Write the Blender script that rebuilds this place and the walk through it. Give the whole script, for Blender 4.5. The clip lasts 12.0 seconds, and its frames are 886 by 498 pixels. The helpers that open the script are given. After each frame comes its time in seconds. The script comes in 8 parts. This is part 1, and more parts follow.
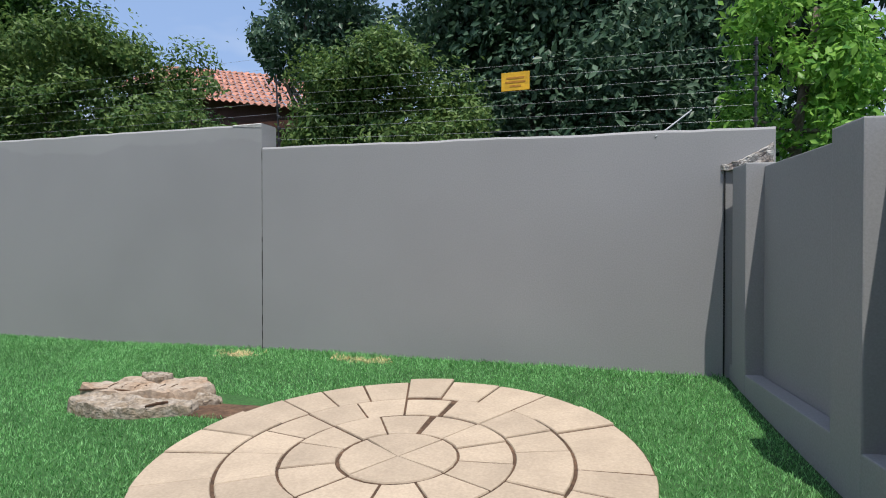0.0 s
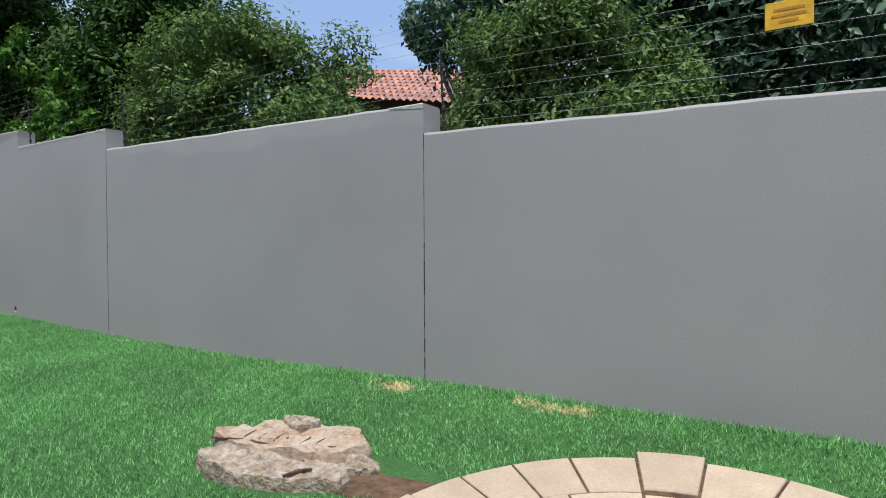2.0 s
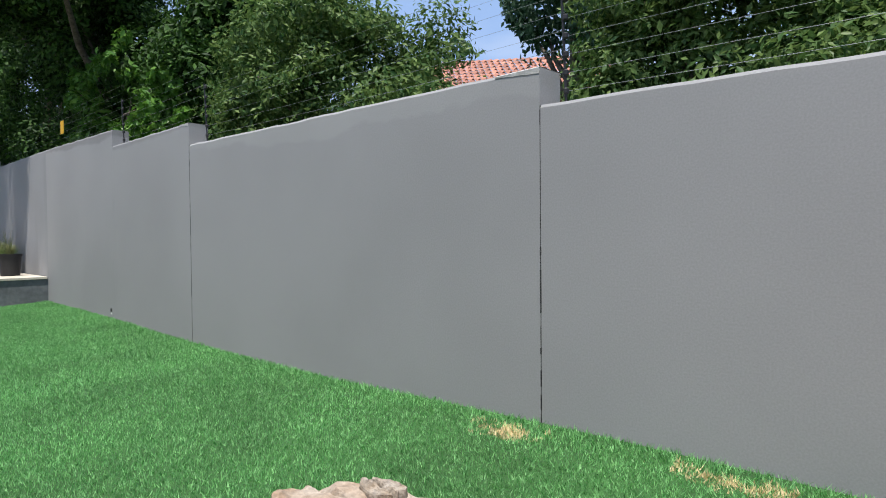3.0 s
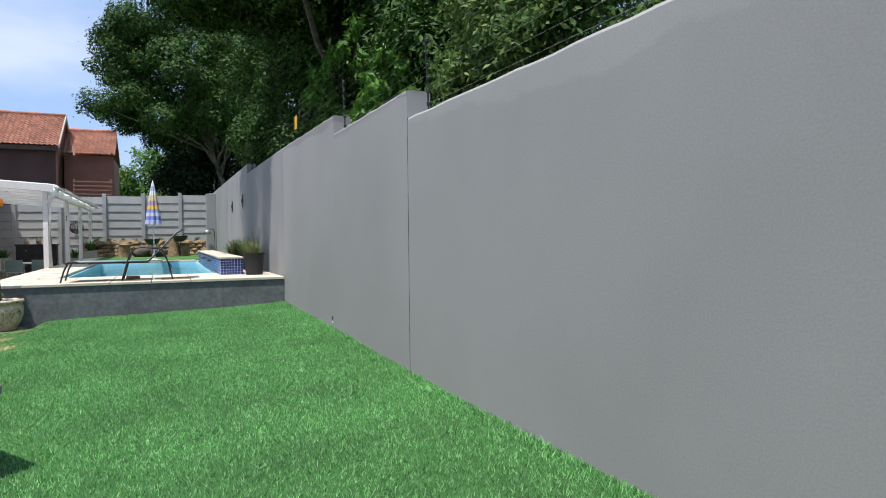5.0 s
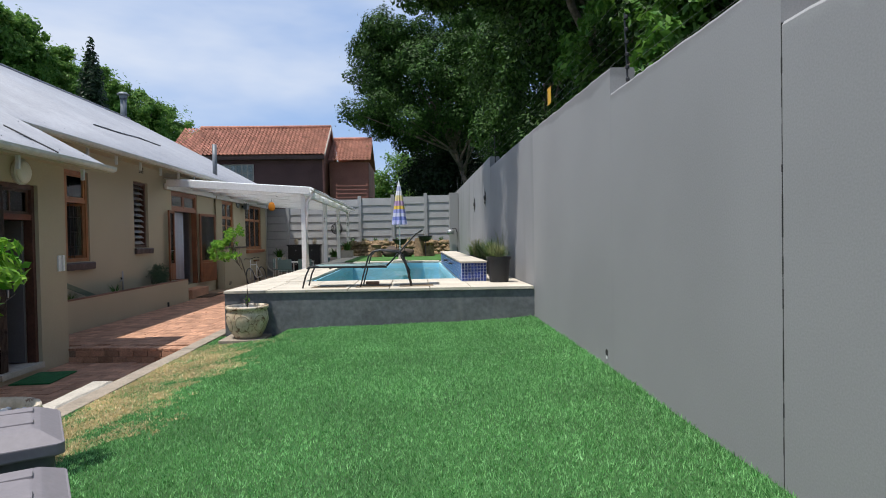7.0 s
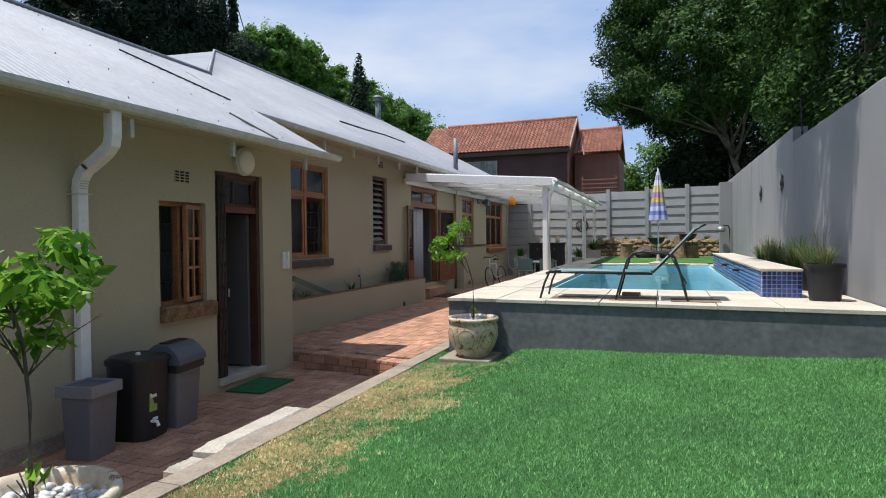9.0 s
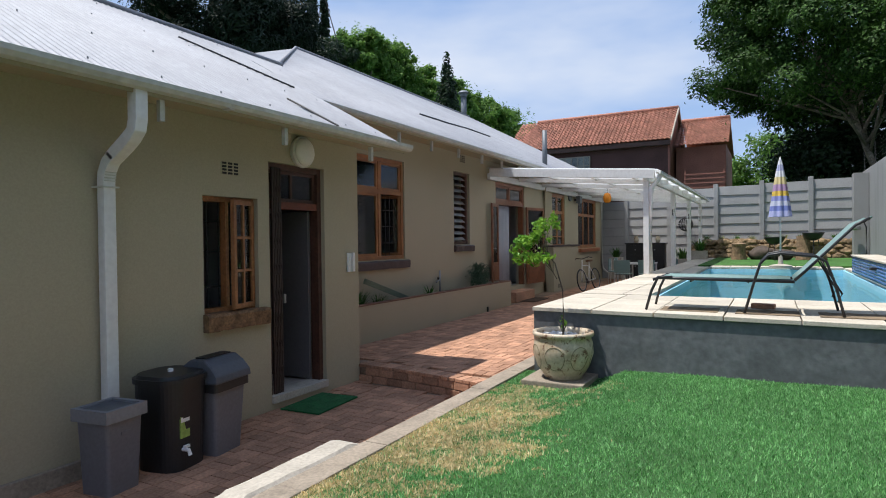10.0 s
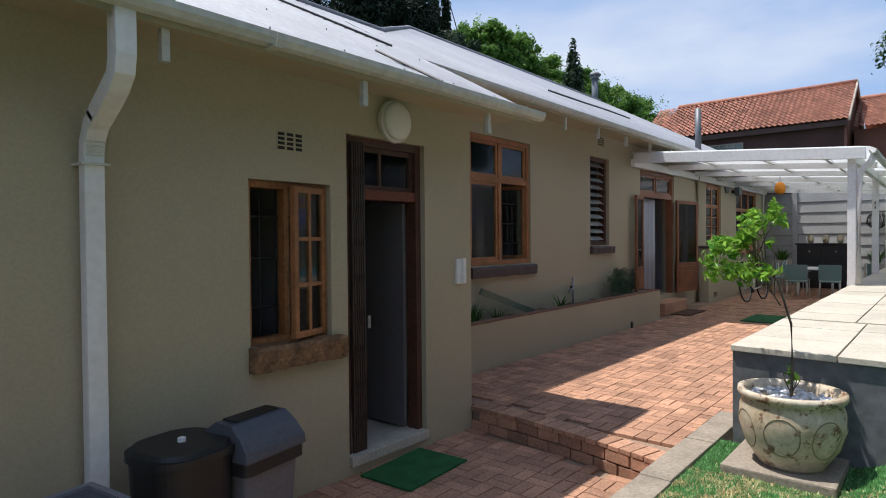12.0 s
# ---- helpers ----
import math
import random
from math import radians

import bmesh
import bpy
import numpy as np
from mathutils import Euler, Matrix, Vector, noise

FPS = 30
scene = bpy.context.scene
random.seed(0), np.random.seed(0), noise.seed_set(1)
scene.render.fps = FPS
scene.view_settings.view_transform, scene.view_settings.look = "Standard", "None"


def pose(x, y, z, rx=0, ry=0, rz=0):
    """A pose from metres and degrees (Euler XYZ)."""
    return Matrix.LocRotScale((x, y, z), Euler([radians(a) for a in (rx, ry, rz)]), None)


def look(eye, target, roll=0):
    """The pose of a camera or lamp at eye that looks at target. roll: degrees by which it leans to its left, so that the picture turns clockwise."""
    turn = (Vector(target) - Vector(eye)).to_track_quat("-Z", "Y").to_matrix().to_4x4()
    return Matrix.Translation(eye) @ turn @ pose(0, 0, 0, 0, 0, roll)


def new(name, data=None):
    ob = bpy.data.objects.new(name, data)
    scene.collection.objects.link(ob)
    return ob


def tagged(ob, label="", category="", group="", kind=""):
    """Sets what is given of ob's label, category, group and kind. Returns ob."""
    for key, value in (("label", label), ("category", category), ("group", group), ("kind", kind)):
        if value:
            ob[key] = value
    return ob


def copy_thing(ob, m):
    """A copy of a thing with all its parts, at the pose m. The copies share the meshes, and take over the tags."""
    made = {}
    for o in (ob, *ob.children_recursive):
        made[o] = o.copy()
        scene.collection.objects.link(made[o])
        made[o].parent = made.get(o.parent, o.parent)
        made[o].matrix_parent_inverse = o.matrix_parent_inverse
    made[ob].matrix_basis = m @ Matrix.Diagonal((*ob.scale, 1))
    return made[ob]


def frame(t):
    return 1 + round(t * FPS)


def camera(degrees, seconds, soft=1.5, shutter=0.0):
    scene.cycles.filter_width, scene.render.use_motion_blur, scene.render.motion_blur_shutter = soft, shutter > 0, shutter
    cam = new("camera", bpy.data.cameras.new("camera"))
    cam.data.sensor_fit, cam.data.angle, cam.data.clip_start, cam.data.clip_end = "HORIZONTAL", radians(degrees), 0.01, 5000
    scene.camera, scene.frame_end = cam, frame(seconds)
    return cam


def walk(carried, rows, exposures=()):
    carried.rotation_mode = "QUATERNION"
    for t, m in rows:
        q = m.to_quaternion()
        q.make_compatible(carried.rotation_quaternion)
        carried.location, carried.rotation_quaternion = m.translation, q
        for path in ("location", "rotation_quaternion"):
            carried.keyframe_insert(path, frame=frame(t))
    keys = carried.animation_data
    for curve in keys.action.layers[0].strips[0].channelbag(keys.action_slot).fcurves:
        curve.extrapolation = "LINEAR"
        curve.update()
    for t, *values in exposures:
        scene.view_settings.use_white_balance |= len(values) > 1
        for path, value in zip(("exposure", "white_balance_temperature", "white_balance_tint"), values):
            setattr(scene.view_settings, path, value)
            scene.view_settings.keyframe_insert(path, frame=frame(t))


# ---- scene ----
cam = camera(72.9, 12.0, 1.0)
PATH = [
    (0, (0.23, 0.982, 1.078), (-0.473, 2.854, 1.053), 0.0),
    (0.5, (0.105, 1.158, 1.116), (-0.688, 2.994, 1.082), -0.1),
    (1, (-0.123, 1.39, 1.102), (-1.02, 3.178, 1.073), -0.2),
    (1.5, (-0.357, 1.711, 1.131), (-1.372, 3.433, 1.093), -0.2),
    (2, (-0.703, 2.032, 1.168), (-1.831, 3.683, 1.13), -0.3),
    (2.5, (-1.065, 2.488, 1.152), (-2.335, 4.032, 1.119), -0.3),
    (3, (-1.429, 2.802, 1.201), (-2.803, 4.254, 1.157), -0.5),
    (5, (-3.388, 3.871, 1.213), (-5.198, 4.721, 1.17), -0.6),
    (5.5, (-3.982, 4.014, 1.228), (-5.875, 4.656, 1.189), -0.7),
    (6, (-4.534, 4.079, 1.241), (-6.482, 4.527, 1.199), -0.8),
    (6.5, (-5.102, 4.128, 1.239), (-7.08, 4.424, 1.199), -0.9),
    (7, (-5.686, 4.1, 1.263), (-7.684, 4.198, 1.224), -1.0),
    (9, (-7.836, 3.776, 1.247), (-9.713, 3.087, 1.214), -0.6),
    (9.5, (-8.38, 3.633, 1.247), (-10.2, 2.804, 1.217), -0.7),
    (10, (-8.899, 3.46, 1.232), (-10.653, 2.499, 1.204), -0.7),
    (10.5, (-9.396, 3.247, 1.247), (-11.098, 2.198, 1.219), -0.7),
    (11, (-9.846, 2.985, 1.251), (-11.485, 1.838, 1.224), -0.7),
    (11.5, (-10.248, 2.633, 1.267), (-11.813, 1.388, 1.239), -0.6),
    (12, (-10.557, 2.326, 1.273), (-12.084, 1.034, 1.241), -0.5),
]
walk(cam, [(t, look(eye, target, roll)) for t, eye, target, roll in PATH], [(0.0, 0.28), (1.5, 0.29), (3.0, 0.45), (5.0, 0.5), (6.0, 0.36), (7.0, 0.26), (9.0, 0.28), (12.0, 0.3)])
import collections

# sun, sky and exposure
SUN_FROM = Vector((0.18, -0.29, 1.0)).normalized()
sun_data = bpy.data.lights.new("sun", "SUN")
sun_data.energy, sun_data.angle, sun_data.color = 4.4, radians(0.53), (1.0, 0.96, 0.9)
sun = new("sun", sun_data)
sun.matrix_world = look(SUN_FROM * 40, (0, 0, 0))
world = bpy.data.worlds.new("sky")
scene.world = world
world.use_nodes = True
wn, wl = world.node_tree.nodes, world.node_tree.links
wn.clear()
sky = wn.new("ShaderNodeTexSky")
sky.sky_type, sky.sun_disc = "NISHITA", False
sky.sun_elevation = math.asin(SUN_FROM.z)
sky.sun_rotation = math.atan2(SUN_FROM.x, SUN_FROM.y)
sky.air_density, sky.dust_density, sky.ozone_density = 1.0, 1.2, 1.0
co = wn.new("ShaderNodeTexCoord")
mp = wn.new("ShaderNodeMapping")
mp.inputs["Scale"].default_value = (1.2, 1.6, 5.0)
mp.inputs["Rotation"].default_value = (0.0, 0.15, 0.5)
cn = wn.new("ShaderNodeTexNoise")
cn.inputs["Scale"].default_value, cn.inputs["Detail"].default_value, cn.inputs["Roughness"].default_value = 1.3, 5.0, 0.5
cr = wn.new("ShaderNodeValToRGB")
cr.color_ramp.elements[0].position, cr.color_ramp.elements[1].position = 0.42, 0.8
cloud = wn.new("ShaderNodeMix")
cloud.data_type = "RGBA"
cloud.inputs[7].default_value = (6.9, 7.3, 8.0, 1)
bg, wo = wn.new("ShaderNodeBackground"), wn.new("ShaderNodeOutputWorld")
bg.inputs["Strength"].default_value = 0.1
wl.new(co.outputs["Generated"], mp.inputs["Vector"])
wl.new(mp.outputs["Vector"], cn.inputs["Vector"])
wl.new(cn.outputs["Fac"], cr.inputs["Fac"])
wl.new(cr.outputs["Color"], cloud.inputs[0])
haze = wn.new("ShaderNodeMix")
haze.data_type = "RGBA"
haze.inputs[0].default_value = 0.6
haze.inputs[7].default_value = (3.4, 5.0, 8.4, 1)
wl.new(sky.outputs["Color"], haze.inputs[6])
wl.new(haze.outputs[2], cloud.inputs[6])
wl.new(cloud.outputs[2], bg.inputs["Color"])
wl.new(bg.outputs["Background"], wo.inputs["Surface"])

# ---------------------------------------------------------------- materials


def mat(name, col, rough=0.7, metal=0.0, vary=0.25, grain=40.0, stain=1.2, bump=0.15, bump_scale=None, col2=None, per="none", spec=0.4, dist=0.01, spread=(0.72, 1.18)):
    """A surface with variation at two scales: stains and fine grain, and a fine relief."""
    m = bpy.data.materials.new(name)
    m.use_nodes = True
    n, l = m.node_tree.nodes, m.node_tree.links
    b = n["Principled BSDF"]
    b.inputs["Roughness"].default_value, b.inputs["Metallic"].default_value = rough, metal
    b.inputs["Specular IOR Level"].default_value = spec
    tc = n.new("ShaderNodeTexCoord")
    geo = n.new("ShaderNodeNewGeometry")
    n1, n2 = n.new("ShaderNodeTexNoise"), n.new("ShaderNodeTexNoise")
    n1.inputs["Scale"].default_value, n1.inputs["Detail"].default_value = stain, 6.0
    n2.inputs["Scale"].default_value, n2.inputs["Detail"].default_value = grain, 4.0
    l.new(geo.outputs["Position"], n1.inputs["Vector"])
    l.new(geo.outputs["Position"], n2.inputs["Vector"])
    c2 = col2 or tuple(c * (1 - vary) for c in col)
    mix = n.new("ShaderNodeMix")
    mix.data_type = "RGBA"
    mix.inputs[6].default_value, mix.inputs[7].default_value = (*c2, 1), (*col, 1)
    ramp = n.new("ShaderNodeMapRange")
    ramp.inputs[1].default_value, ramp.inputs[2].default_value = 0.35, 0.65
    l.new(n1.outputs["Fac"], ramp.inputs[0])
    l.new(ramp.outputs[0], mix.inputs[0])
    mul = n.new("ShaderNodeMix")
    mul.data_type, mul.blend_type = "RGBA", "MULTIPLY"
    mul.inputs[0].default_value = 1.0
    r2 = n.new("ShaderNodeMapRange")
    r2.inputs[1].default_value, r2.inputs[2].default_value = 0.3, 0.7
    r2.inputs[3].default_value, r2.inputs[4].default_value = 1 - vary, 1 + vary * 0.4
    l.new(n2.outputs["Fac"], r2.inputs[0])
    l.new(mix.outputs[2], mul.inputs[6])
    l.new(r2.outputs[0], mul.inputs[7])
    last = mul.outputs[2]
    if per != "none":
        src = n.new("ShaderNodeObjectInfo").outputs["Random"] if per == "object" else geo.outputs["Random Per Island"]
        r3 = n.new("ShaderNodeMapRange")
        r3.inputs[3].default_value, r3.inputs[4].default_value = spread
        l.new(src, r3.inputs[0])
        m3 = n.new("ShaderNodeMix")
        m3.data_type, m3.blend_type = "RGBA", "MULTIPLY"
        m3.inputs[0].default_value = 1.0
        l.new(last, m3.inputs[6])
        l.new(r3.outputs[0], m3.inputs[7])
        last = m3.outputs[2]
    l.new(last, b.inputs["Base Color"])
    if bump:
        bp = n.new("ShaderNodeBump")
        bp.inputs["Strength"].default_value, bp.inputs["Distance"].default_value = bump, dist
        n3 = n.new("ShaderNodeTexNoise")
        n3.inputs["Scale"].default_value, n3.inputs["Detail"].default_value = bump_scale or grain, 5.0
        l.new(geo.outputs["Position"], n3.inputs["Vector"])
        l.new(n3.outputs["Fac"], bp.inputs["Height"])
        l.new(bp.outputs["Normal"], b.inputs["Normal"])
    return m


def streaked(m, col, amount=0.6, scale=3.0):
    """Adds streaks of another colour, stretched downwards, to a wall paint."""
    n, l = m.node_tree.nodes, m.node_tree.links
    b = n["Principled BSDF"]
    old = b.inputs["Base Color"].links[0].from_socket
    geo, mp2, nz, rr, mx = (n.new("ShaderNodeNewGeometry"), n.new("ShaderNodeMapping"), n.new("ShaderNodeTexNoise"), n.new("ShaderNodeMapRange"), n.new("ShaderNodeMix"))
    mp2.inputs["Scale"].default_value = (scale, scale, scale * 0.12)
    nz.inputs["Scale"].default_value, nz.inputs["Detail"].default_value = 1.0, 4.0
    rr.inputs[1].default_value, rr.inputs[2].default_value, rr.inputs[4].default_value = 0.55, 0.8, amount
    mx.data_type = "RGBA"
    mx.inputs[7].default_value = (*col, 1)
    l.new(geo.outputs["Position"], mp2.inputs["Vector"])
    l.new(mp2.outputs["Vector"], nz.inputs["Vector"])
    l.new(nz.outputs["Fac"], rr.inputs[0])
    l.new(rr.outputs[0], mx.inputs[0])
    l.new(old, mx.inputs[6])
    l.new(mx.outputs[2], b.inputs["Base Color"])
    return m


def leaf_mat(name, col, col2, gloss=0.35, through_light=0.3, patches=0.0):
    m = bpy.data.materials.new(name)
    m.use_nodes = True
    n, l = m.node_tree.nodes, m.node_tree.links
    b, out = n["Principled BSDF"], n["Material Output"]
    b.inputs["Roughness"].default_value = gloss
    b.inputs["Specular IOR Level"].default_value = 0.2
    geo = n.new("ShaderNodeNewGeometry")
    mix = n.new("ShaderNodeMix")
    mix.data_type = "RGBA"
    mix.inputs[6].default_value, mix.inputs[7].default_value = (*col, 1), (*col2, 1)
    l.new(geo.outputs["Random Per Island"], mix.inputs[0])
    colour = mix.outputs[2]
    if patches:
        nz, rr, mm = n.new("ShaderNodeTexNoise"), n.new("ShaderNodeMapRange"), n.new("ShaderNodeMix")
        nz.inputs["Scale"].default_value, nz.inputs["Detail"].default_value = 1.1, 5.0
        rr.inputs[1].default_value, rr.inputs[2].default_value = 0.35, 0.68
        rr.inputs[3].default_value, rr.inputs[4].default_value = 1 - patches * 0.6, 1 + patches
        mm.data_type, mm.blend_type = "RGBA", "MULTIPLY"
        mm.inputs[0].default_value = 1.0
        l.new(geo.outputs["Position"], nz.inputs["Vector"])
        l.new(nz.outputs["Fac"], rr.inputs[0])
        l.new(colour, mm.inputs[6])
        l.new(rr.outputs[0], mm.inputs[7])
        colour = mm.outputs[2]
    l.new(colour, b.inputs["Base Color"])
    tr = n.new("ShaderNodeBsdfTranslucent")
    l.new(colour, tr.inputs["Color"])
    ms = n.new("ShaderNodeMixShader")
    ms.inputs[0].default_value = through_light
    l.new(b.outputs[0], ms.inputs[1])
    l.new(tr.outputs[0], ms.inputs[2])
    l.new(ms.outputs[0], out.inputs["Surface"])
    return m


def glass_mat(name, tint=(0.9, 0.95, 0.95), rough=0.02):
    m = bpy.data.materials.new(name)
    m.use_nodes = True
    n, l = m.node_tree.nodes, m.node_tree.links
    n.remove(n["Principled BSDF"])
    tr, gl, ms, fr = n.new("ShaderNodeBsdfTransparent"), n.new("ShaderNodeBsdfGlossy"), n.new("ShaderNodeMixShader"), n.new("ShaderNodeFresnel")
    tr.inputs[0].default_value = (*tint, 1)
    gl.inputs["Roughness"].default_value = rough
    fr.inputs[0].default_value = 1.5
    l.new(fr.outputs[0], ms.inputs[0])
    l.new(tr.outputs[0], ms.inputs[1])
    l.new(gl.outputs[0], ms.inputs[2])
    l.new(ms.outputs[0], n["Material Output"].inputs["Surface"])
    return m


M_GREY = mat("grey wall paint", (0.303, 0.3, 0.303), 0.8, vary=0.1, grain=90, stain=0.6, bump=0.14, bump_scale=120, dist=0.003)


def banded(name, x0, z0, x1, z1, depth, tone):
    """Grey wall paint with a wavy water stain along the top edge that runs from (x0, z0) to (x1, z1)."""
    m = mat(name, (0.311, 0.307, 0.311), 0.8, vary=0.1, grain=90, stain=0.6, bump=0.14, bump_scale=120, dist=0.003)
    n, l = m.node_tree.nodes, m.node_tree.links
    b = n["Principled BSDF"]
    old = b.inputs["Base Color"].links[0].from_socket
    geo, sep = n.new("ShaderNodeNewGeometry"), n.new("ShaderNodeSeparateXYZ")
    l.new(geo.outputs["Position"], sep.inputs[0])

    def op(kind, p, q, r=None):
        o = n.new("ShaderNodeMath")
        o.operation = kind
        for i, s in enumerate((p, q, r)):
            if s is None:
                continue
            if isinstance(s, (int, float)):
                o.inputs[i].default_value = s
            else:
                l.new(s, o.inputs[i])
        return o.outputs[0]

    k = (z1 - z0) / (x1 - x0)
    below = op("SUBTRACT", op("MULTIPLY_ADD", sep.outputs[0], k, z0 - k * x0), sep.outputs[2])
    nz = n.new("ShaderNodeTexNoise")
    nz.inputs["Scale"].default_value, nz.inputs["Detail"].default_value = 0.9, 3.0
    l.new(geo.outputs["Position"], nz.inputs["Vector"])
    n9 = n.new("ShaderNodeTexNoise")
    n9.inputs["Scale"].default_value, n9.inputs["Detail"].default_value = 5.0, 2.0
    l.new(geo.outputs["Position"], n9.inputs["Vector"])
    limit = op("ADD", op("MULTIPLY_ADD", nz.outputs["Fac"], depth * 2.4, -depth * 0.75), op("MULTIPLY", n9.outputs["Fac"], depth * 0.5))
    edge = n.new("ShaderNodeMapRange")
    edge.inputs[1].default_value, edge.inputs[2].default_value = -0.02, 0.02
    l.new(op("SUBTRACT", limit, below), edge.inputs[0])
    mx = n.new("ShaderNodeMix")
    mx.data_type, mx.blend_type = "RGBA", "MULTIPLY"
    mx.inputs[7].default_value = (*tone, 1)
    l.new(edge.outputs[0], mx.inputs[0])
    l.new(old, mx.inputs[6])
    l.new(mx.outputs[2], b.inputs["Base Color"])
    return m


M_GREYTOP = mat("weathered grey coping", (0.5, 0.49, 0.47), 0.85, vary=0.3, grain=30, stain=3.0, bump=0.3)
M_DARKGREY = streaked(mat("charcoal rendered plinth", (0.155, 0.165, 0.175), 0.75, vary=0.25, grain=14, stain=2.5, bump=0.3, bump_scale=7, dist=0.02), (0.26, 0.25, 0.24), 0.35, 4.0)
M_CRACK = mat("dark joint filler", (0.03, 0.03, 0.03), 0.9, vary=0.4, grain=60)
M_BEIGE = mat("olive beige house paint", (0.438, 0.39, 0.277), 0.75, vary=0.08, grain=70, stain=0.7, bump=0.2, bump_scale=120, dist=0.004)
M_INNER = mat("pale interior plaster", (0.5, 0.49, 0.5), 0.8, vary=0.05)
M_ROOF = mat("galvanised corrugated sheet", (0.305, 0.317, 0.35), 0.55, metal=0.1, vary=0.14, grain=9, stain=0.9, bump=0.0)
M_WHITE = mat("white gloss paint", (0.8, 0.8, 0.79), 0.4, vary=0.08, grain=20, stain=2.0, bump=0.05)
M_GUTTER = mat("aged white gutter paint", (0.6, 0.6, 0.55), 0.5, vary=0.15, grain=16, stain=3.0, bump=0.08)
M_WOOD = mat("varnished meranti wood", (0.43, 0.185, 0.075), 0.4, vary=0.35, grain=35, stain=4.0, bump=0.15)
M_WOODMID = mat("red brown varnished wood", (0.27, 0.105, 0.05), 0.4, vary=0.3, grain=35, stain=4.0, bump=0.15)
M_WOODDARK = mat("dark stained wood", (0.11, 0.05, 0.034), 0.4, vary=0.3, grain=30, stain=4.0, bump=0.15)
M_SILL = mat("weathered plum sill tile", (0.1, 0.075, 0.075), 0.6, vary=0.3, grain=30, stain=5.0)
M_SILLBRICK = mat("rough brown brick sill", (0.3, 0.17, 0.09), 0.85, vary=0.45, grain=40, stain=9.0, bump=0.8, bump_scale=30)
M_GLASS = glass_mat("window glass")
M_DARK = mat("dark interior", (0.03, 0.028, 0.027), 0.8, vary=0.2)
M_BRICKPAVE = mat("red clay paver", (0.56, 0.305, 0.195), 0.8, vary=0.3, grain=45, stain=2.5, bump=0.4, bump_scale=70, per="object")
M_BRICKREST = mat("red clay pavers joined", (0.56, 0.305, 0.195), 0.8, vary=0.3, grain=45, stain=2.5, bump=0.4, bump_scale=70, per="island")
M_JOINT = mat("sandy paving joint", (0.38, 0.265, 0.19), 0.95, vary=0.35, grain=60)
M_FLAG = mat("sand coloured flagstone", (0.44, 0.35, 0.26), 0.85, vary=0.14, grain=60, stain=4.0, bump=0.4, bump_scale=25, per="object", spread=(0.9, 1.08))
M_COPING = mat("cream pool coping", (0.6, 0.545, 0.455), 0.85, vary=0.15, grain=50, stain=2.5, bump=0.35, bump_scale=30, per="object", spread=(0.9, 1.06))
M_KERB = mat("grey concrete kerb", (0.35, 0.295, 0.235), 0.9, vary=0.25, grain=40, stain=4.0, bump=0.4)
M_EARTH = mat("brown earth", (0.13, 0.075, 0.045), 0.95, vary=0.5, grain=25, stain=6.0, bump=0.8)
M_CONC = mat("pale concrete", (0.5, 0.46, 0.4), 0.9, vary=0.2, grain=40, stain=4.0, bump=0.4)
M_STUMP = mat("weathered stump wood", (0.4, 0.335, 0.27), 0.9, vary=0.3, grain=34, stain=5.0, bump=0.7, bump_scale=50, dist=0.012, col2=(0.33, 0.23, 0.155))
M_STUMPBARK = mat("bleached flaking bark", (0.38, 0.33, 0.275), 0.9, vary=0.45, grain=30, stain=14.0, bump=0.9, bump_scale=35, dist=0.02, col2=(0.27, 0.21, 0.15))
M_LEAF_CEDAR = leaf_mat("cedar needle green", (0.006, 0.016, 0.009), (0.014, 0.03, 0.016), 0.6, 0.1)
# fifth and far bays: dark streaks paint in the shade of overhanging branches
M_WALLS = [banded("grey wall paint first bay", -3.6, 2.025, 0.97, 1.93, 0.04, (1.06, 1.06, 1.05)), banded("grey wall paint second bay", -8.685, 2.335, -3.6, 2.265, 0.2, (1.1, 1.1, 1.09)), banded("grey wall paint third bay", -11.352, 2.607, -8.685, 2.6, 0.1, (0.86, 0.86, 0.86)), banded("grey wall paint fourth bay", -15.05, 2.93, -11.352, 2.855, 0.12, (0.78, 0.78, 0.78)), streaked(mat("grey wall paint fifth bay shade streaks", (0.28, 0.282, 0.29), 0.82, vary=0.12, grain=60, stain=0.7, bump=0.2), (0.17, 0.17, 0.17), 0.4, 2.2), streaked(mat("grey wall paint far bay shade streaks", (0.3, 0.302, 0.31), 0.8, vary=0.1, grain=60, stain=0.6, bump=0.2), (0.13, 0.13, 0.13), 0.6, 2.0)]
M_BARK = mat("grey bark", (0.2, 0.165, 0.13), 0.9, vary=0.45, grain=18, stain=4.0, bump=0.9, dist=0.03)
M_BLACKMETAL = mat("black powder coated steel", (0.025, 0.025, 0.028), 0.4, vary=0.1, bump=0)
M_BLACKPLASTIC = mat("black plastic", (0.022, 0.022, 0.024), 0.45, vary=0.2, bump=0.05)
M_GREYPLASTIC = mat("grey plastic", (0.16, 0.16, 0.18), 0.5, vary=0.12, bump=0.08)
M_LIDPLASTIC = mat("dark slate plastic", (0.09, 0.1, 0.125), 0.45, vary=0.15, bump=0.08)
M_MAUVE = mat("faded mauve grey plastic", (0.205, 0.188, 0.2), 0.6, vary=0.08, bump=0.1)
M_TILEROOF = mat("terracotta roof tile", (0.52, 0.235, 0.165), 0.8, vary=0.35, grain=8, stain=1.5, bump=0.3, per="island")
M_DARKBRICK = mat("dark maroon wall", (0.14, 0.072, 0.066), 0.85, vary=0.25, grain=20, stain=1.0)
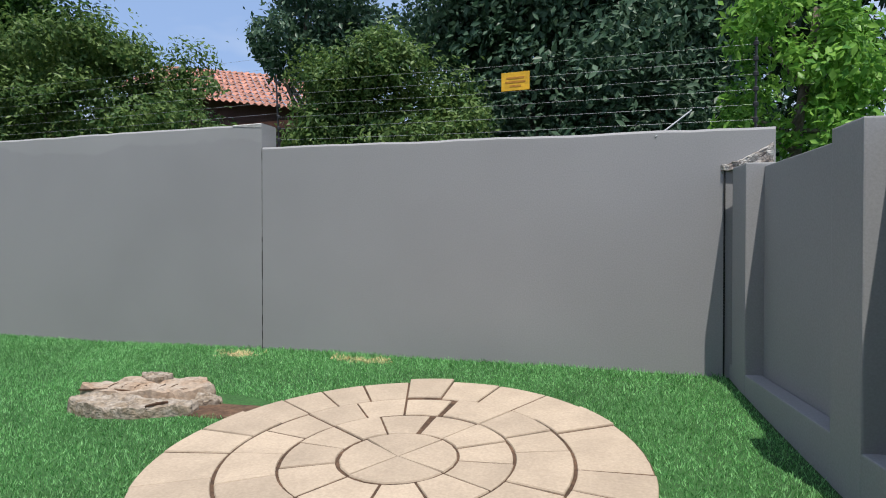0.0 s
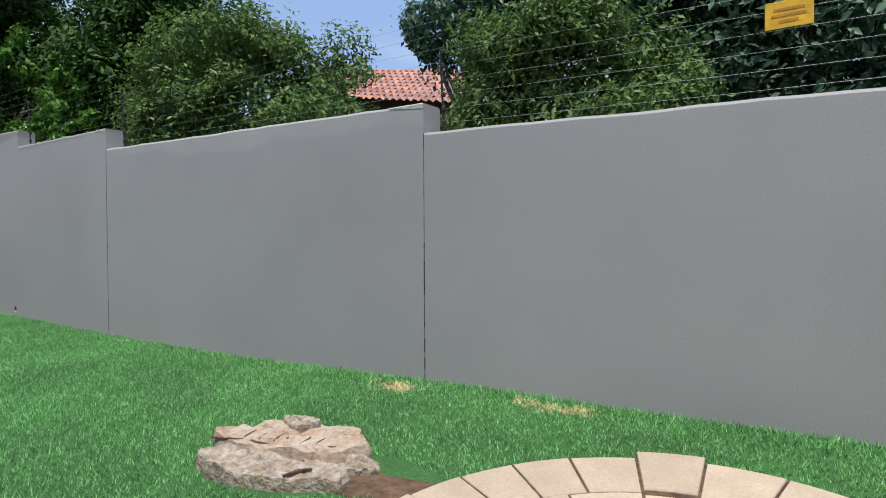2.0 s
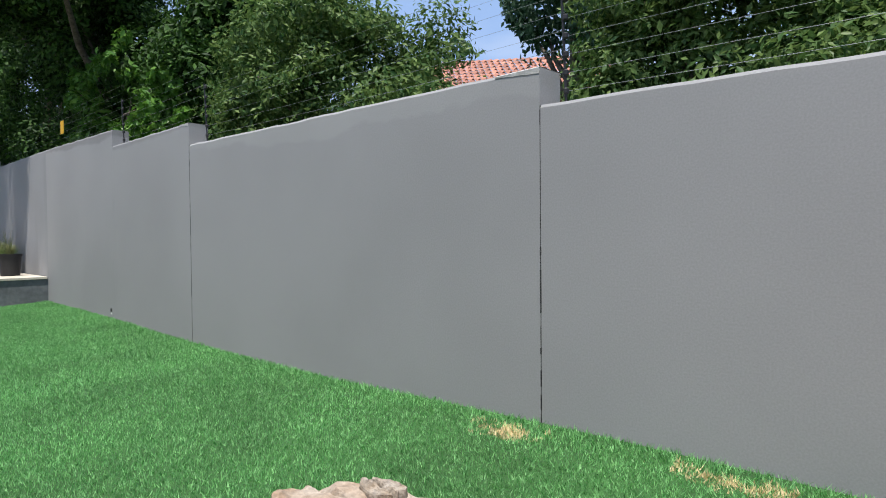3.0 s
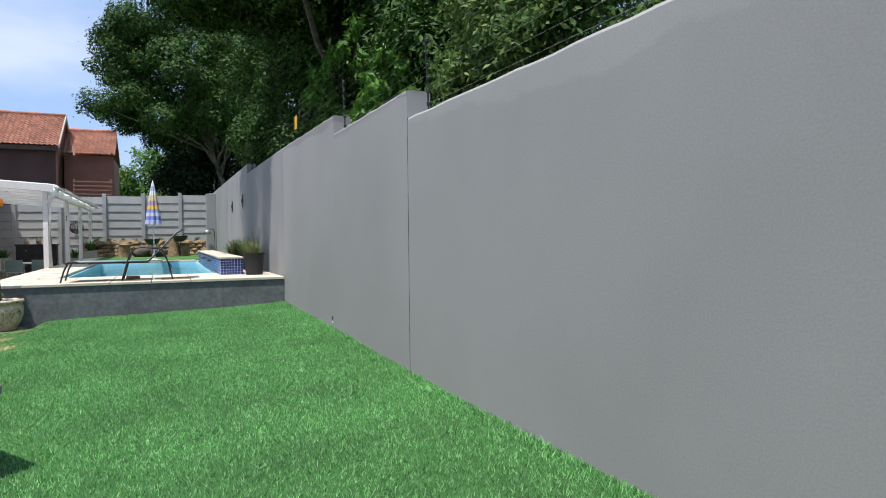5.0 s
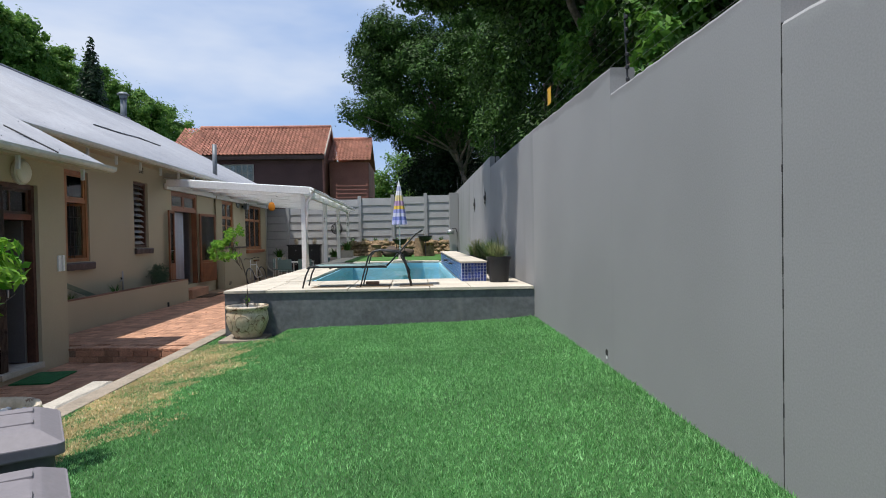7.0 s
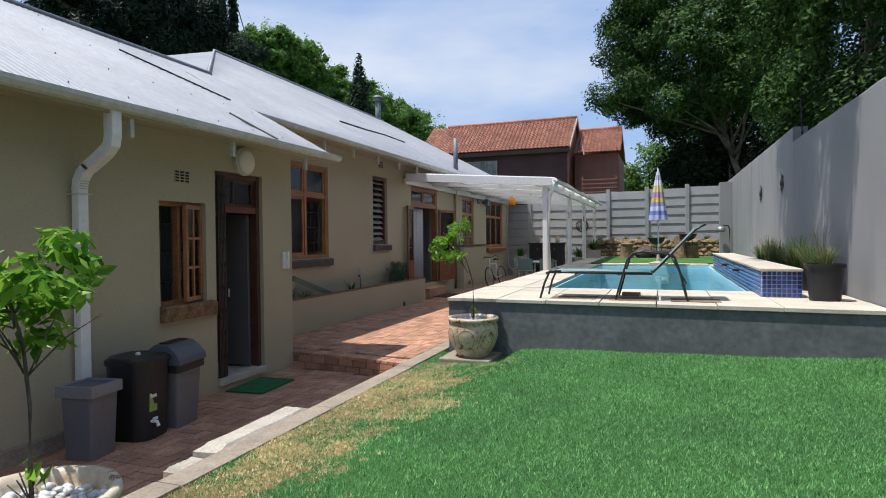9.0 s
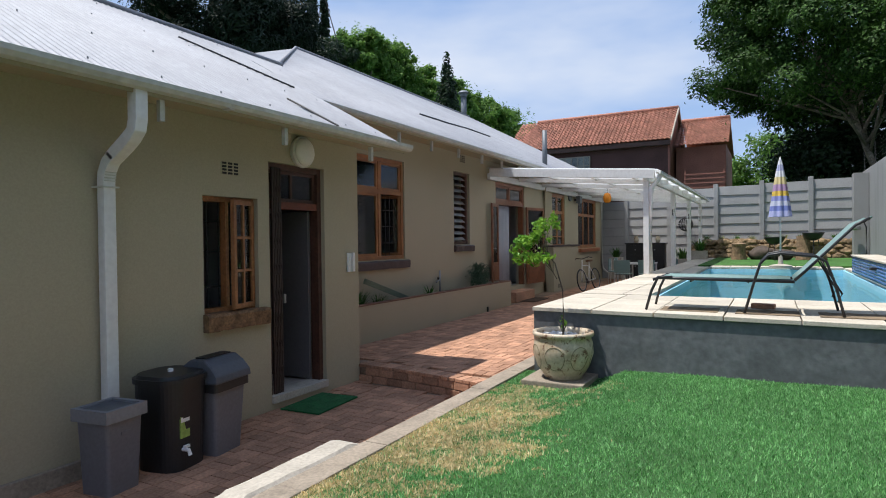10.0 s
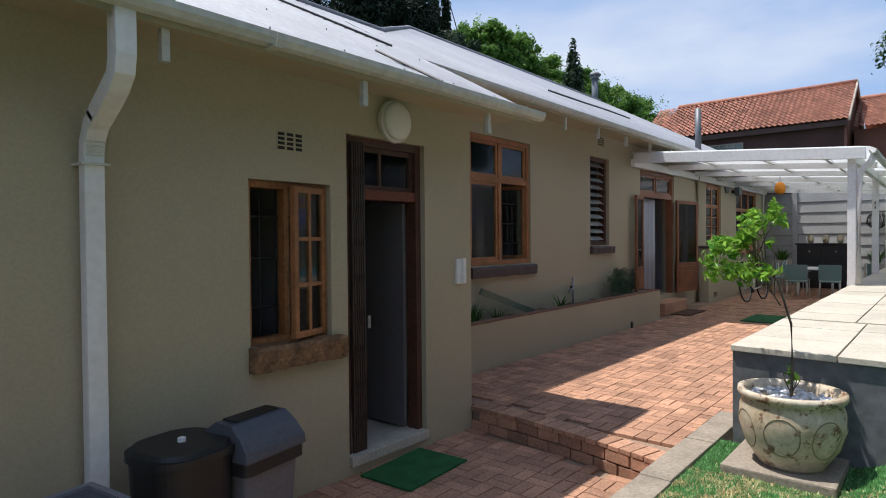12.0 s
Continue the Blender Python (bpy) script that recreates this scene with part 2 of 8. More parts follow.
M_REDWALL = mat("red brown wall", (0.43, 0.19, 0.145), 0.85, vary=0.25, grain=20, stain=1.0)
M_FENCE = mat("grey precast panel", (0.4, 0.4, 0.405), 0.85, vary=0.14, grain=30, stain=1.5, bump=0.3)
M_BLUETILE = mat("blue mosaic tile", (0.032, 0.06, 0.26), 0.15, vary=0.3, grain=8, stain=5.0, bump=0.0, per="object", spec=0.6, spread=(0.55, 1.35))
M_POOLTILE = mat("pale blue pool plaster", (0.4, 0.79, 1.0), 0.6, vary=0.08, grain=15, stain=1.0, bump=0.05)
M_GROUT = mat("white grout", (0.62, 0.65, 0.7), 0.8, vary=0.1)
M_GREEN_MAT = mat("green artificial turf mat", (0.02, 0.16, 0.05), 0.9, vary=0.3, grain=120, stain=8.0, bump=0.8, bump_scale=300)
M_TEAL = mat("grey green sling fabric", (0.2, 0.31, 0.3), 0.7, vary=0.15, grain=80, bump=0.2)
M_POT = mat("mottled cream glazed pot", (0.66, 0.575, 0.455), 0.4, vary=0.2, grain=30, stain=5.0, bump=0.15, col2=(0.5, 0.39, 0.26))


def flaked(m, col, lo, hi, scale):
    """Adds ragged patches of another colour, like flaking paint."""
    n, l = m.node_tree.nodes, m.node_tree.links
    b = n["Principled BSDF"]
    old = b.inputs["Base Color"].links[0].from_socket
    geo, nz, rr, mx = n.new("ShaderNodeNewGeometry"), n.new("ShaderNodeTexNoise"), n.new("ShaderNodeMapRange"), n.new("ShaderNodeMix")
    nz.inputs["Scale"].default_value, nz.inputs["Detail"].default_value, nz.inputs["Roughness"].default_value = scale, 9.0, 0.72
    rr.inputs[1].default_value, rr.inputs[2].default_value = lo, hi
    mx.data_type = "RGBA"
    mx.inputs[7].default_value = (*col, 1)
    l.new(geo.outputs["Position"], nz.inputs["Vector"])
    l.new(nz.outputs["Fac"], rr.inputs[0])
    l.new(rr.outputs[0], mx.inputs[0])
    l.new(old, mx.inputs[6])
    l.new(mx.outputs[2], b.inputs["Base Color"])
    return m


flaked(M_POT, (0.17, 0.085, 0.05), 0.545, 0.6, 8.0)
M_RELIEF = mat("olive brown relief line", (0.3, 0.25, 0.15), 0.5, vary=0.3)
M_PEBBLE = mat("white pebble", (0.72, 0.72, 0.74), 0.6, vary=0.15, per="island")
M_CURTAIN = mat("blue white curtain", (0.52, 0.55, 0.62), 0.9, vary=0.1)
M_ROCK = mat("brown garden rock", (0.33, 0.23, 0.13), 0.9, vary=0.45, grain=12, stain=3.0, bump=0.8, dist=0.03, per="object")
M_ORANGE = mat("orange enamel", (0.85, 0.3, 0.02), 0.5, vary=0.15, grain=12, stain=8)
M_FLUE = mat("dull grey metal flue", (0.2, 0.22, 0.24), 0.5, metal=0.4, vary=0.2)
M_WIRE = mat("galvanised wire", (0.36, 0.37, 0.38), 0.45, metal=0.8, vary=0.1, bump=0)
M_LEAF_DARK = leaf_mat("dark green leaf", (0.006, 0.026, 0.004), (0.055, 0.125, 0.02), 0.6, 0.16, 0.35)
M_LEAF_FINE = leaf_mat("olive green leaf", (0.045, 0.11, 0.03), (0.17, 0.25, 0.07), 0.45, 0.35)
M_LEAF_GREY = leaf_mat("blue green leaf", (0.03, 0.075, 0.042), (0.11, 0.18, 0.11), 0.4)
M_LEAF_LIGHT = leaf_mat("fresh green leaf", (0.08, 0.23, 0.035), (0.27, 0.48, 0.09), 0.4, 0.4)
M_LEAF_MID = leaf_mat("mid green leaf", (0.035, 0.11, 0.02), (0.08, 0.19, 0.035))
M_LEAF_FAR = leaf_mat("far green leaf", (0.06, 0.15, 0.032), (0.18, 0.31, 0.065), 0.5, 0.45, 0.35)
M_LEAF_CON = leaf_mat("conifer green", (0.012, 0.03, 0.014), (0.03, 0.055, 0.025))
M_GRASS = leaf_mat("lawn grass blade", (0.03, 0.17, 0.028), (0.34, 0.68, 0.28), 0.5, 0.32, 0.2)
M_STRAW = leaf_mat("dry grass blade", (0.82, 0.69, 0.43), (0.6, 0.47, 0.24), 0.7, 0.3, 0.2)
M_TUFT = leaf_mat("grey green tuft", (0.09, 0.13, 0.05), (0.3, 0.3, 0.14), 0.6, 0.3)

# ---------------------------------------------------------------- helpers


def box(bm, x0, x1, y0, y1, z0, z1, m=None):
    r = bmesh.ops.create_cube(bm, size=1.0)
    bmesh.ops.scale(bm, vec=(abs(x1 - x0), abs(y1 - y0), abs(z1 - z0)), verts=r["verts"])
    bmesh.ops.translate(bm, vec=((x0 + x1) / 2, (y0 + y1) / 2, (z0 + z1) / 2), verts=r["verts"])
    if m is not None:
        bmesh.ops.transform(bm, matrix=m, verts=r["verts"])
    return r["verts"]


def tube(bm, points, radius, segments=8, radii=None):
    """A round bar along points."""
    pts = [Vector(p) for p in points]
    rings = []
    for i, p in enumerate(pts):
        a = pts[max(i - 1, 0)]
        c = pts[min(i + 1, len(pts) - 1)]
        q = (c - a).normalized().to_track_quat("Z", "Y")
        r = radii[i] if radii else radius
        rings.append([bm.verts.new(p + q @ Vector((r * math.cos(6.2832 * k / segments), r * math.sin(6.2832 * k / segments), 0))) for k in range(segments)])
    for a, c in zip(rings, rings[1:]):
        for k in range(segments):
            bm.faces.new((a[k], a[(k + 1) % segments], c[(k + 1) % segments], c[k]))
    bm.faces.new(rings[0][::-1])
    bm.faces.new(rings[-1])


def lathe(bm, profile, segments=32, center=(0, 0, 0)):
    """A turned body from (radius, height) pairs."""
    rings = []
    for r, z in profile:
        rings.append([bm.verts.new((center[0] + r * math.cos(6.2832 * k / segments), center[1] + r * math.sin(6.2832 * k / segments), center[2] + z)) for k in range(segments)])
    for a, c in zip(rings, rings[1:]):
        for k in range(segments):
            bm.faces.new((a[k], a[(k + 1) % segments], c[(k + 1) % segments], c[k]))
    bm.faces.new(rings[0][::-1])
    bm.faces.new(rings[-1])


def finish(name, bm, material, bevel=0.0, smooth=False):
    if bevel:
        bmesh.ops.bevel(bm, geom=list(bm.edges), offset=bevel, segments=2, affect="EDGES", profile=0.6)
    bmesh.ops.recalc_face_normals(bm, faces=list(bm.faces))
    me = bpy.data.meshes.new(name)
    bm.to_mesh(me)
    bm.free()
    me.materials.append(material)
    if smooth:
        me.polygons.foreach_set("use_smooth", [True] * len(me.polygons))
    return me


def part(name, bm, material, parent, label="", bevel=0.0, smooth=False):
    ob = new(name, finish(name, bm, material, bevel, smooth))
    if parent is not None:
        ob.parent = parent
    if label:
        ob["label"] = label
    return ob


def thing(name, at, label, category, group="", kind=""):
    ob = new(name)
    ob.empty_display_size = 0.1
    ob.matrix_world = at if isinstance(at, Matrix) else Matrix.Translation(at)
    return tagged(ob, label, category, group, kind)


def solid(name, bm, material, label, category, kind="", bevel=0.0, smooth=False, group=""):
    return tagged(new(name, finish(name, bm, material, bevel, smooth)), label, category, group, kind)


def mesh_np(name, verts, faces, material, smooth=False):
    """A mesh from arrays: verts (n, 3) and faces (m, 3) or (m, 4)."""
    me = bpy.data.meshes.new(name)
    verts, faces = np.asarray(verts, dtype=np.float32), np.asarray(faces, dtype=np.int32)
    k = faces.shape[1]
    me.vertices.add(len(verts))
    me.vertices.foreach_set("co", verts.ravel())
    me.loops.add(faces.size)
    me.loops.foreach_set("vertex_index", faces.ravel())
    me.polygons.add(len(faces))
    me.polygons.foreach_set("loop_start", np.arange(0, faces.size, k, dtype=np.int32))
    me.polygons.foreach_set("loop_total", np.full(len(faces), k, dtype=np.int32))
    if smooth:
        me.polygons.foreach_set("use_smooth", np.ones(len(faces), dtype=bool))
    me.update(calc_edges=True)
    me.materials.append(material)
    return me


def wall_sheet(bm, u0, u1, z0, z1, y_front, y_back, holes):
    """A wall along x with through openings; holes are (u0, u1, z0, z1)."""
    us = sorted({u0, u1, *[h[0] for h in holes], *[h[1] for h in holes]})
    zs = sorted({z0, z1, *[h[2] for h in holes], *[h[3] for h in holes]})

    def full(i, j):
        if not (0 <= i < len(us) - 1 and 0 <= j < len(zs) - 1):
            return False
        cu, cz = (us[i] + us[i + 1]) / 2, (zs[j] + zs[j + 1]) / 2
        return not any(h[0] < cu < h[1] and h[2] < cz < h[3] for h in holes)

    cache = {}

    def v(u, y, z):
        key = (round(u, 5), y, round(z, 5))
        if key not in cache:
            cache[key] = bm.verts.new((u, y, z))
        return cache[key]

    def quad(*p):
        bm.faces.new([v(*q) for q in p])

    for i in range(len(us) - 1):
        for j in range(len(zs) - 1):
            if not full(i, j):
                continue
            a, b2, c, d = us[i], us[i + 1], zs[j], zs[j + 1]
            quad((a, y_front, c), (b2, y_front, c), (b2, y_front, d), (a, y_front, d))
            quad((a, y_back, c), (a, y_back, d), (b2, y_back, d), (b2, y_back, c))
            if not full(i - 1, j):
                quad((a, y_front, c), (a, y_front, d), (a, y_back, d), (a, y_back, c))
            if not full(i + 1, j):
                quad((b2, y_front, c), (b2, y_back, c), (b2, y_back, d), (b2, y_front, d))
            if not full(i, j - 1):
                quad((a, y_front, c), (a, y_back, c), (b2, y_back, c), (b2, y_front, c))
            if not full(i, j + 1):
                quad((a, y_front, d), (b2, y_front, d), (b2, y_back, d), (a, y_back, d))


# ---------------------------------------------------------------- ground


def ground_z(x, y):
    """Height of the lawn: it falls from the boundary wall towards the house."""
    ys = (0.9, 2.0, 4.05, 5.35, 6.2)
    near = np.interp(y, ys, (-0.30, -0.24, -0.13, -0.035, 0.03))
    far = np.interp(y, ys, (-0.27, -0.16, -0.1, -0.075, -0.06))
    k = np.clip((x + 12.0) / 8.0, 0, 1)
    z = far + (near - far) * k
    # the wall foot dips between the second and third bay
    foot = np.interp(x, (-15.0, -11.4, -9.0, -7.0, -5.4, -3.6, 0.5), (-0.02, -0.035, -0.08, -0.085, -0.06, 0.0, 0.045))
    z = z + np.clip((y - 4.6) / 1.4, 0, 1) * (foot - (-0.0635 + 0.078 * k))
    dip = np.clip((-14.4 - x) / 0.2, 0, 1) * np.clip((2.12 - y) / 0.25, 0, 1)
    return z + dip * (np.minimum(z, -0.27) - z)


def build_ground():
    xs = np.concatenate(([-900, -300, -120, -60, -40, -20, -15.7, -15.38, -15.37], np.arange(-15.3, 2.6, 0.15), [3, 6, 20, 60, 300, 900]))
    ys = np.concatenate(([-900, -300, -100, -40, -15, -4, 0.0, 0.9, 0.91], np.arange(1.0, 6.2, 0.12), [6.24, 6.3, 9, 20, 60, 300, 900]))
    gx, gy = np.meshgrid(xs, ys, indexing="ij")
    z = ground_z(gx, gy) + 0.008 * np.sin(gx * 3.1 + gy * 1.7) * np.cos(gy * 2.3)
    low = (gy < 0.905) | (gx < -15.375)
    z = np.where(low, -0.75, z)
    z = np.where(gy > 6.25, 0.0, z)
    z = np.where(np.hypot(gx + 1.172, gy - 4.0) < 1.22, z - 0.04, z)
    nx, ny = len(xs), len(ys)
    idx = np.arange(nx * ny).reshape(nx, ny)
    f = np.stack((idx[:-1, :-1], idx[1:, :-1], idx[1:, 1:], idx[:-1, 1:]), -1).reshape(-1, 4)
    me = mesh_np("ground", np.stack((gx, gy, z), -1).reshape(-1, 3), f, mat("lawn soil and thatch", (0.04, 0.125, 0.03), 0.95, vary=0.4, grain=60, stain=1.5, bump=0.8, col2=(0.03, 0.09, 0.022)), True)
    tagged(new("ground", me), "green lawn soil falling gently towards the house", "ground", kind="structure")


build_ground()

# ---------------------------------------------------------------- boundary walls
GAP = 0.0025


def wall_section(name, x0, x1, za, zb, label, material):
    """One bay of the boundary wall; za and zb are the tops at x0 and x1."""
    bm = bmesh.new()
    n = 24
    rnd = random.Random(name)
    for i in range(n + 1):
        k = i / n
        x = x0 + (x1 - x0) * k
        z = za + (zb - za) * k + (rnd.uniform(-0.006, 0.006) if 0 < i < n else 0)
        row = [(x, 6.0, -0.6), (x, 6.0, z - 0.02), (x, 6.012, z), (x, 6.228, z), (x, 6.24, z - 0.02), (x, 6.24, -0.6)]
        cur = [bm.verts.new(p) for p in row]
        if i:
            for a in range(5):
                bm.faces.new((prev[a], cur[a], cur[a + 1], prev[a + 1]))
        else:
            bm.faces.new(cur)
        prev = cur
    bm.faces.new(prev[::-1])
    return solid(name, bm, material, label, "wall", "structure")


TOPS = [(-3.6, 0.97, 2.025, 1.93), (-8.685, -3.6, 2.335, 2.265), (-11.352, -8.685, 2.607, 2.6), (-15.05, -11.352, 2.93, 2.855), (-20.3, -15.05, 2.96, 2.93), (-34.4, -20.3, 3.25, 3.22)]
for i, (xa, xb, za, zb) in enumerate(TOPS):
    wall_section("wall_north_%d" % (i + 1), xa + (GAP if i < 3 else 0.0), xb - (GAP if 0 < i < 3 else 0.0), za, zb, "grey boundary wall bay with painted shade streaks, shaded by trees at the pool" if i == 4 else "smooth grey rendered boundary wall bay beside the garden", M_WALLS[i])
for name, x, top in (("wall_joint", -3.6, 2.02), ("wall_joint", -8.685, 2.33)):
    bm = bmesh.new()
    rnd = random.Random(int(-x * 10))
    z = -0.12
    while z < top:
        h = rnd.uniform(0.03, 0.12)
        w = rnd.choice((0.0008, 0.0015, 0.003, 0.005))
        box(bm, x - w, x + w, 6.0 - rnd.uniform(0.001, 0.003), 6.2, z, min(z + h, top))
        z += h
    solid(name, bm, M_CRACK, "dark open expansion joint between grey wall bays", "joint", "structure")

# side wall with pillars, set askew to the boundary wall
SIDE = Matrix.Translation((0.66, 6.0, 0)) @ Matrix.Rotation(math.atan2(-0.982, 0.187), 4, "Z")


def side_wall():
    bm = bmesh.new()
    box(bm, 0.02, 9.0, 0.12, 0.34, -0.6, 1.6)
    solid("wall_east", bm, M_GREY, "grey rendered garden wall with pillars", "wall", "structure", 0.008).matrix_world = SIDE
    bm = bmesh.new()
    box(bm, 0.02, 9.0, 0.0, 0.118, -0.6, 0.15)
    solid("wall_east_plinth", bm, M_GREY, "grey rendered ledge at the foot of the garden wall", "plinth", "structure", 0.01).matrix_world = SIDE
    for k in range(6):
        bm = bmesh.new()
        a = 0.09 + k * 1.57
        box(bm, a, a + 0.3, -0.003, 0.4, -0.6, 1.625)
        solid("wall_east_pillar", bm, M_GREY, "grey rendered square pillar in the garden wall", "pillar", "structure", 0.01).matrix_world = SIDE


side_wall()
bm = bmesh.new()
box(bm, 0.622, 0.634, 5.988, 5.999, -0.1, 1.62)
solid("wall_joint", bm, M_CRACK, "dark joint in the corner of two grey walls", "joint", "structure")

# ---------------------------------------------------------------- house
FY, MY = -1.235, -2.6
SLOPE = 0.557


def roof_z(y):
    return 3.22 + SLOPE * (-2.05 - y)


D1 = (-14.52, -13.62, -0.435, 2.1)
W1 = (-13.46, -12.77, 0.55, 1.69)
W2 = (-18.47, -16.93, 0.9, 2.72)
W3 = (-21.25, -20.47, 1.14, 2.75)
FD = (-24.72, -22.73, -0.02, 2.7)
W4 = (-28.46, -27.14, 0.95, 2.7)
W5 = (-32.5, -30.03, 0.9, 2.73)


def house():
    bm = bmesh.new()
    wall_sheet(bm, -15.18, 5.0, -0.75, 2.45, FY, FY - 0.24, [D1, W1])
    solid("wall_wing", bm, M_BEIGE, "olive beige rendered house wall under the gutter", "wall", "structure")
    bm = bmesh.new()
    wall_sheet(bm, -33.45, -15.18, -0.75, 3.35, MY, MY - 0.26, [W2, W3, FD, W4, W5])
    solid("wall_house", bm, M_BEIGE, "olive beige rendered house wall behind the terrace", "wall", "structure")
    bm = bmesh.new()
    box(bm, -15.18, -14.94, MY - 0.26, FY - 0.243, -0.75, 2.9)
    solid("wall_wing_return", bm, M_BEIGE, "olive beige rendered return wall of the house wing", "wall", "structure")
    bm = bmesh.new()
    for a, b in ((-33.45, -33.2), (4.75, 5.0)):
        box(bm, a, b, -14.0, (MY - 0.262) if a < -20 else FY - 0.243, -0.75, 2.4)
    box(bm, -33.2, 4.75, -14.0, -13.75, -0.75, 2.4)
    solid("wall_house_rear", bm, M_BEIGE, "olive beige rendered rear walls of the house", "wall", "structure")
    # rooms behind the openings
    bm = bmesh.new()
    box(bm, -33.1, 4.6, -6.2, -6.0, -0.5, 2.9)
    for x in (-28.9, -25.6, -22.0, -19.4, -16.2):
        box(bm, x - 0.06, x + 0.06, -5.99, MY - 0.27, -0.5, 3.1)
    box(bm, -14.9, -14.8, -5.99, FY - 0.26, -0.5, 2.7)
    box(bm, -13.58, -13.5, -5.99, FY - 0.26, -0.5, 2.7)
    solid("wall_rooms", bm, M_INNER, "pale plastered inner walls of the rooms", "wall", "structure")
    bm = bmesh.new()
    box(bm, -33.1, -15.2, -6.0, MY - 0.01, -0.3, -0.03)
    box(bm, -15.17, 4.7, -6.0, FY - 0.01, -0.7, -0.43)
    solid("floor", bm, mat("pale floor tile", (0.4, 0.37, 0.33), 0.4, vary=0.12), "pale tiled floor of the house", "floor", "structure")
    bm = bmesh.new()
    box(bm, -33.1, -15.2, -6.0, MY - 0.265, 2.95, 3.0)
    box(bm, -14.94, 4.7, -6.0, FY - 0.245, 2.35, 2.4)
    solid("ceiling", bm, M_INNER, "pale flat ceiling inside the house", "ceiling", "structure")


house()


def corrugated(bm_list, x0, x1, poly_y, name, label, parent):
    """A corrugated roof sheet on the front slope between x0 and x1, from the eave y to the ridge y at each x."""
    step = 0.0127
    n = int((x1 - x0) / step)
    xs = np.linspace(x0, x1, n + 1)
    lo = np.array([poly_y(x)[0] for x in xs])
    hi = np.array([poly_y(x)[1] for x in xs])
    wave = 0.009 * np.sin(xs * 2 * math.pi / 0.0762)
    rows = []
    for k in (0.0, 0.34, 0.341, 0.67, 0.671, 1.0):
        y = lo + (hi - lo) * k
        z = roof_z(y) + wave + (0.006 if k in (0.34, 0.67) else 0.0)
        rows.append(np.stack((xs, y, z), -1))
    v = np.stack(rows, 0)
    idx = np.arange(len(rows) * (n + 1)).reshape(len(rows), n + 1)
    f = np.stack((idx[:-1, :-1], idx[:-1, 1:], idx[1:, 1:], idx[1:, :-1]), -1).reshape(-1, 4)
    ob = new(name, mesh_np(name, v.reshape(-1, 3), f, M_ROOF, True))
    ob.parent = parent
    return ob


roof = thing("roof", (0, 0, 0), "grey corrugated metal roof of the house", "roof", kind="structure")
HIP_X, HIP_Y = -21.9, -8.35


def main_slope(x):
    """Eave and upper edge of the main front slope at x."""
    eave = -2.05
    if x > HIP_X:
        k = (x - HIP_X) / (-16.7 - HIP_X)
        return eave, HIP_Y + (-4.0 - HIP_Y) * min(k, 1.0)
    if x < -33.0:
        return eave, -8.35 + (x + 33.0) / (-35.9 + 33.0) * (8.35 - 3.8)
    return eave, HIP_Y


corrugated(None, -35.6, -15.45, main_slope, "roof_sheet", "", roof)
corrugated(None, -15.45, 5.4, lambda x: (-0.68, -4.0), "roof_sheet", "", roof)
bm = bmesh.new()
zr = roof_z(-4.0)
for p in ([(HIP_X, HIP_Y, roof_z(HIP_Y)), (-16.7, -4.0, zr), (-15.0, -8.3, zr), (-16.7, -12.7, zr)],
          [(-15.45, -4.0, zr), (5.4, -4.0, zr), (5.4, -9.5, zr - 2.0), (-15.45, -9.5, zr - 2.0)],
          [(HIP_X, HIP_Y, roof_z(HIP_Y)), (-16.7, -12.7, zr), (-16.0, -14.6, 3.2), (-35.6, -14.6, 3.2), (-33.0, HIP_Y, roof_z(HIP_Y))],
          [(-33.0, HIP_Y, roof_z(HIP_Y)), (-35.6, -14.6, 3.2), (-35.6, -2.05, 3.22)]):
    bm.faces.new([bm.verts.new(q) for q in p])
part("rear_slope", bm, M_ROOF, roof)
bm = bmesh.new()
tube(bm, [(5.4, -4.0, zr + 0.03), (-16.75, -4.0, zr + 0.015)], 0.04, 8)
part("ridge_cap", bm, M_ROOF, roof, smooth=True)
bm = bmesh.new()
tube(bm, [(-16.7, -4.0, zr + 0.02), (HIP_X, HIP_Y, roof_z(HIP_Y) + 0.03), (-33.0, HIP_Y, roof_z(HIP_Y) + 0.02)], 0.04, 8)
part("ridge_cap", bm, M_ROOF, roof, smooth=True)
bm = bmesh.new()
for x in np.arange(-15.2, -5.8, 0.61):
    for y in (-0.95, -1.9, -2.9, -3.8):
        box(bm, x - 0.004, x + 0.004, y - 0.004, y + 0.004, roof_z(y), roof_z(y) + 0.014)
for x in np.arange(-35, -16, 0.61):
    for y in (-2.4, -3.4):
        box(bm, x - 0.004, x + 0.004, y - 0.004, y + 0.004, roof_z(y), roof_z(y) + 0.014)
tagged(part("roof_screws", bm, M_FLUE, roof, "small dark roofing screw heads"), kind="stuff")


def gutter(x0, x1, y, z, ends=True):
    """Half-round eave gutter with its lip."""
    bm = bmesh.new()
    prof = [(0.0, 0.0), (0.0, -0.02), (0.012, -0.055), (0.045, -0.072), (0.085, -0.058), (0.105, -0.025), (0.105, 0.012), (0.095, 0.012), (0.095, -0.025), (0.08, -0.045), (0.045, -0.06), (0.022, -0.045), (0.01, -0.03), (0.01, 0.0)]
    rows = [[bm.verts.new((x, y + a, z + b)) for a, b in prof] for x in (x0, x1)]
    for i in range(len(prof)):
        j = (i + 1) % len(prof)
        bm.faces.new((rows[0][i], rows[0][j], rows[1][j], rows[1][i]))
    for r in rows:
        bm.faces.new(r)
    return bm




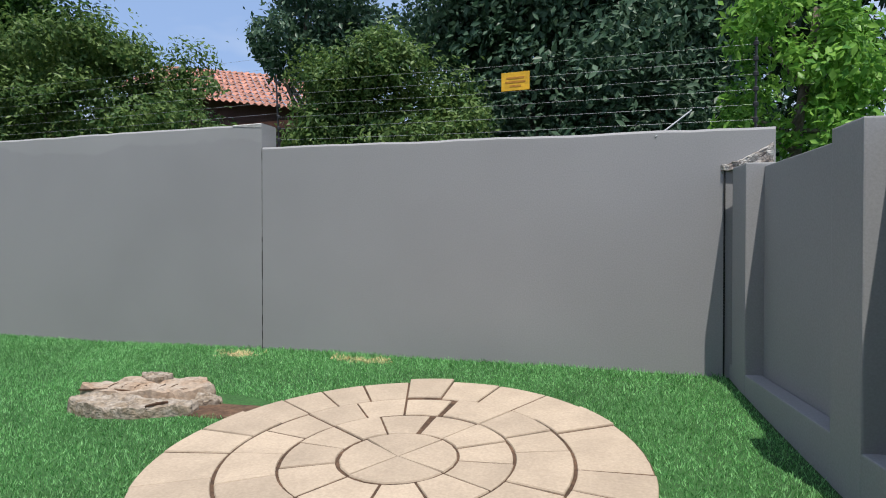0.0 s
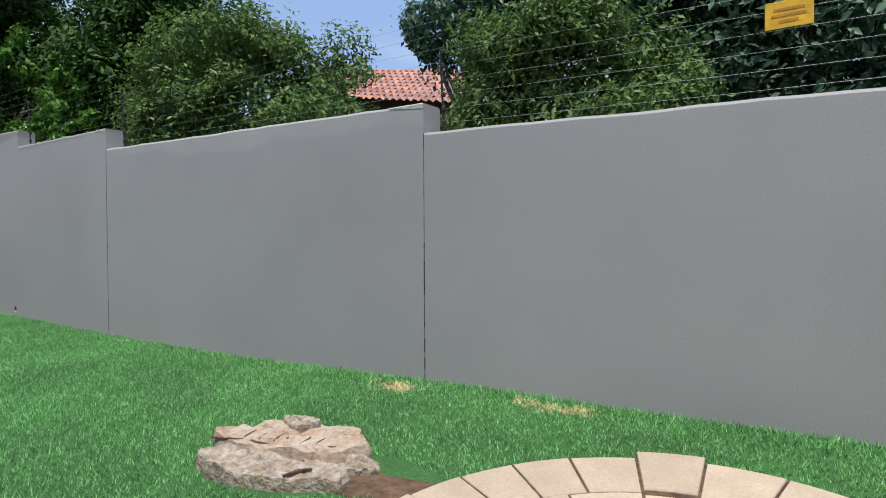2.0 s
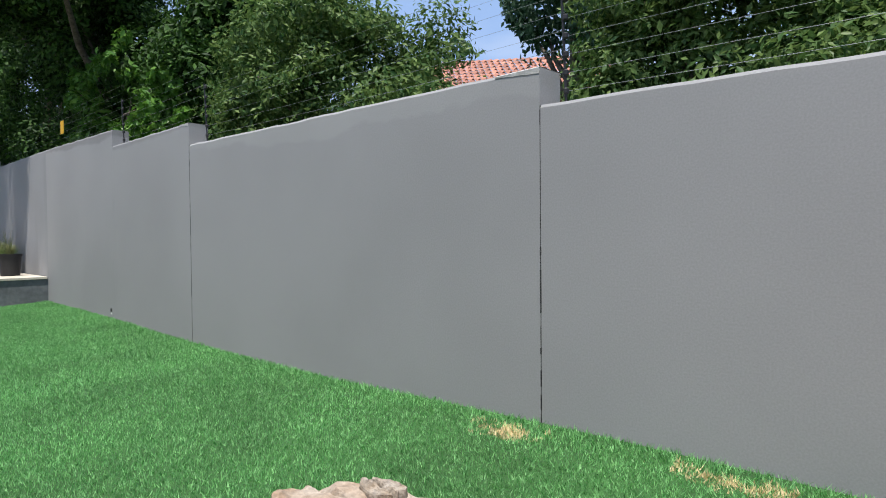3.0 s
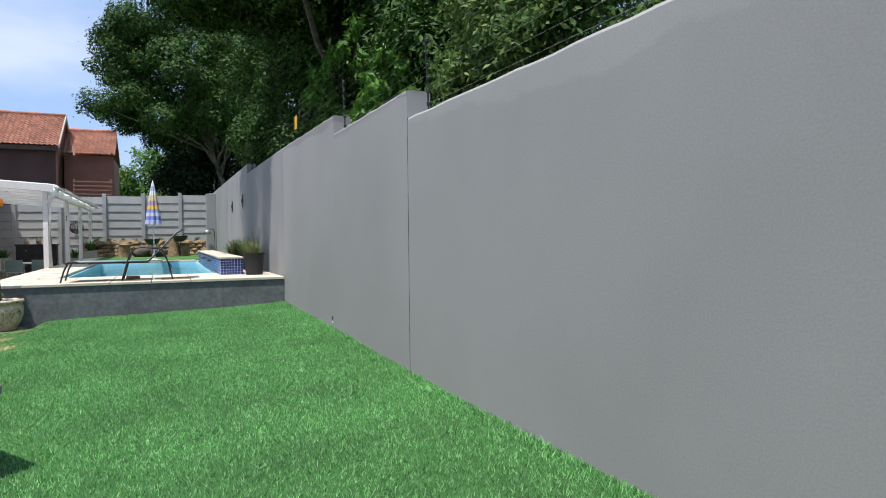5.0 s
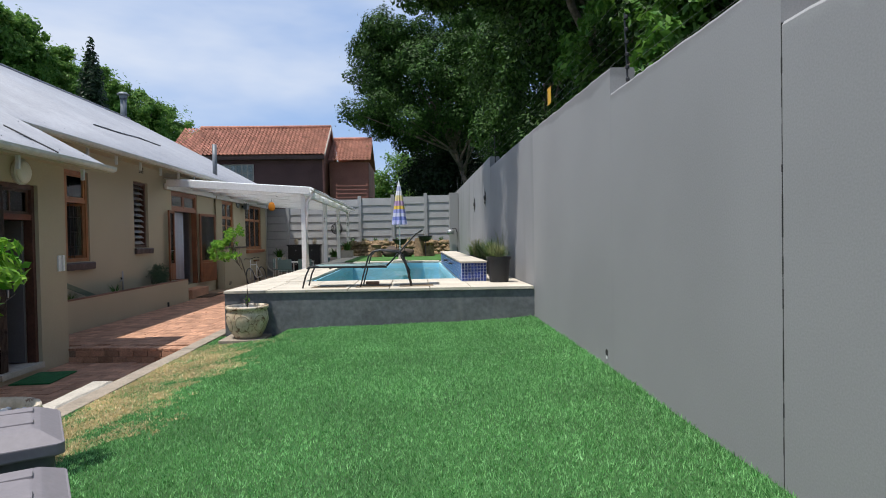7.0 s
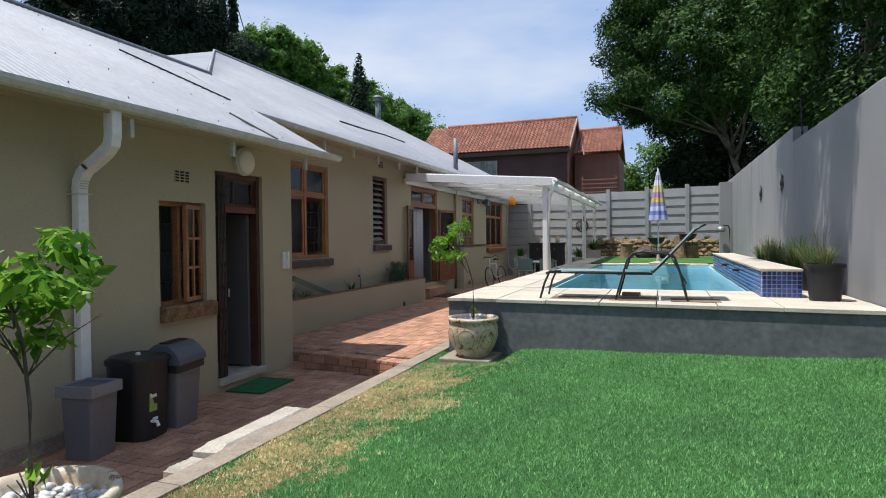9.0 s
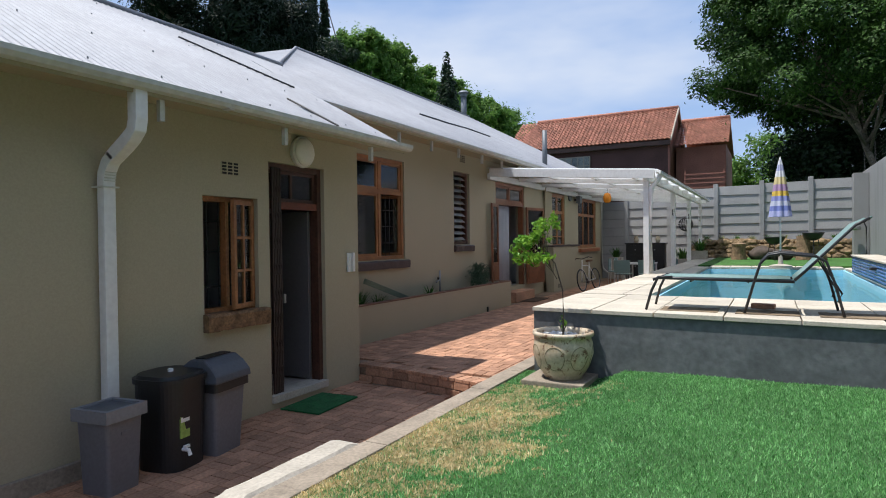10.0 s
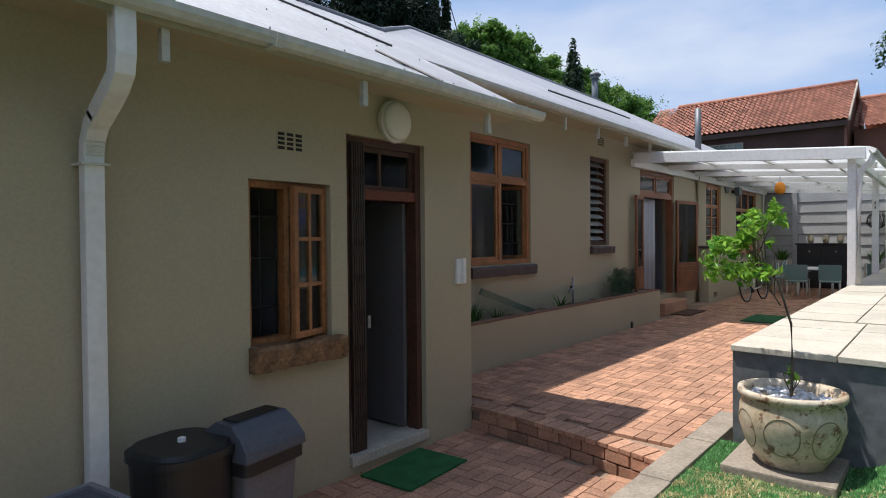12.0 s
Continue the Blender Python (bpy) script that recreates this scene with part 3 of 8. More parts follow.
def gutter_run(x0, x1, y, z, label):
    g = thing("gutter", (0, 0, 0), label, "gutter")
    edges = np.linspace(x0, x1, max(2, int((x1 - x0) / 3.0) + 1))
    for a, c in zip(edges, edges[1:]):
        part("gutter_length", gutter(float(a) + 0.002, float(c) - 0.002, y, z), M_GUTTER, g)
        bm = bmesh.new()
        box(bm, float(c) - 0.03, float(c) + 0.03, y - 0.002, y + 0.109, z - 0.077, z - 0.07)
        part("joint_strap", bm, M_GUTTER, g)


gutter_run(-15.6, 5.4, -0.74, 2.465, "aged white metal gutter along the wing eave")
gutter_run(-35.6, -15.46, -2.11, 3.2, "aged white metal gutter along the main eave")
bm = bmesh.new()
box(bm, -15.6, 5.4, -0.74, -0.72, 2.37, 2.46)
box(bm, -35.6, -15.46, -2.11, -2.09, 3.1, 3.2)
solid("fascia", bm, M_BEIGE, "olive beige painted fascia board under the roof edge", "fascia", "structure")
bm = bmesh.new()
box(bm, -15.6, 5.4, -0.72, FY - 0.05, 2.448, 2.468)
box(bm, -35.6, -15.46, -2.09, MY - 0.05, 3.16, 3.18)
solid("soffit", bm, M_BEIGE, "olive beige soffit under the eave", "soffit", "structure")

# ---------------------------------------------------------------- terrace and lower paving, bases
bm = bmesh.new()
box(bm, -33.6, -15.3, -2.6, 1.06, -0.9, -0.375)
solid("pavement_terrace", bm, M_JOINT, "sandy joints between red clay terrace pavers", "pavement", "structure")
bm = bmesh.new()
box(bm, -15.29, 5.0, -1.3, 0.86, -0.95, -0.585)
solid("pavement_lower", bm, M_JOINT, "sandy joints between red clay pavers by the back door", "pavement", "structure")

# ---------------------------------------------------------------- pool terrace
PZ = 0.47


def pool():
    base = thing("pool_terrace", (0, 0, 0), "raised swimming pool terrace with charcoal plinth wall", "pool", kind="structure")
    # plinth: skewed front face
    bm = bmesh.new()
    pts = [(-15.37, 1.085), (-15.10, 6.0), (-15.36, 6.0), (-15.60, 1.33), (-33.5, 1.33), (-33.5, 1.085)]
    lo = [bm.verts.new((x, y, -0.75)) for x, y in pts]
    hi = [bm.verts.new((x, y, PZ - 0.045)) for x, y in pts]
    for i in range(len(pts)):
        j = (i + 1) % len(pts)
        bm.faces.new((lo[i], lo[j], hi[j], hi[i]))
    bm.faces.new(hi)
    part("plinth_wall", bm, M_DARKGREY, base, "uneven charcoal painted rendered plinth")
    # slab around the basin
    bm = bmesh.new()
    for x0, x1, y0, y1 in ((-17.2, -15.36, 1.33, 5.995), (-26.0, -17.2, 1.33, 2.0), (-26.0, -17.2, 5.0, 5.995), (-33.5, -26.0, 1.33, 5.995)):
        box(bm, x0, x1, y0, y1, -0.7, PZ - 0.05)
    part("pool_deck_base", bm, M_CONC, base)
    # basin
    bm = bmesh.new()
    for x0, x1, y0, y1, z0, z1 in ((-26.0, -17.2, 2.0, 5.0, -1.1, -1.0), (-26.0, -25.94, 2.0, 5.0, -1.0, PZ - 0.06), (-17.26, -17.2, 2.0, 5.0, -1.0, PZ - 0.06), (-25.94, -17.26, 2.0, 2.06, -1.0, PZ - 0.06), (-25.94, -17.26, 4.94, 5.0, -1.0, PZ - 0.06)):
        box(bm, x0, x1, y0, y1, z0, z1)
    part("basin", bm, M_POOLTILE, base, "pale blue plastered pool basin")
    w = bpy.data.materials.new("pool water")
    w.use_nodes = True
    n, l = w.node_tree.nodes, w.node_tree.links
    n.remove(n["Principled BSDF"])
    tr, gl, ms, fr, bp, nz = n.new("ShaderNodeBsdfTransparent"), n.new("ShaderNodeBsdfGlossy"), n.new("ShaderNodeMixShader"), n.new("ShaderNodeFresnel"), n.new("ShaderNodeBump"), n.new("ShaderNodeTexNoise")
    tr.inputs[0].default_value = (0.86, 0.98, 1.0, 1)
    gl.inputs["Roughness"].default_value = 0.03
    fr.inputs[0].default_value = 1.2
    nz.inputs["Scale"].default_value, nz.inputs["Detail"].default_value = 3.0, 3.0
    bp.inputs["Strength"].default_value, bp.inputs["Distance"].default_value = 0.6, 0.06
    l.new(nz.outputs["Fac"], bp.inputs["Height"])
    l.new(bp.outputs["Normal"], gl.inputs["Normal"])
    l.new(bp.outputs["Normal"], fr.inputs["Normal"])
    soft = n.new("ShaderNodeMath")
    soft.operation = "MULTIPLY"
    soft.inputs[1].default_value = 0.4
    l.new(fr.outputs[0], soft.inputs[0])
    l.new(soft.outputs[0], ms.inputs[0])
    l.new(tr.outputs[0], ms.inputs[1])
    l.new(gl.outputs[0], ms.inputs[2])
    l.new(ms.outputs[0], n["Material Output"].inputs["Surface"])
    g = np.meshgrid(np.linspace(-25.94, -17.26, 60), np.linspace(2.06, 4.94, 24), indexing="ij")
    v = np.stack((g[0], g[1], np.full_like(g[0], PZ - 0.14)), -1).reshape(-1, 3)
    idx = np.arange(60 * 24).reshape(60, 24)
    f = np.stack((idx[:-1, :-1], idx[1:, :-1], idx[1:, 1:], idx[:-1, 1:]), -1).reshape(-1, 4)
    ob = new("water", mesh_np("water", v, f, w, True))
    ob.visible_shadow = False
    tagged(ob, "clear turquoise pool water with light ripples", "water", kind="structure")
    return base


POOL = pool()

# ---------------------------------------------------------------- rear fence of precast panels


def fence():
    f = thing("fence", (-34.1, 0, 0), "grey precast concrete panel fence behind the pool", "fence", kind="structure")
    posts = [-5.0, -3.4, -1.75, -0.1, 1.6, 3.15, 4.7, 6.05]
    tops = [2.75, 2.75, 2.8, 3.15, 3.2, 3.25, 3.3, 3.3]
    for y, t in zip(posts, tops):
        bm = bmesh.new()
        box(bm, -0.08, 0.1, y - 0.08, y + 0.08, -0.7, t + 0.06)
        part("post", bm, M_FENCE, f, bevel=0.012)
    panels = {}
    for (ya, yb, t) in zip(posts, posts[1:], [2.72, 2.72, 2.76, 3.1, 3.15, 3.2, 3.25]):
        for k in range(9):
            z1 = t - k * 0.36
            key = round(yb - ya, 3)
            if key not in panels:
                bm = bmesh.new()
                w = (yb - ya) / 2 - 0.075
                vs = [(-0.03, -w, 0), (0.035, -w, 0.0), (0.05, -w, 0.03), (0.024, -w, 0.361), (-0.03, -w, 0.361)]
                a = [bm.verts.new(p) for p in vs]
                b = [bm.verts.new((p[0], w, p[2])) for p in vs]
                for i in range(5):
                    j = (i + 1) % 5
                    bm.faces.new((a[i], a[j], b[j], b[i]))
                bm.faces.new(a)
                bm.faces.new(b[::-1])
                panels[key] = finish("panel", bm, M_FENCE)
            ob = new("panel", panels[key])
            ob.parent = f
            ob.matrix_basis = Matrix.Translation((0, (ya + yb) / 2, z1 - 0.35))


fence()

# ---------------------------------------------------------------- neighbour's red house


def tile_slope(bm_parent, corner, along, up, n_along, n_up, name):
    """Rows of curved roof tiles: each row overlaps the one below."""
    corner, along, up = Vector(corner), Vector(along), Vector(up)
    nrm = along.cross(up).normalized()
    if nrm.z < 0:
        nrm = -nrm
    verts, faces = [], []
    seg = 6
    for j in range(n_up):
        for i in range(n_along):
            base = len(verts)
            for e in (0, 1):
                for s in range(seg + 1):
                    u = (i + s / seg) / n_along
                    w = (j + e * 1.06) / n_up
                    h = 0.045 * math.sin(2 * math.pi * s / seg) + (0.05 if e == 0 else 0.0) + random.uniform(-0.004, 0.004)
                    verts.append(corner + along * u + up * w + nrm * h)
            for s in range(seg):
                faces.append((base + s, base + s + 1, base + seg + 2 + s, base + seg + 1 + s))
    ob = new(name, mesh_np(name, [tuple(v) for v in verts], faces, M_TILEROOF, True))
    ob.parent = bm_parent
    tagged(ob, kind="stuff")
    return ob


def red_house():
    h = thing("house", (0, 0, 0), "neighbouring dark red house with terracotta tiled roof", "house")
    bm = bmesh.new()
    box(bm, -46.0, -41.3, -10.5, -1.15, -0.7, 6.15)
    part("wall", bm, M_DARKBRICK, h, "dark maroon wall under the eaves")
    bm = bmesh.new()
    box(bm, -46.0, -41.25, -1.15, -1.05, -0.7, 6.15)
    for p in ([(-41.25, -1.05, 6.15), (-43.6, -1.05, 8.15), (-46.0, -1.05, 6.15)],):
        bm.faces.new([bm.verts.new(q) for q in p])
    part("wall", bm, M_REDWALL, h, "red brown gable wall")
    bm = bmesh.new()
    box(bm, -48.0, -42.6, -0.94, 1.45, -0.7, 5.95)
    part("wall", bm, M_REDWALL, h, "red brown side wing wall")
    tile_slope(h, (-40.75, -9.9, 6.2), (0, 8.95, 0), (-2.9, 0, 2.05), 40, 14, "roof_tiles")
    tile_slope(h, (-42.1, -0.95, 6.0), (0, 2.55, 0), (-2.6, 0, 1.65), 12, 11, "roof_tiles")
    bm = bmesh.new()
    for p in ([(-40.75, -9.9, 6.18), (-43.65, -8.9, 8.23), (-46.5, -9.9, 6.18)], [(-46.5, -9.9, 6.18), (-43.65, -8.9, 8.23), (-43.65, -0.95, 8.23), (-46.5, -0.95, 6.18)], [(-44.7, -0.9, 7.63), (-48.2, -0.9, 5.9), (-48.2, 1.55, 5.9), (-44.7, 1.55, 7.63)]):
        bm.faces.new([bm.verts.new(q) for q in p])
    part("roof", bm, M_TILEROOF, h)
    bm = bmesh.new()
    tube(bm, [(-43.65, -8.9, 8.28), (-43.65, -0.92, 8.28)], 0.12, 8)
    tube(bm, [(-44.7, -0.9, 7.68), (-44.7, 1.55, 7.68)], 0.12, 8)
    part("ridge_tiles", bm, M_TILEROOF, h, smooth=True)
    bm = bmesh.new()
    for s in ((-40.7, -43.65), (-46.5, -43.65)):
        v = [(s[0], -0.94, 6.1), (s[1], -0.94, 8.12), (s[1], -0.94, 8.33), (s[0], -0.94, 6.28)]
        a = [bm.verts.new(p) for p in v]
        b = [bm.verts.new((p[0], -0.88, p[2])) for p in v]
        bm.faces.new(a)
        bm.faces.new(b[::-1])
        for i in range(4):
            j = (i + 1) % 4
            bm.faces.new((a[i], a[j], b[j], b[i]))
    part("bargeboard", bm, M_CONC, h, "pale verge board")
    bm = bmesh.new()
    box(bm, -41.1, -40.9, -9.7, -1.0, 5.95, 6.18)
    part("eave_board", bm, M_WOODDARK, h)
    win = part("window", (lambda b: (box(b, -41.28, -41.26, -7.15, -5.15, 4.75, 5.7), b)[1])(bmesh.new()), M_GLASS, h)
    bm = bmesh.new()
    for y in np.linspace(-7.15, -5.15, 7):
        box(bm, -41.26, -41.2, y - 0.03, y + 0.03, 4.75, 5.7)
    for z in (4.75, 5.2, 5.68):
        box(bm, -41.26, -41.21, -7.15, -5.15, z - 0.025, z + 0.025)
    part("frame", bm, M_CONC, win, "pale window bars")
    bm = bmesh.new()
    box(bm, -41.32, -41.285, -7.15, -5.15, 4.75, 5.7)
    part("blind", bm, mat("pale blind", (0.5, 0.5, 0.48)), h)
    for k in range(6):
        bm = bmesh.new()
        box(bm, -40.6, -40.55, -0.3, 1.5, 3.2 + k * 0.22, 3.25 + k * 0.22)
        part("screen_slat", bm, M_REDWALL, h)
    for y in (-0.27, 1.47):
        bm = bmesh.new()
        box(bm, -40.65, -40.6, y - 0.03, y + 0.03, 2.9, 4.5)
        part("screen_post", bm, M_REDWALL, h)


red_house()


# ---------------------------------------------------------------- trees and hedges


def leaf_cloud(blobs, count, size, seed, flat=0.5, aspect=2.2, shell=0.55, warp=0.28):
    """Small folded leaves over many overlapping clumps. blobs: (x, y, z, rx, ry, rz)."""
    rng = np.random.default_rng(seed)
    blobs = np.array(blobs, dtype=float)
    w = (blobs[:, 3] * blobs[:, 4] + blobs[:, 4] * blobs[:, 5] + blobs[:, 3] * blobs[:, 5])
    pick = rng.choice(len(blobs), count, p=w / w.sum())
    b = blobs[pick]
    d = rng.normal(size=(count, 3))
    d /= np.linalg.norm(d, axis=1, keepdims=True)
    r = shell + (1.06 - shell) * rng.random((count, 1)) ** 0.6
    r = np.where(rng.random((count, 1)) < (0.06 if warp > 0.2 else 0.02), 1.0 + 0.35 * rng.random((count, 1)), r)
    c = b[:, :3] + d * b[:, 3:] * r
    amp = np.sqrt(b[:, 3:4] * b[:, 5:6])
    f1, f2 = 2.6 / amp.mean(), 6.5 / amp.mean()
    c = c + amp * (warp * np.sin(c[:, [1, 2, 0]] * f1 + seed) + 0.55 * warp * np.sin(c[:, [2, 0, 1]] * f2 + 2 * seed))
    nrm = d + rng.normal(size=(count, 3)) * (0.7 if warp > 0.2 else 0.45) + np.array([0, 0, flat])
    nrm /= np.linalg.norm(nrm, axis=1, keepdims=True)
    t = rng.normal(size=(count, 3)) + d * 0.5 - np.array([0, 0, 0.4])
    t -= nrm * (t * nrm).sum(1, keepdims=True)
    t /= np.linalg.norm(t, axis=1, keepdims=True)
    s = np.cross(nrm, t)
    ln = size * rng.uniform(0.6, 1.25, (count, 1))
    wd = ln / aspect
    tip, root = c + t * ln * 0.5, c - t * ln * 0.5
    l1, l2 = c + s * wd * 0.5 + nrm * wd * 0.18, c - s * wd * 0.5 + nrm * wd * 0.18
    v = np.stack((root, l1, tip, l2), 1).reshape(-1, 3)
    k = np.arange(count)[:, None] * 4
    f = np.concatenate((k + np.array([[0, 1, 2]]), k + np.array([[0, 2, 3]])), 0)
    return v, f


def clumps(cx, cy, cz, rx, ry, rz, n, seed, size=0.35):
    """An uneven crown: a core and many smaller clumps on it."""
    rng = random.Random(seed)
    out = [(cx, cy, cz, rx * 0.72, ry * 0.72, rz * 0.75)]
    for _ in range(n):
        a, u = rng.uniform(0, 6.283), rng.uniform(-0.75, 1.0)
        q = math.sqrt(max(0, 1 - u * u))
        k = rng.uniform(0.6, 0.98)
        s = rng.uniform(0.55, 1.25) * size
        out.append((cx + rx * q * math.cos(a) * k, cy + ry * q * math.sin(a) * k, cz + rz * u * k, rx * s, ry * s, rz * s * 0.8))
    return out


def tree(name, x, y, base, blobs, count, size, leaf, label, seed, trunk=0.2, category="tree", limbs=7, top=None, shell=0.5, aspect=2.2, warp=0.28):
    """Tapered trunk and limbs that reach into the clumps, and a crown of leaves."""
    root = thing(name, (x, y, base), label, category)
    rng = random.Random(seed)
    bm = bmesh.new()
    core = blobs[0]
    hub = Vector((core[0] - x, core[1] - y, core[2] - core[5] * 0.5 - base))
    n = 7
    pts = [hub * (i / n) + Vector((rng.uniform(-1, 1), rng.uniform(-1, 1), 0)) * trunk * 0.5 * (1 if 0 < i < n else 0) for i in range(n + 1)]
    tube(bm, pts, trunk, 9, [trunk * (1.25 - 0.6 * i / n) for i in range(n + 1)])
    for b in rng.sample(blobs[1:], min(limbs, len(blobs) - 1)):
        e = Vector((b[0] - x, b[1] - y, b[2] - base))
        m1 = hub * rng.uniform(0.55, 0.95)
        mid = m1.lerp(e, 0.5) + Vector((rng.uniform(-0.2, 0.2), rng.uniform(-0.2, 0.2), rng.uniform(0, 0.3))) * (e - m1).length * 0.5
        tube(bm, [m1, m1.lerp(mid, 0.5), mid, mid.lerp(e, 0.6), e], trunk * 0.3, 6, [trunk * 0.5, trunk * 0.42, trunk * 0.33, trunk * 0.2, trunk * 0.08])
    part("trunk", bm, M_BARK, root, smooth=True)
    v, f = leaf_cloud(blobs, count, size, seed, shell=shell, aspect=aspect, warp=warp)
    ob = new("crown", mesh_np("crown", v - np.array([x, y, base]), f, leaf))
    ob.parent = root
    return root


M_LEAF_MIDL = leaf_mat("mid bright green leaf", (0.045, 0.13, 0.02), (0.13, 0.27, 0.04))


def foliage():
    # bushes just behind the boundary wall
    tree("bush", -8.6, 7.8, 0, clumps(-8.8, 7.9, 3.0, 2.6, 1.2, 1.55, 60, 1, 0.25) + clumps(-5.9, 7.6, 1.9, 1.2, 0.8, 0.65, 20, 2, 0.35), 72000, 0.09, M_LEAF_FINE, "dense dark olive green bush behind the boundary wall", 11, 0.09, "bush", shell=0.2)
    tree("bush", -3.0, 7.6, 0, clumps(-3.0, 7.6, 2.2, 1.35, 0.9, 1.2, 36, 3, 0.32), 50000, 0.075, M_LEAF_FINE, "rounded olive green bush behind the boundary wall", 12, 0.07, "bush", shell=0.2)
    tree("tree", -7.0, 12.0, 0, clumps(-6.9, 12.0, 5.6, 1.4, 1.3, 1.7, 26, 4, 0.34), 16000, 0.15, M_LEAF_GREY, "blue green tree with loose hanging twigs", 13, 0.12)
    tree("tree", -1.4, 9.4, 0, clumps(-1.2, 9.4, 3.2, 2.6, 1.5, 2.4, 44, 5, 0.3), 50000, 0.13, M_LEAF_GREY, "dark glossy leaved tree behind the boundary wall", 14, 0.16, shell=0.2)
    tree("tree", -1.5, 13.0, 0, clumps(0.3, 13.0, 4.8, 4.2, 2.0, 4.2, 50, 35, 0.3), 34000, 0.2, M_LEAF_CON, "tall dark dense tree in the neighbouring garden", 34, 0.2, shell=0.2)
    tree("shrub", 1.1, 7.5, 0, clumps(1.35, 7.6, 2.7, 0.75, 0.8, 1.0, 30, 6, 0.28)[1:] + clumps(1.6, 7.3, 1.9, 0.6, 0.6, 0.7, 10, 66, 0.35), 8000, 0.1, M_LEAF_LIGHT, "fresh green broad leaved shrub over the wall corner", 15, 0.05, "shrub")
    tree("shrub", 5.4, 9.5, 0, clumps(4.6, 9.6, 1.7, 2.2, 1.5, 1.1, 24, 7, 0.32), 16000, 0.09, M_LEAF_FINE, "low olive green shrub beyond the garden wall", 16, 0.06, "shrub", shell=0.2)
    # the dark row along the boundary wall
    tree("tree", -13.0, 9.2, 0, clumps(-13.7, 9.2, 4.4, 3.0, 1.8, 3.2, 60, 8, 0.25), 62000, 0.14, M_LEAF_DARK, "dense dark green tree beside the boundary wall", 17, 0.2, shell=0.2)
    tree("shrub", -15.0, 7.3, 0, clumps(-15.2, 7.4, 4.0, 2.6, 0.8, 1.5, 20, 9, 0.2)[1:] + clumps(-12.6, 7.3, 3.6, 0.8, 0.6, 0.9, 9, 99, 0.25)[1:], 5200, 0.17, M_LEAF_MIDL, "bright green broad leaved shrub above the wall", 18, 0.06, "shrub")
    tree("tree", -19.0, 9.0, 0, clumps(-19.0, 9.1, 5.4, 4.2, 2.3, 3.8, 50, 110, 0.25) + clumps(-17.6, 6.1, 7.7, 3.3, 2.7, 2.0, 60, 10, 0.24), 130000, 0.15, M_LEAF_DARK, "tall dark green tree overhanging the boundary wall", 19, 0.25, shell=0.2, warp=0.15)
    tree("tree", -27.0, 9.4, 0, clumps(-27.0, 8.8, 7.0, 5.2, 2.8, 5.4, 110, 20, 0.2), 90000, 0.16, M_LEAF_DARK, "tall dark green tree beyond the wall by the pool", 20, 0.3, shell=0.2, warp=0.12)
    tree("tree", -37.8, 8.3, 0, clumps(-38.5, 5.9, 9.5, 5.1, 5.4, 4.3, 150, 21, 0.17), 150000, 0.17, M_LEAF_DARK, "spreading dark green tree with bare leaning limbs", 21, 0.14, limbs=18, shell=0.45, warp=0.16)
    tree("tree", -42.0, 8.0, 0, clumps(-42.0, 7.7, 4.4, 3.2, 4.5, 4.8, 44, 22, 0.28), 50000, 0.24, M_LEAF_CON, "dark green tree behind the rear fence", 22, 0.3, shell=0.2)
    tree("tree", -55.0, 3.0, 0, clumps(-56.0, 3.9, 5.0, 3.0, 3.0, 3.2, 30, 23, 0.32), 14000, 0.28, M_LEAF_FAR, "sunlit green tree far behind the red house", 23, 0.2)
    # beyond the house
    for i, (x, y, z, r, n) in enumerate(((-59.9, -34.4, 19.3, 3.6, 22000), (-64.4, -33.8, 19.0, 3.8, 22000), (-69.0, -32.7, 17.3, 4.0, 22000), (-73.8, -31.1, 16.5, 4.0, 22000), (-78.7, -29.6, 15.5, 4.2, 22000), (-85.5, -28.4, 14.2, 4.5, 22000), (-94.4, -27.4, 11.7, 5.0, 22000))):
        tree("tree", x, y, 0, clumps(x, y, z + 0.35, r * 1.15, r, r * 1.05, 80, 40 + i, 0.17), n, 0.42, M_LEAF_FAR, "sunlit bright green tree beyond the house roof", 40 + i, 0.35, shell=0.3, warp=0.24)
    for i, (x, y, h, r) in enumerate(((-57.8, -22.7, 17.4, 2.2), (-50.1, -32.0, 27, 1.0), (-51.3, -31.6, 26.5, 0.8))):
        bl = [(x, y, 2 + (h - 2) * k / 14, r * (1 - 0.85 * (k / 14) ** 2.2), r * (1 - 0.85 * (k / 14) ** 2.2), h / 14) for k in range(15)]
        tree("cypress", x, y, 0, bl, 14000, 0.4, M_LEAF_CON, "tall narrow dark cypress beyond the house", 50 + i, 0.2, "cypress tree", shell=0.3, warp=0.05)
    tree("cedar", -35.4, -25.6, 0, clumps(-35.4, -25.6, 14.0, 6.5, 4.5, 4.6, 60, 60, 0.28), 48000, 0.45, M_LEAF_CEDAR, "broad dark cedar crown behind the house roof", 60, 0.5, "cedar tree", aspect=5, shell=0.3, warp=0.15)
    tree("cedar", -47.1, -28.4, 0, clumps(-47.1, -28.4, 15.0, 3.2, 3.0, 2.8, 40, 61, 0.3), 26000, 0.4, M_LEAF_CON, "dark cedar crown behind the house roof", 61, 0.4, "cedar tree", aspect=5, shell=0.3, warp=0.15)
    # roof of the house behind the bushes
    n = thing("house", (-13.0, 17.0, 0), "neighbouring house with terracotta tiled roof behind bushes", "house")
    bm = bmesh.new()
    for v in box(bm, -6.0, 3.0, 1.6, 6.0, 0, 5.2):
        if v.co.z > 1.0:
            v.co.z = 6.9 if v.co.x < 0 else 5.4
    part("wall", bm, M_DARKBRICK, n)
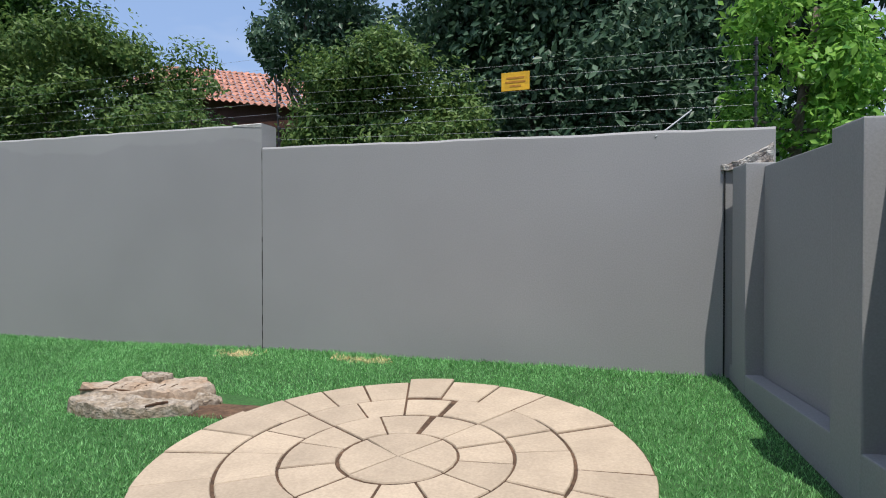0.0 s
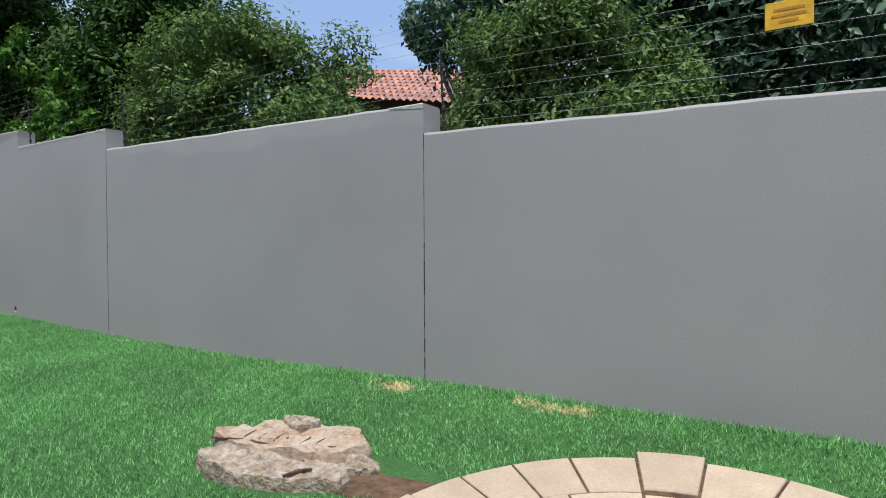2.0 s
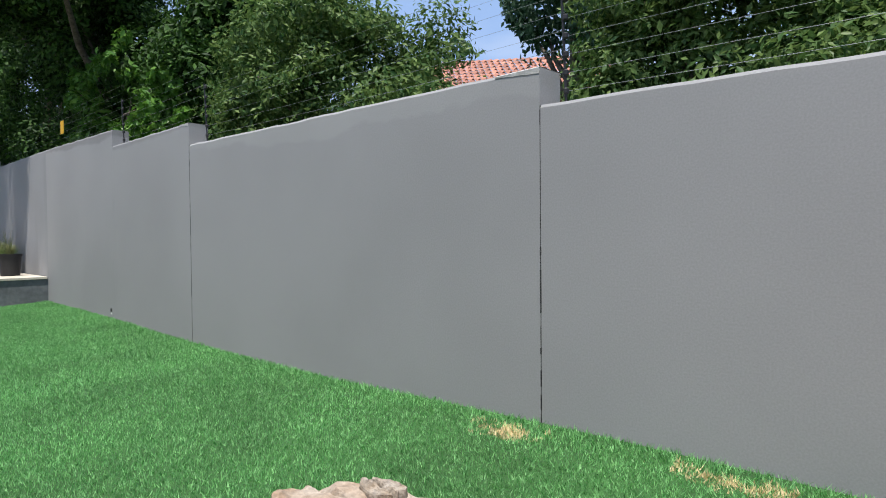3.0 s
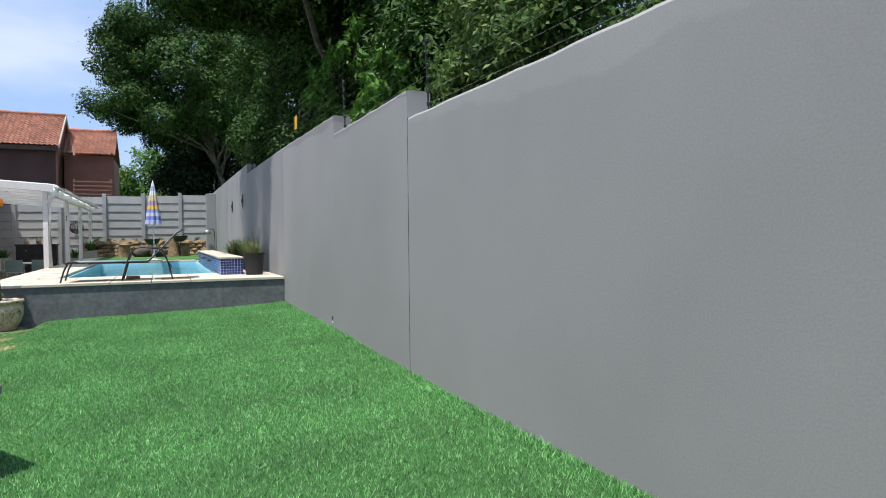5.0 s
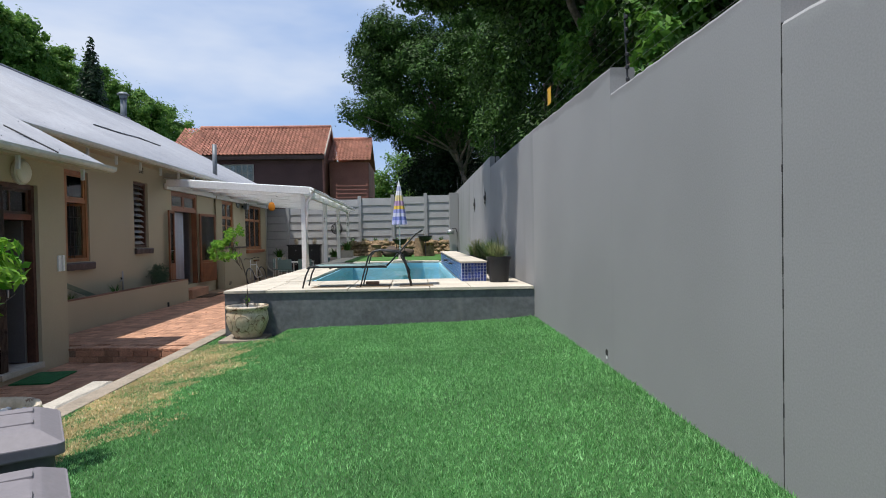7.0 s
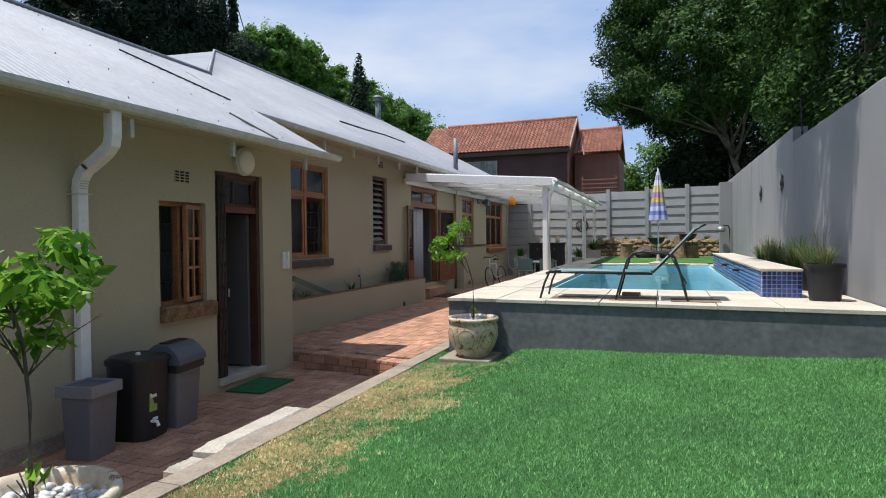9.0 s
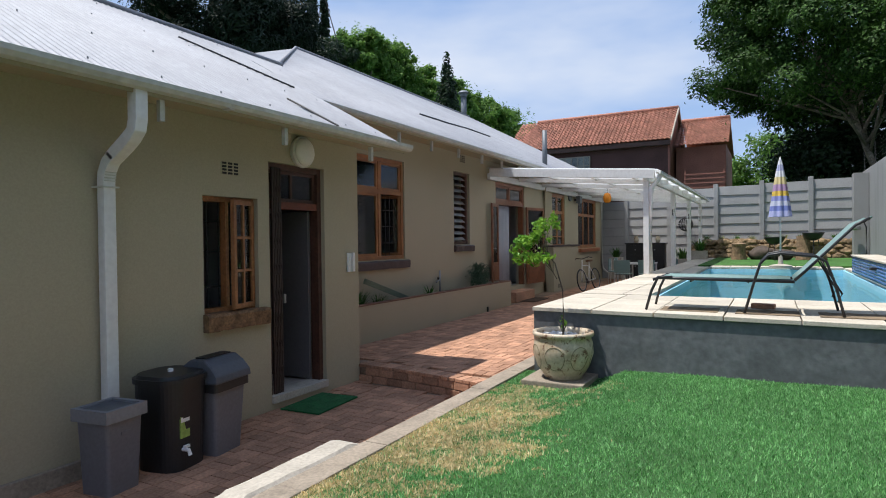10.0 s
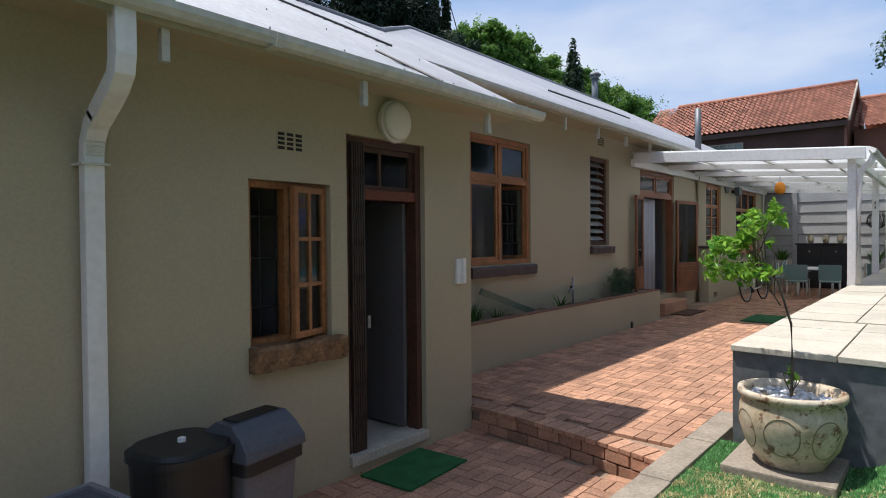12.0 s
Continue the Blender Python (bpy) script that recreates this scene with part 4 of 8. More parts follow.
    tile_slope(n, (-7.0, 1.0, 6.9), (10.2, 0, -1.7), (0, 3.0, 1.7), 34, 10, "roof_tiles")
    bm = bmesh.new()
    box(bm, -6.0, 3.2, 1.0, 1.15, 4.9, 5.15)
    part("eave_board", bm, M_WOODDARK, n)

foliage()

# ---------------------------------------------------------------- kerb, step, pavers


def kerb():
    bm = bmesh.new()
    for a, b in zip(np.arange(-16.1, -9.0, 0.9), np.arange(-15.2, -8.1, 0.9)):
        w = random.uniform(-0.008, 0.008)
        box(bm, a + 0.003, b - 0.003, 0.8 + w, 1.005 + w, -0.75, -0.243 + random.uniform(-0.004, 0.004))
    solid("kerb", bm, M_KERB, "pale concrete garden kerb between lawn and paving", "kerb", "structure", 0.012)
    for x0, x1, y0, y1, z, lab in ((-12.5, -11.28, 0.555, 0.785, -0.245, "long pale concrete kerb stone lying on the paving"), (-11.24, -10.98, 0.575, 0.785, -0.29, "short broken pale concrete kerb stone")):
        bm = bmesh.new()
        n = 10
        prev = None
        rnd = random.Random(int(x0 * 100))
        for i in range(n + 1):
            x = x0 + (x1 - x0) * i / n
            j = [rnd.uniform(-0.006, 0.006) for _ in range(6)]
            end = 0.03 if i in (0, n) else 0.0
            cur = [bm.verts.new(p) for p in ((x, y0 + j[0], -0.56), (x, y0 + j[1], z - 0.03 + j[2]), (x, y0 + 0.03, z + j[2] - end), (x, y1 - 0.03, z + j[3] - end), (x, y1 + j[4], z - 0.03 + j[3]), (x, y1 + j[5], -0.56))]
            if prev:
                for a in range(5):
                    bm.faces.new((prev[a], cur[a], cur[a + 1], prev[a + 1]))
            else:
                bm.faces.new(cur)
            prev = cur
        bm.faces.new(prev[::-1])
        solid("kerb_stone", bm, M_CONC, lab, "kerb stone")
    bm = bmesh.new()
    box(bm, -15.4, -14.73, 1.17, 1.82, -0.6, -0.22)
    solid("paving_slab", bm, M_KERB, "square grey concrete slab under the plant pot", "slab", bevel=0.012)


kerb()


def nose(y):
    k = (y + 1.235) / 2.115
    return -15.17 + 0.35 * k - 0.28 * k * (1 - k)


def step():
    st = thing("step", (0, 0, 0), "red clay brick step up to the terrace", "step", kind="structure")
    bm = bmesh.new()
    ys = np.linspace(-1.232, 0.845, 13)
    lo = [bm.verts.new((nose(y) - 0.025, y, -0.8)) for y in ys]
    hi = [bm.verts.new((nose(y) - 0.025, y, -0.378)) for y in ys]
    bl = [bm.verts.new((-15.6, y, -0.8)) for y in ys]
    bh = [bm.verts.new((-15.6, y, -0.378)) for y in ys]
    for i in range(12):
        bm.faces.new((lo[i], lo[i + 1], hi[i + 1], hi[i]))
        bm.faces.new((hi[i], hi[i + 1], bh[i + 1], bh[i]))
    part("step_core", bm, M_JOINT, st)
    bm = bmesh.new()
    box(bm, -0.11, 0.11, -0.05, 0.05, -0.044, 0.044)
    me = finish("brick", bm, M_BRICKPAVE, 0.006)
    bm = bmesh.new()
    box(bm, -0.11, 0.11, -0.051, 0.051, -0.02, 0.02)
    top = finish("brick", bm, M_BRICKPAVE, 0.006)
    for course, z in enumerate((-0.535, -0.437)):
        y = -1.13 + 0.11 * course
        while y < 0.84:
            a = math.atan2(nose(y + 0.05) - nose(y - 0.05), 0.1)
            ob = new("brick", me)
            ob.parent = st
            ob.matrix_basis = Matrix.Translation((nose(y) - 0.045 + random.uniform(-0.004, 0.004), y, z)) @ Matrix.Rotation(math.pi / 2 - a, 4, "Z")
            y += 0.231
    y = -1.18
    while y < 0.84:
        a = math.atan2(nose(y + 0.05) - nose(y - 0.05), 0.1)
        ob = new("brick", top)
        ob.parent = st
        ob.matrix_basis = Matrix.Translation((nose(y) - 0.1, y, -0.369 + random.uniform(-0.002, 0.002))) @ Matrix.Rotation(-a, 4, "Z")
        y += 0.109


step()


def pavers(name, parent_label, x0, x1, y0, y1, top, near_x, skip, angle=0.0):
    """Basket-weave clay pavers; the stretch beyond near_x is joined."""
    floor = thing(name, (0, 0, top), parent_label, "paving", kind="structure")
    bm = bmesh.new()
    box(bm, -0.1065, 0.1065, -0.0515, 0.0515, -0.03, 0.0)
    me = finish("brick", bm, M_BRICKPAVE, 0.004)
    v0 = np.array([v.co[:] for v in me.vertices])
    f0 = [tuple(p.vertices) for p in me.polygons]
    rest_v, rest_f = [], []
    rng = random.Random(5)
    cells = []
    nx, ny = int((x1 - x0) / 0.22) + 1, int((y1 - y0) / 0.22) + 1
    for i in range(nx):
        for j in range(ny):
            for k in (0, 1):
                if (i + j) % 2:
                    cx, cy, r = x1 - (i + 0.5) * 0.22, y0 + j * 0.22 + 0.055 + 0.11 * k, 0.0
                else:
                    cx, cy, r = x1 - i * 0.22 - 0.055 - 0.11 * k, y0 + (j + 0.5) * 0.22, math.pi / 2
                if skip(cx, cy) or cx < x0 or cy > y1:
                    continue
                cells.append((cx, cy, r))
    cells.sort(key=lambda c: -c[0])
    for n, (cx, cy, r) in enumerate(cells):
        m = Matrix.Translation((cx, cy, rng.uniform(-0.0025, 0.0025))) @ Matrix.Rotation(r + rng.uniform(-0.012, 0.012), 4, "Z")
        if n < 300 and cx > near_x:
            ob = new("brick", me)
            ob.parent = floor
            ob.matrix_basis = m
        else:
            mm = np.array(m)
            base = len(rest_v) * len(v0)
            rest_v.append(v0 @ mm[:3, :3].T + mm[:3, 3])
            rest_f.append(base)
    if rest_v:
        me2 = bpy.data.meshes.new("bricks")
        fl = [tuple(b + q for q in f) for b in rest_f for f in f0]
        me2.from_pydata(np.concatenate(rest_v).tolist(), [], fl)
        me2.materials.append(M_BRICKREST)
        ob = new("bricks", me2)
        ob.parent = floor
        tagged(ob, kind="stuff")


# ---------------------------------------------------------------- round paving of flagstones


def flag_circle():
    cx, cy = -1.172, 4.0
    c = thing("round_paving", (cx, cy, float(ground_z(cx, cy))), "round paving of sand coloured flagstones in the lawn", "paving", kind="structure")
    z0 = float(ground_z(cx, cy))
    bm = bmesh.new()
    n = 60
    prev = None
    for r in (0.02, 0.34, 0.66, 0.98, 1.2, 1.36):
        ring = []
        for k in range(n):
            u, v = r * math.cos(6.2832 * k / n), r * math.sin(6.2832 * k / n)
            ring.append(bm.verts.new((u, v, float(ground_z(cx + u, cy + v)) - z0 + 0.011)))
        if prev:
            for k in range(n):
                bm.faces.new((prev[k], ring[k], ring[(k + 1) % n], prev[(k + 1) % n]))
        prev = ring
    part("bedding", bm, M_EARTH, c, "earth and gravel in the joints")
    rng = random.Random(9)
    # joints of each ring, in degrees
    rings = (
        (0.0, 0.33, (62, 149, 245, 340)),
        (0.342, 0.642, (9, 36, 64, 92, 125, 153, 179, 212, 245, 280, 310, 339)),
        (0.655, 0.962, (21, 39.5, 63.5, 88.6, 111, 132, 153, 173.5, 195, 219.5, 246, 272, 298, 324, 350)),
        (0.975, 1.365, (8, 36.7, 51.4, 64.3, 80.7, 96.5, 111, 126, 139.6, 152.4, 165.5, 180, 195, 214, 236, 258, 282, 306, 330, 354)),
    )
    for r0, r1, joints in rings:
        count = len(joints)
        edges = [radians(a) for a in joints]
        for k in range(count):
            a0, a1 = edges[k], edges[(k + 1) % count] + (6.2832 if k == count - 1 else 0)
            slipped = r0 > 0.9 and k == 5
            r1b = r1 + (0.06 if slipped else -0.012 if r0 == 0.655 and k == 3 else 0) + rng.uniform(-0.006, 0.006)
            if r0 == 0.655 and k == 3:
                a0 += 0.04
            if r0 == 0.342 and k == 3:
                a0 += 0.05
            r0b = max(r0 + (0.025 if slipped else 0), 0.006)
            m = 5
            bm = bmesh.new()
            lift = 0.018 + rng.uniform(-0.004, 0.006)
            tilt = (rng.uniform(-0.008, 0.008), rng.uniform(-0.008, 0.008))
            pts = []
            for s in range(m + 1):
                q = s / m
                g = 0.006 / r1b
                a = (a0 + g) + (a1 - a0 - 2 * g) * q
                pts.append((r1b * math.cos(a), r1b * math.sin(a)))
            for s in range(m, -1, -1):
                q = s / m
                g = min(0.006 / r0b, 0.35)
                a = (a0 + g) + (a1 - a0 - 2 * g) * q
                pts.append((r0b * math.cos(a), r0b * math.sin(a)))
            mxy = (sum(p[0] for p in pts) / len(pts), sum(p[1] for p in pts) / len(pts))

            def zz(p, up):
                return float(ground_z(cx + p[0], cy + p[1])) - z0 + up + tilt[0] * (p[0] - mxy[0]) + tilt[1] * (p[1] - mxy[1])

            lo = [bm.verts.new((p[0], p[1], zz(p, -0.03))) for p in pts]
            me_ = [bm.verts.new((p[0], p[1], zz(p, lift - 0.007))) for p in pts]
            hi = [bm.verts.new((mxy[0] + (p[0] - mxy[0]) * 0.975, mxy[1] + (p[1] - mxy[1]) * 0.975, zz(p, lift))) for p in pts]
            for i in range(len(pts)):
                j = (i + 1) % len(pts)
                bm.faces.new((lo[i], lo[j], me_[j], me_[i]))
                bm.faces.new((me_[i], me_[j], hi[j], hi[i]))
            bm.faces.new(hi)
            part("flagstone", bm, M_FLAG, c)


flag_circle()


def stump():
    sx, sy = -3.38, 4.36
    z0 = float(ground_z(sx, sy))
    root = thing("tree_stump", (sx, sy, z0), "split weathered tree stump cut level with the lawn", "tree stump")

    def slab(cx, cy, rx, ry, h, seed, name, rot):
        bm = bmesh.new()
        n, rows = 110, (0.0, 0.12, 0.24, 0.36, 0.48, 0.6, 0.72, 0.84, 0.93, 1.0, 1.03, 1.05)
        rng = random.Random(seed)
        ph = [rng.uniform(0, 6.28) for _ in range(5)]
        grid = []
        for ri, r in enumerate(rows):
            ringv = []
            for k in range(n):
                a = 6.2832 * k / n
                out = 1 + 0.06 * math.sin(2 * a + ph[0]) + 0.05 * math.sin(3 * a + ph[1]) + 0.04 * math.sin(7 * a + ph[2]) + 0.03 * math.sin(13 * a + ph[3])
                x, y = rx * r * out * math.cos(a), ry * r * out * math.sin(a)
                x, y = x * math.cos(rot) - y * math.sin(rot), x * math.sin(rot) + y * math.cos(rot)
                t = noise.noise(Vector((x * 4 + seed, y * 7, 0.3))) * 0.03 + noise.noise(Vector((x * 14, y * 24 + seed, 1.3))) * 0.012 + noise.noise(Vector((x * 40, y * 60, 2.3))) * 0.004
                crack = -0.035 * max(0, 1 - abs(noise.noise(Vector((x * 1.1 + seed * 3, y * 6.0, 4.0)))) * 10)
                z = h + t + crack + 0.015 * math.cos(r * 20) * 0.3
                if ri == 9:
                    z -= 0.004
                if ri == 10:
                    z = h * 0.45 + t * 1.5
                if ri == 11:
                    z = -0.06
                ringv.append(bm.verts.new((cx + x, cy + y, z)))
            grid.append(ringv)
        for a, b in zip(grid, grid[1:]):
            for k in range(n):
                bm.faces.new((a[k], a[(k + 1) % n], b[(k + 1) % n], b[k]))
        bmesh.ops.remove_doubles(bm, verts=list(bm.verts), dist=0.0005)
        return part(name, bm, M_STUMPBARK if name != "cut_face" else M_STUMP, root)

    slab(-0.1, 0.13, 0.47, 0.25, 0.1, 3, "cut_face", 0.25)
    slab(0.06, -0.2, 0.46, 0.15, 0.065, 7, "split_slab", 0.2)
    slab(0.36, 0.06, 0.22, 0.11, 0.05, 11, "root_spur", 0.4)
    slab(0.33, -0.19, 0.12, 0.07, 0.045, 17, "root_spur", 0.8)
    slab(-0.2, 0.28, 0.12, 0.07, 0.13, 23, "knot", 0.3)
    rng = random.Random(4)

    def cleft(pts, r):
        bm = bmesh.new()
        tube(bm, [(x + rng.uniform(-0.004, 0.004), y + rng.uniform(-0.004, 0.004), z) for x, y, z in pts], r, 5, [r * (0.3 + 0.7 * math.sin(math.pi * (i + 0.6) / (len(pts) + 0.2))) for i in range(len(pts))])
        part("drying_crack", bm, M_EARTH, root, "dark drying crack in the cut wood")

    cleft([(-0.52 + 0.1 * i, -0.14 + 0.026 * i + 0.004 * i * i * 0.3, 0.074 + 0.004 * math.sin(i)) for i in range(10)], 0.014)
    cleft([(0.28, -0.28, 0.06), (0.3, -0.2, 0.062), (0.33, -0.13, 0.06)], 0.012)
    for k, (x, y) in enumerate(((-0.2, -0.02), (-0.1, 0.0), (-0.04, 0.02), (0.08, 0.05), (0.16, 0.08), (-0.3, -0.04))):
        cleft([(x, y - 0.03, 0.1), (x - 0.012, y + 0.02, 0.106), (x - 0.03, y + 0.08, 0.104)], 0.004)
    bm = bmesh.new()
    lathe(bm, [(0.62, -0.05), (0.56, 0.004), (0.4, 0.012), (0.05, 0.014)], 40)
    bmesh.ops.scale(bm, vec=(0.95, 0.45, 1), verts=list(bm.verts))
    bmesh.ops.translate(bm, vec=(0.56, 0.08, 0), verts=list(bm.verts))
    for v in bm.verts:
        v.co.z += 0.008 * noise.noise(v.co * 6)
    part("bare_soil", bm, M_EARTH, root, "bare brown soil beside the stump")


stump()

# ---------------------------------------------------------------- lawn blades


def lawn():
    rng = np.random.default_rng(3)
    tuft = rng.normal(0, 0.28, (4096, 2))
    stature = rng.uniform(0.8, 1.2, 4096)

    def field(n, x0, x1, y0, y1, keep, h, w, name, material, label):
        x, y = rng.uniform(x0, x1, n), rng.uniform(y0, y1, n)
        ok = (np.hypot(x + 1.172, y - 4.0) > 1.372) & (((x + 3.38) / 0.56) ** 2 + ((y - 4.34) / 0.38) ** 2 > 1) & (((x + 2.8) / 0.5) ** 2 + ((y - 4.44) / 0.22) ** 2 > 1)
        ok &= x < 0.64 + 0.19 * (6.0 - y)
        ok &= ~((x < -14.72) & (y < 1.83) & (y > 1.16)) & (np.hypot(x + 7.7, y - 2.605) > 0.34) & (np.hypot(x + 8.4, y - 2.18) > 0.34) & ~(y > 5.99)
        ok &= x > -15.37 + 0.055 * (y - 1.085) + 0.02
        ok &= keep(x, y)
        x, y = x[ok], y[ok]
        n = len(x)
        z = ground_z(x, y) + 0.008 * np.sin(x * 3.1 + y * 1.7) * np.cos(y * 2.3) - 0.004
        a = rng.uniform(0, 6.283, n)
        cell = (np.floor(x / 0.024 + 0.4 * np.sin(y * 31)).astype(np.int64) * 7919 + np.floor(y / 0.024 + 0.4 * np.sin(x * 29)).astype(np.int64) * 104729) % 4096
        lean = tuft[cell] + rng.normal(0, 0.3, (n, 2))
        tall = 1 + 0.6 * np.clip((y - 5.75) / 0.2, 0, 1)
        hh = h * rng.uniform(0.6, 1.25, n) * tall * stature[cell]
        dx, dy = np.cos(a) * w, np.sin(a) * w
        p0 = np.stack((x - dx, y - dy, z), -1)
        p1 = np.stack((x + dx, y + dy, z), -1)
        p2 = np.stack((x + lean[:, 0] * hh, y + lean[:, 1] * hh, z + hh), -1)
        v = np.stack((p0, p1, p2), 1).reshape(-1, 3)
        f = np.arange(n * 3).reshape(-1, 3)
        tagged(new(name, mesh_np(name, v, f, material)), label, "grass", kind="stuff")

    def noise2(x, y, s):
        return np.sin(x * 1.9 * s + 1.3 * np.sin(y * 2.3 * s)) * np.cos(y * 2.6 * s + 1.1 * np.sin(x * 1.4 * s)) + 0.5 * np.sin(x * 6.1 * s + y * 4.7 * s) * np.cos(y * 5.3 * s - x * 3.1 * s)

    def rough(x, y):
        return noise2(x, y, 1.7) + 0.7 * noise2(x + 3.7, y - 1.3, 4.3) + 0.5 * noise2(y * 1.1, x, 9.1)

    def dryness(x, y):
        """Share of dead blades: high along the kerb, ragged and mottled."""
        edge = 1.98 + 0.12 * np.sin(x * 2.3) - 0.1 * np.clip(x + 12, 0, 3)
        d = np.minimum(np.minimum((edge - y) * 1.5, (-9.3 - x) * 1.2), (x + 14.5) * 1.2)
        d = np.minimum(d, 0.72) + 0.42 * rough(x, y)
        for sx, sy, rx, ry in ((-3.75, 5.75, 0.34, 0.15), (-2.35, 5.8, 0.45, 0.12), (-12.2, 2.9, 0.14, 0.14), (-14.6, 1.5, 0.4, 0.62)):
            d = np.maximum(d, 0.75 - 0.9 * np.hypot((x - sx) / rx, (y - sy) / ry) + 0.25 * rough(x * 3, y * 3))
        return np.clip(d, 0.0, 0.9)

    def green(x, y):
        return rng.random(len(x)) > dryness(x, y)

    def straw(x, y):
        return rng.random(len(x)) < dryness(x, y)

    field(720000, -15.4, 1.7, 1.01, 6.0, green, 0.026, 0.0032, "grass", M_GRASS, "short mown bright green lawn grass")
    field(175000, -15.2, -9.0, 1.01, 2.6, straw, 0.02, 0.007, "dry_grass", M_STRAW, "dry straw coloured grass beside the kerb")
    field(40000, -4.4, -1.6, 5.5, 6.0, straw, 0.02, 0.005, "dry_grass", M_STRAW, "dry straw coloured grass at the wall foot")


lawn()

# ---------------------------------------------------------------- windows and doors


def glazed(parent, x0, x1, y, z0, z1, cols, rows, wood=None, frame_w=0.05, depth=0.045, bar=0.014, name="sash", at=None):
    """A timber sash with glazing bars and panes, in its parent's axes (x along, z up); y is its front."""
    wood = wood or M_WOOD
    bm = bmesh.new()
    box(bm, x0, x0 + frame_w, y - depth, y, z0, z1)
    box(bm, x1 - frame_w, x1, y - depth, y, z0, z1)
    box(bm, x0 + frame_w, x1 - frame_w, y - depth, y - 0.002, z0, z0 + frame_w)
    box(bm, x0 + frame_w, x1 - frame_w, y - depth, y - 0.002, z1 - frame_w, z1)
    s = part(name, bm, wood, parent, bevel=0.004)
    if at is not None:
        s.matrix_basis = at
    ix0, ix1, iz0, iz1 = x0 + frame_w, x1 - frame_w, z0 + frame_w, z1 - frame_w
    if cols > 1 or rows > 1:
        bm = bmesh.new()
        for i in range(1, cols):
            x = ix0 + (ix1 - ix0) * i / cols
            box(bm, x - bar, x + bar, y - depth * 0.75, y - 0.008, iz0, iz1)
        for j in range(1, rows):
            z = iz0 + (iz1 - iz0) * j / rows
            box(bm, ix0, ix1, y - depth * 0.7, y - 0.01, z - bar, z + bar)
        part("glazing_bars", bm, wood, s)
    bm = bmesh.new()
    box(bm, ix0 - 0.005, ix1 + 0.005, y - depth * 0.55, y - depth * 0.45, iz0 - 0.005, iz1 + 0.005)
    g = part("pane", bm, M_GLASS, s)
    g.visible_shadow = False
    return s


def frame_of(parent, x0, x1, z0, z1, yf, yb, w=0.06, wood=None, name="frame", bottom=True):
    bm = bmesh.new()
    box(bm, x0 + 0.002, x0 + w, yb, yf, z0 + 0.002, z1 - 0.002)
    box(bm, x1 - w, x1 - 0.002, yb, yf, z0 + 0.002, z1 - 0.002)
    box(bm, x0 + w, x1 - w, yb, yf - 0.002, z1 - w, z1 - 0.002)
    if bottom:
        box(bm, x0 + w, x1 - w, yb, yf - 0.002, z0 + 0.002, z0 + w)
    return part(name, bm, wood or M_WOOD, parent, bevel=0.004)


def sill(parent, x0, x1, y, z1, h, out, material, label, over=0.09):
    bm = bmesh.new()
    n = 14
    rnd = random.Random(int(x0 * 10))
    prev = None
    for i in range(n + 1):
        x = x0 - over + (x1 - x0 + over + 0.015) * i / n
        j = [rnd.uniform(-0.006, 0.006) for _ in range(3)]
        cur = [bm.verts.new(p) for p in ((x, y - 0.2, z1), (x, y + out - 0.02, z1 - 0.015 + j[0]), (x, y + out + j[1], z1 - 0.04), (x, y + out * 0.85, z1 - h + j[2]), (x, y - 0.2, z1 - h))]
        if prev:
            for a in range(5):
                b = (a + 1) % 5
                bm.faces.new((prev[a], cur[a], cur[b], prev[b]))
        else:
            bm.faces.new(cur)
        prev = cur
    bm.faces.new(prev[::-1])
    return part("window_sill", bm, material, parent, label)


def kitchen_window():
    w = thing("window_1", (-13.115, FY, 0.55), "small timber casement window standing open", "window", kind="structure")
    a, b, h = -0.345, 0.345, 1.14
    frame_of(w, a, b, 0.0, h, -0.06, -0.16, 0.05)
    bm = bmesh.new()
    box(bm, -0.02, 0.02, -0.15, -0.07, 0.05, h - 0.05)
    part("mullion", bm, M_WOOD, w)
    # the opened casement, hinged at the mullion
    glazed(w, 0.0, 0.37, 0.0, 0.03, h - 0.03, 2, 3, name="open_sash", frame_w=0.045, at=Matrix.Translation((-0.335, -0.045, 0)) @ Matrix.Rotation(radians(16), 4, "Z"))
    bm = bmesh.new()
    for x in np.linspace(-0.28, 0.28, 5):
        tube(bm, [(x, -0.2, 0.03), (x, -0.2, h - 0.03)], 0.007, 6)
    for z in (0.25, 0.6, 0.9):
        tube(bm, [(-0.34, -0.2, z), (0.34, -0.2, z)], 0.007, 6)
    part("burglar_bars", bm, M_BLACKMETAL, w)
    sill(w, a, b, 0.0, 0.02, 0.18, 0.085, M_SILLBRICK, "rough brown brick window sill")


kitchen_window()


M_GATE = mat("dark brown painted steel", (0.06, 0.04, 0.033), 0.5, vary=0.25)
M_DOORGREY = mat("grey painted door", (0.13, 0.125, 0.13), 0.5, vary=0.1)


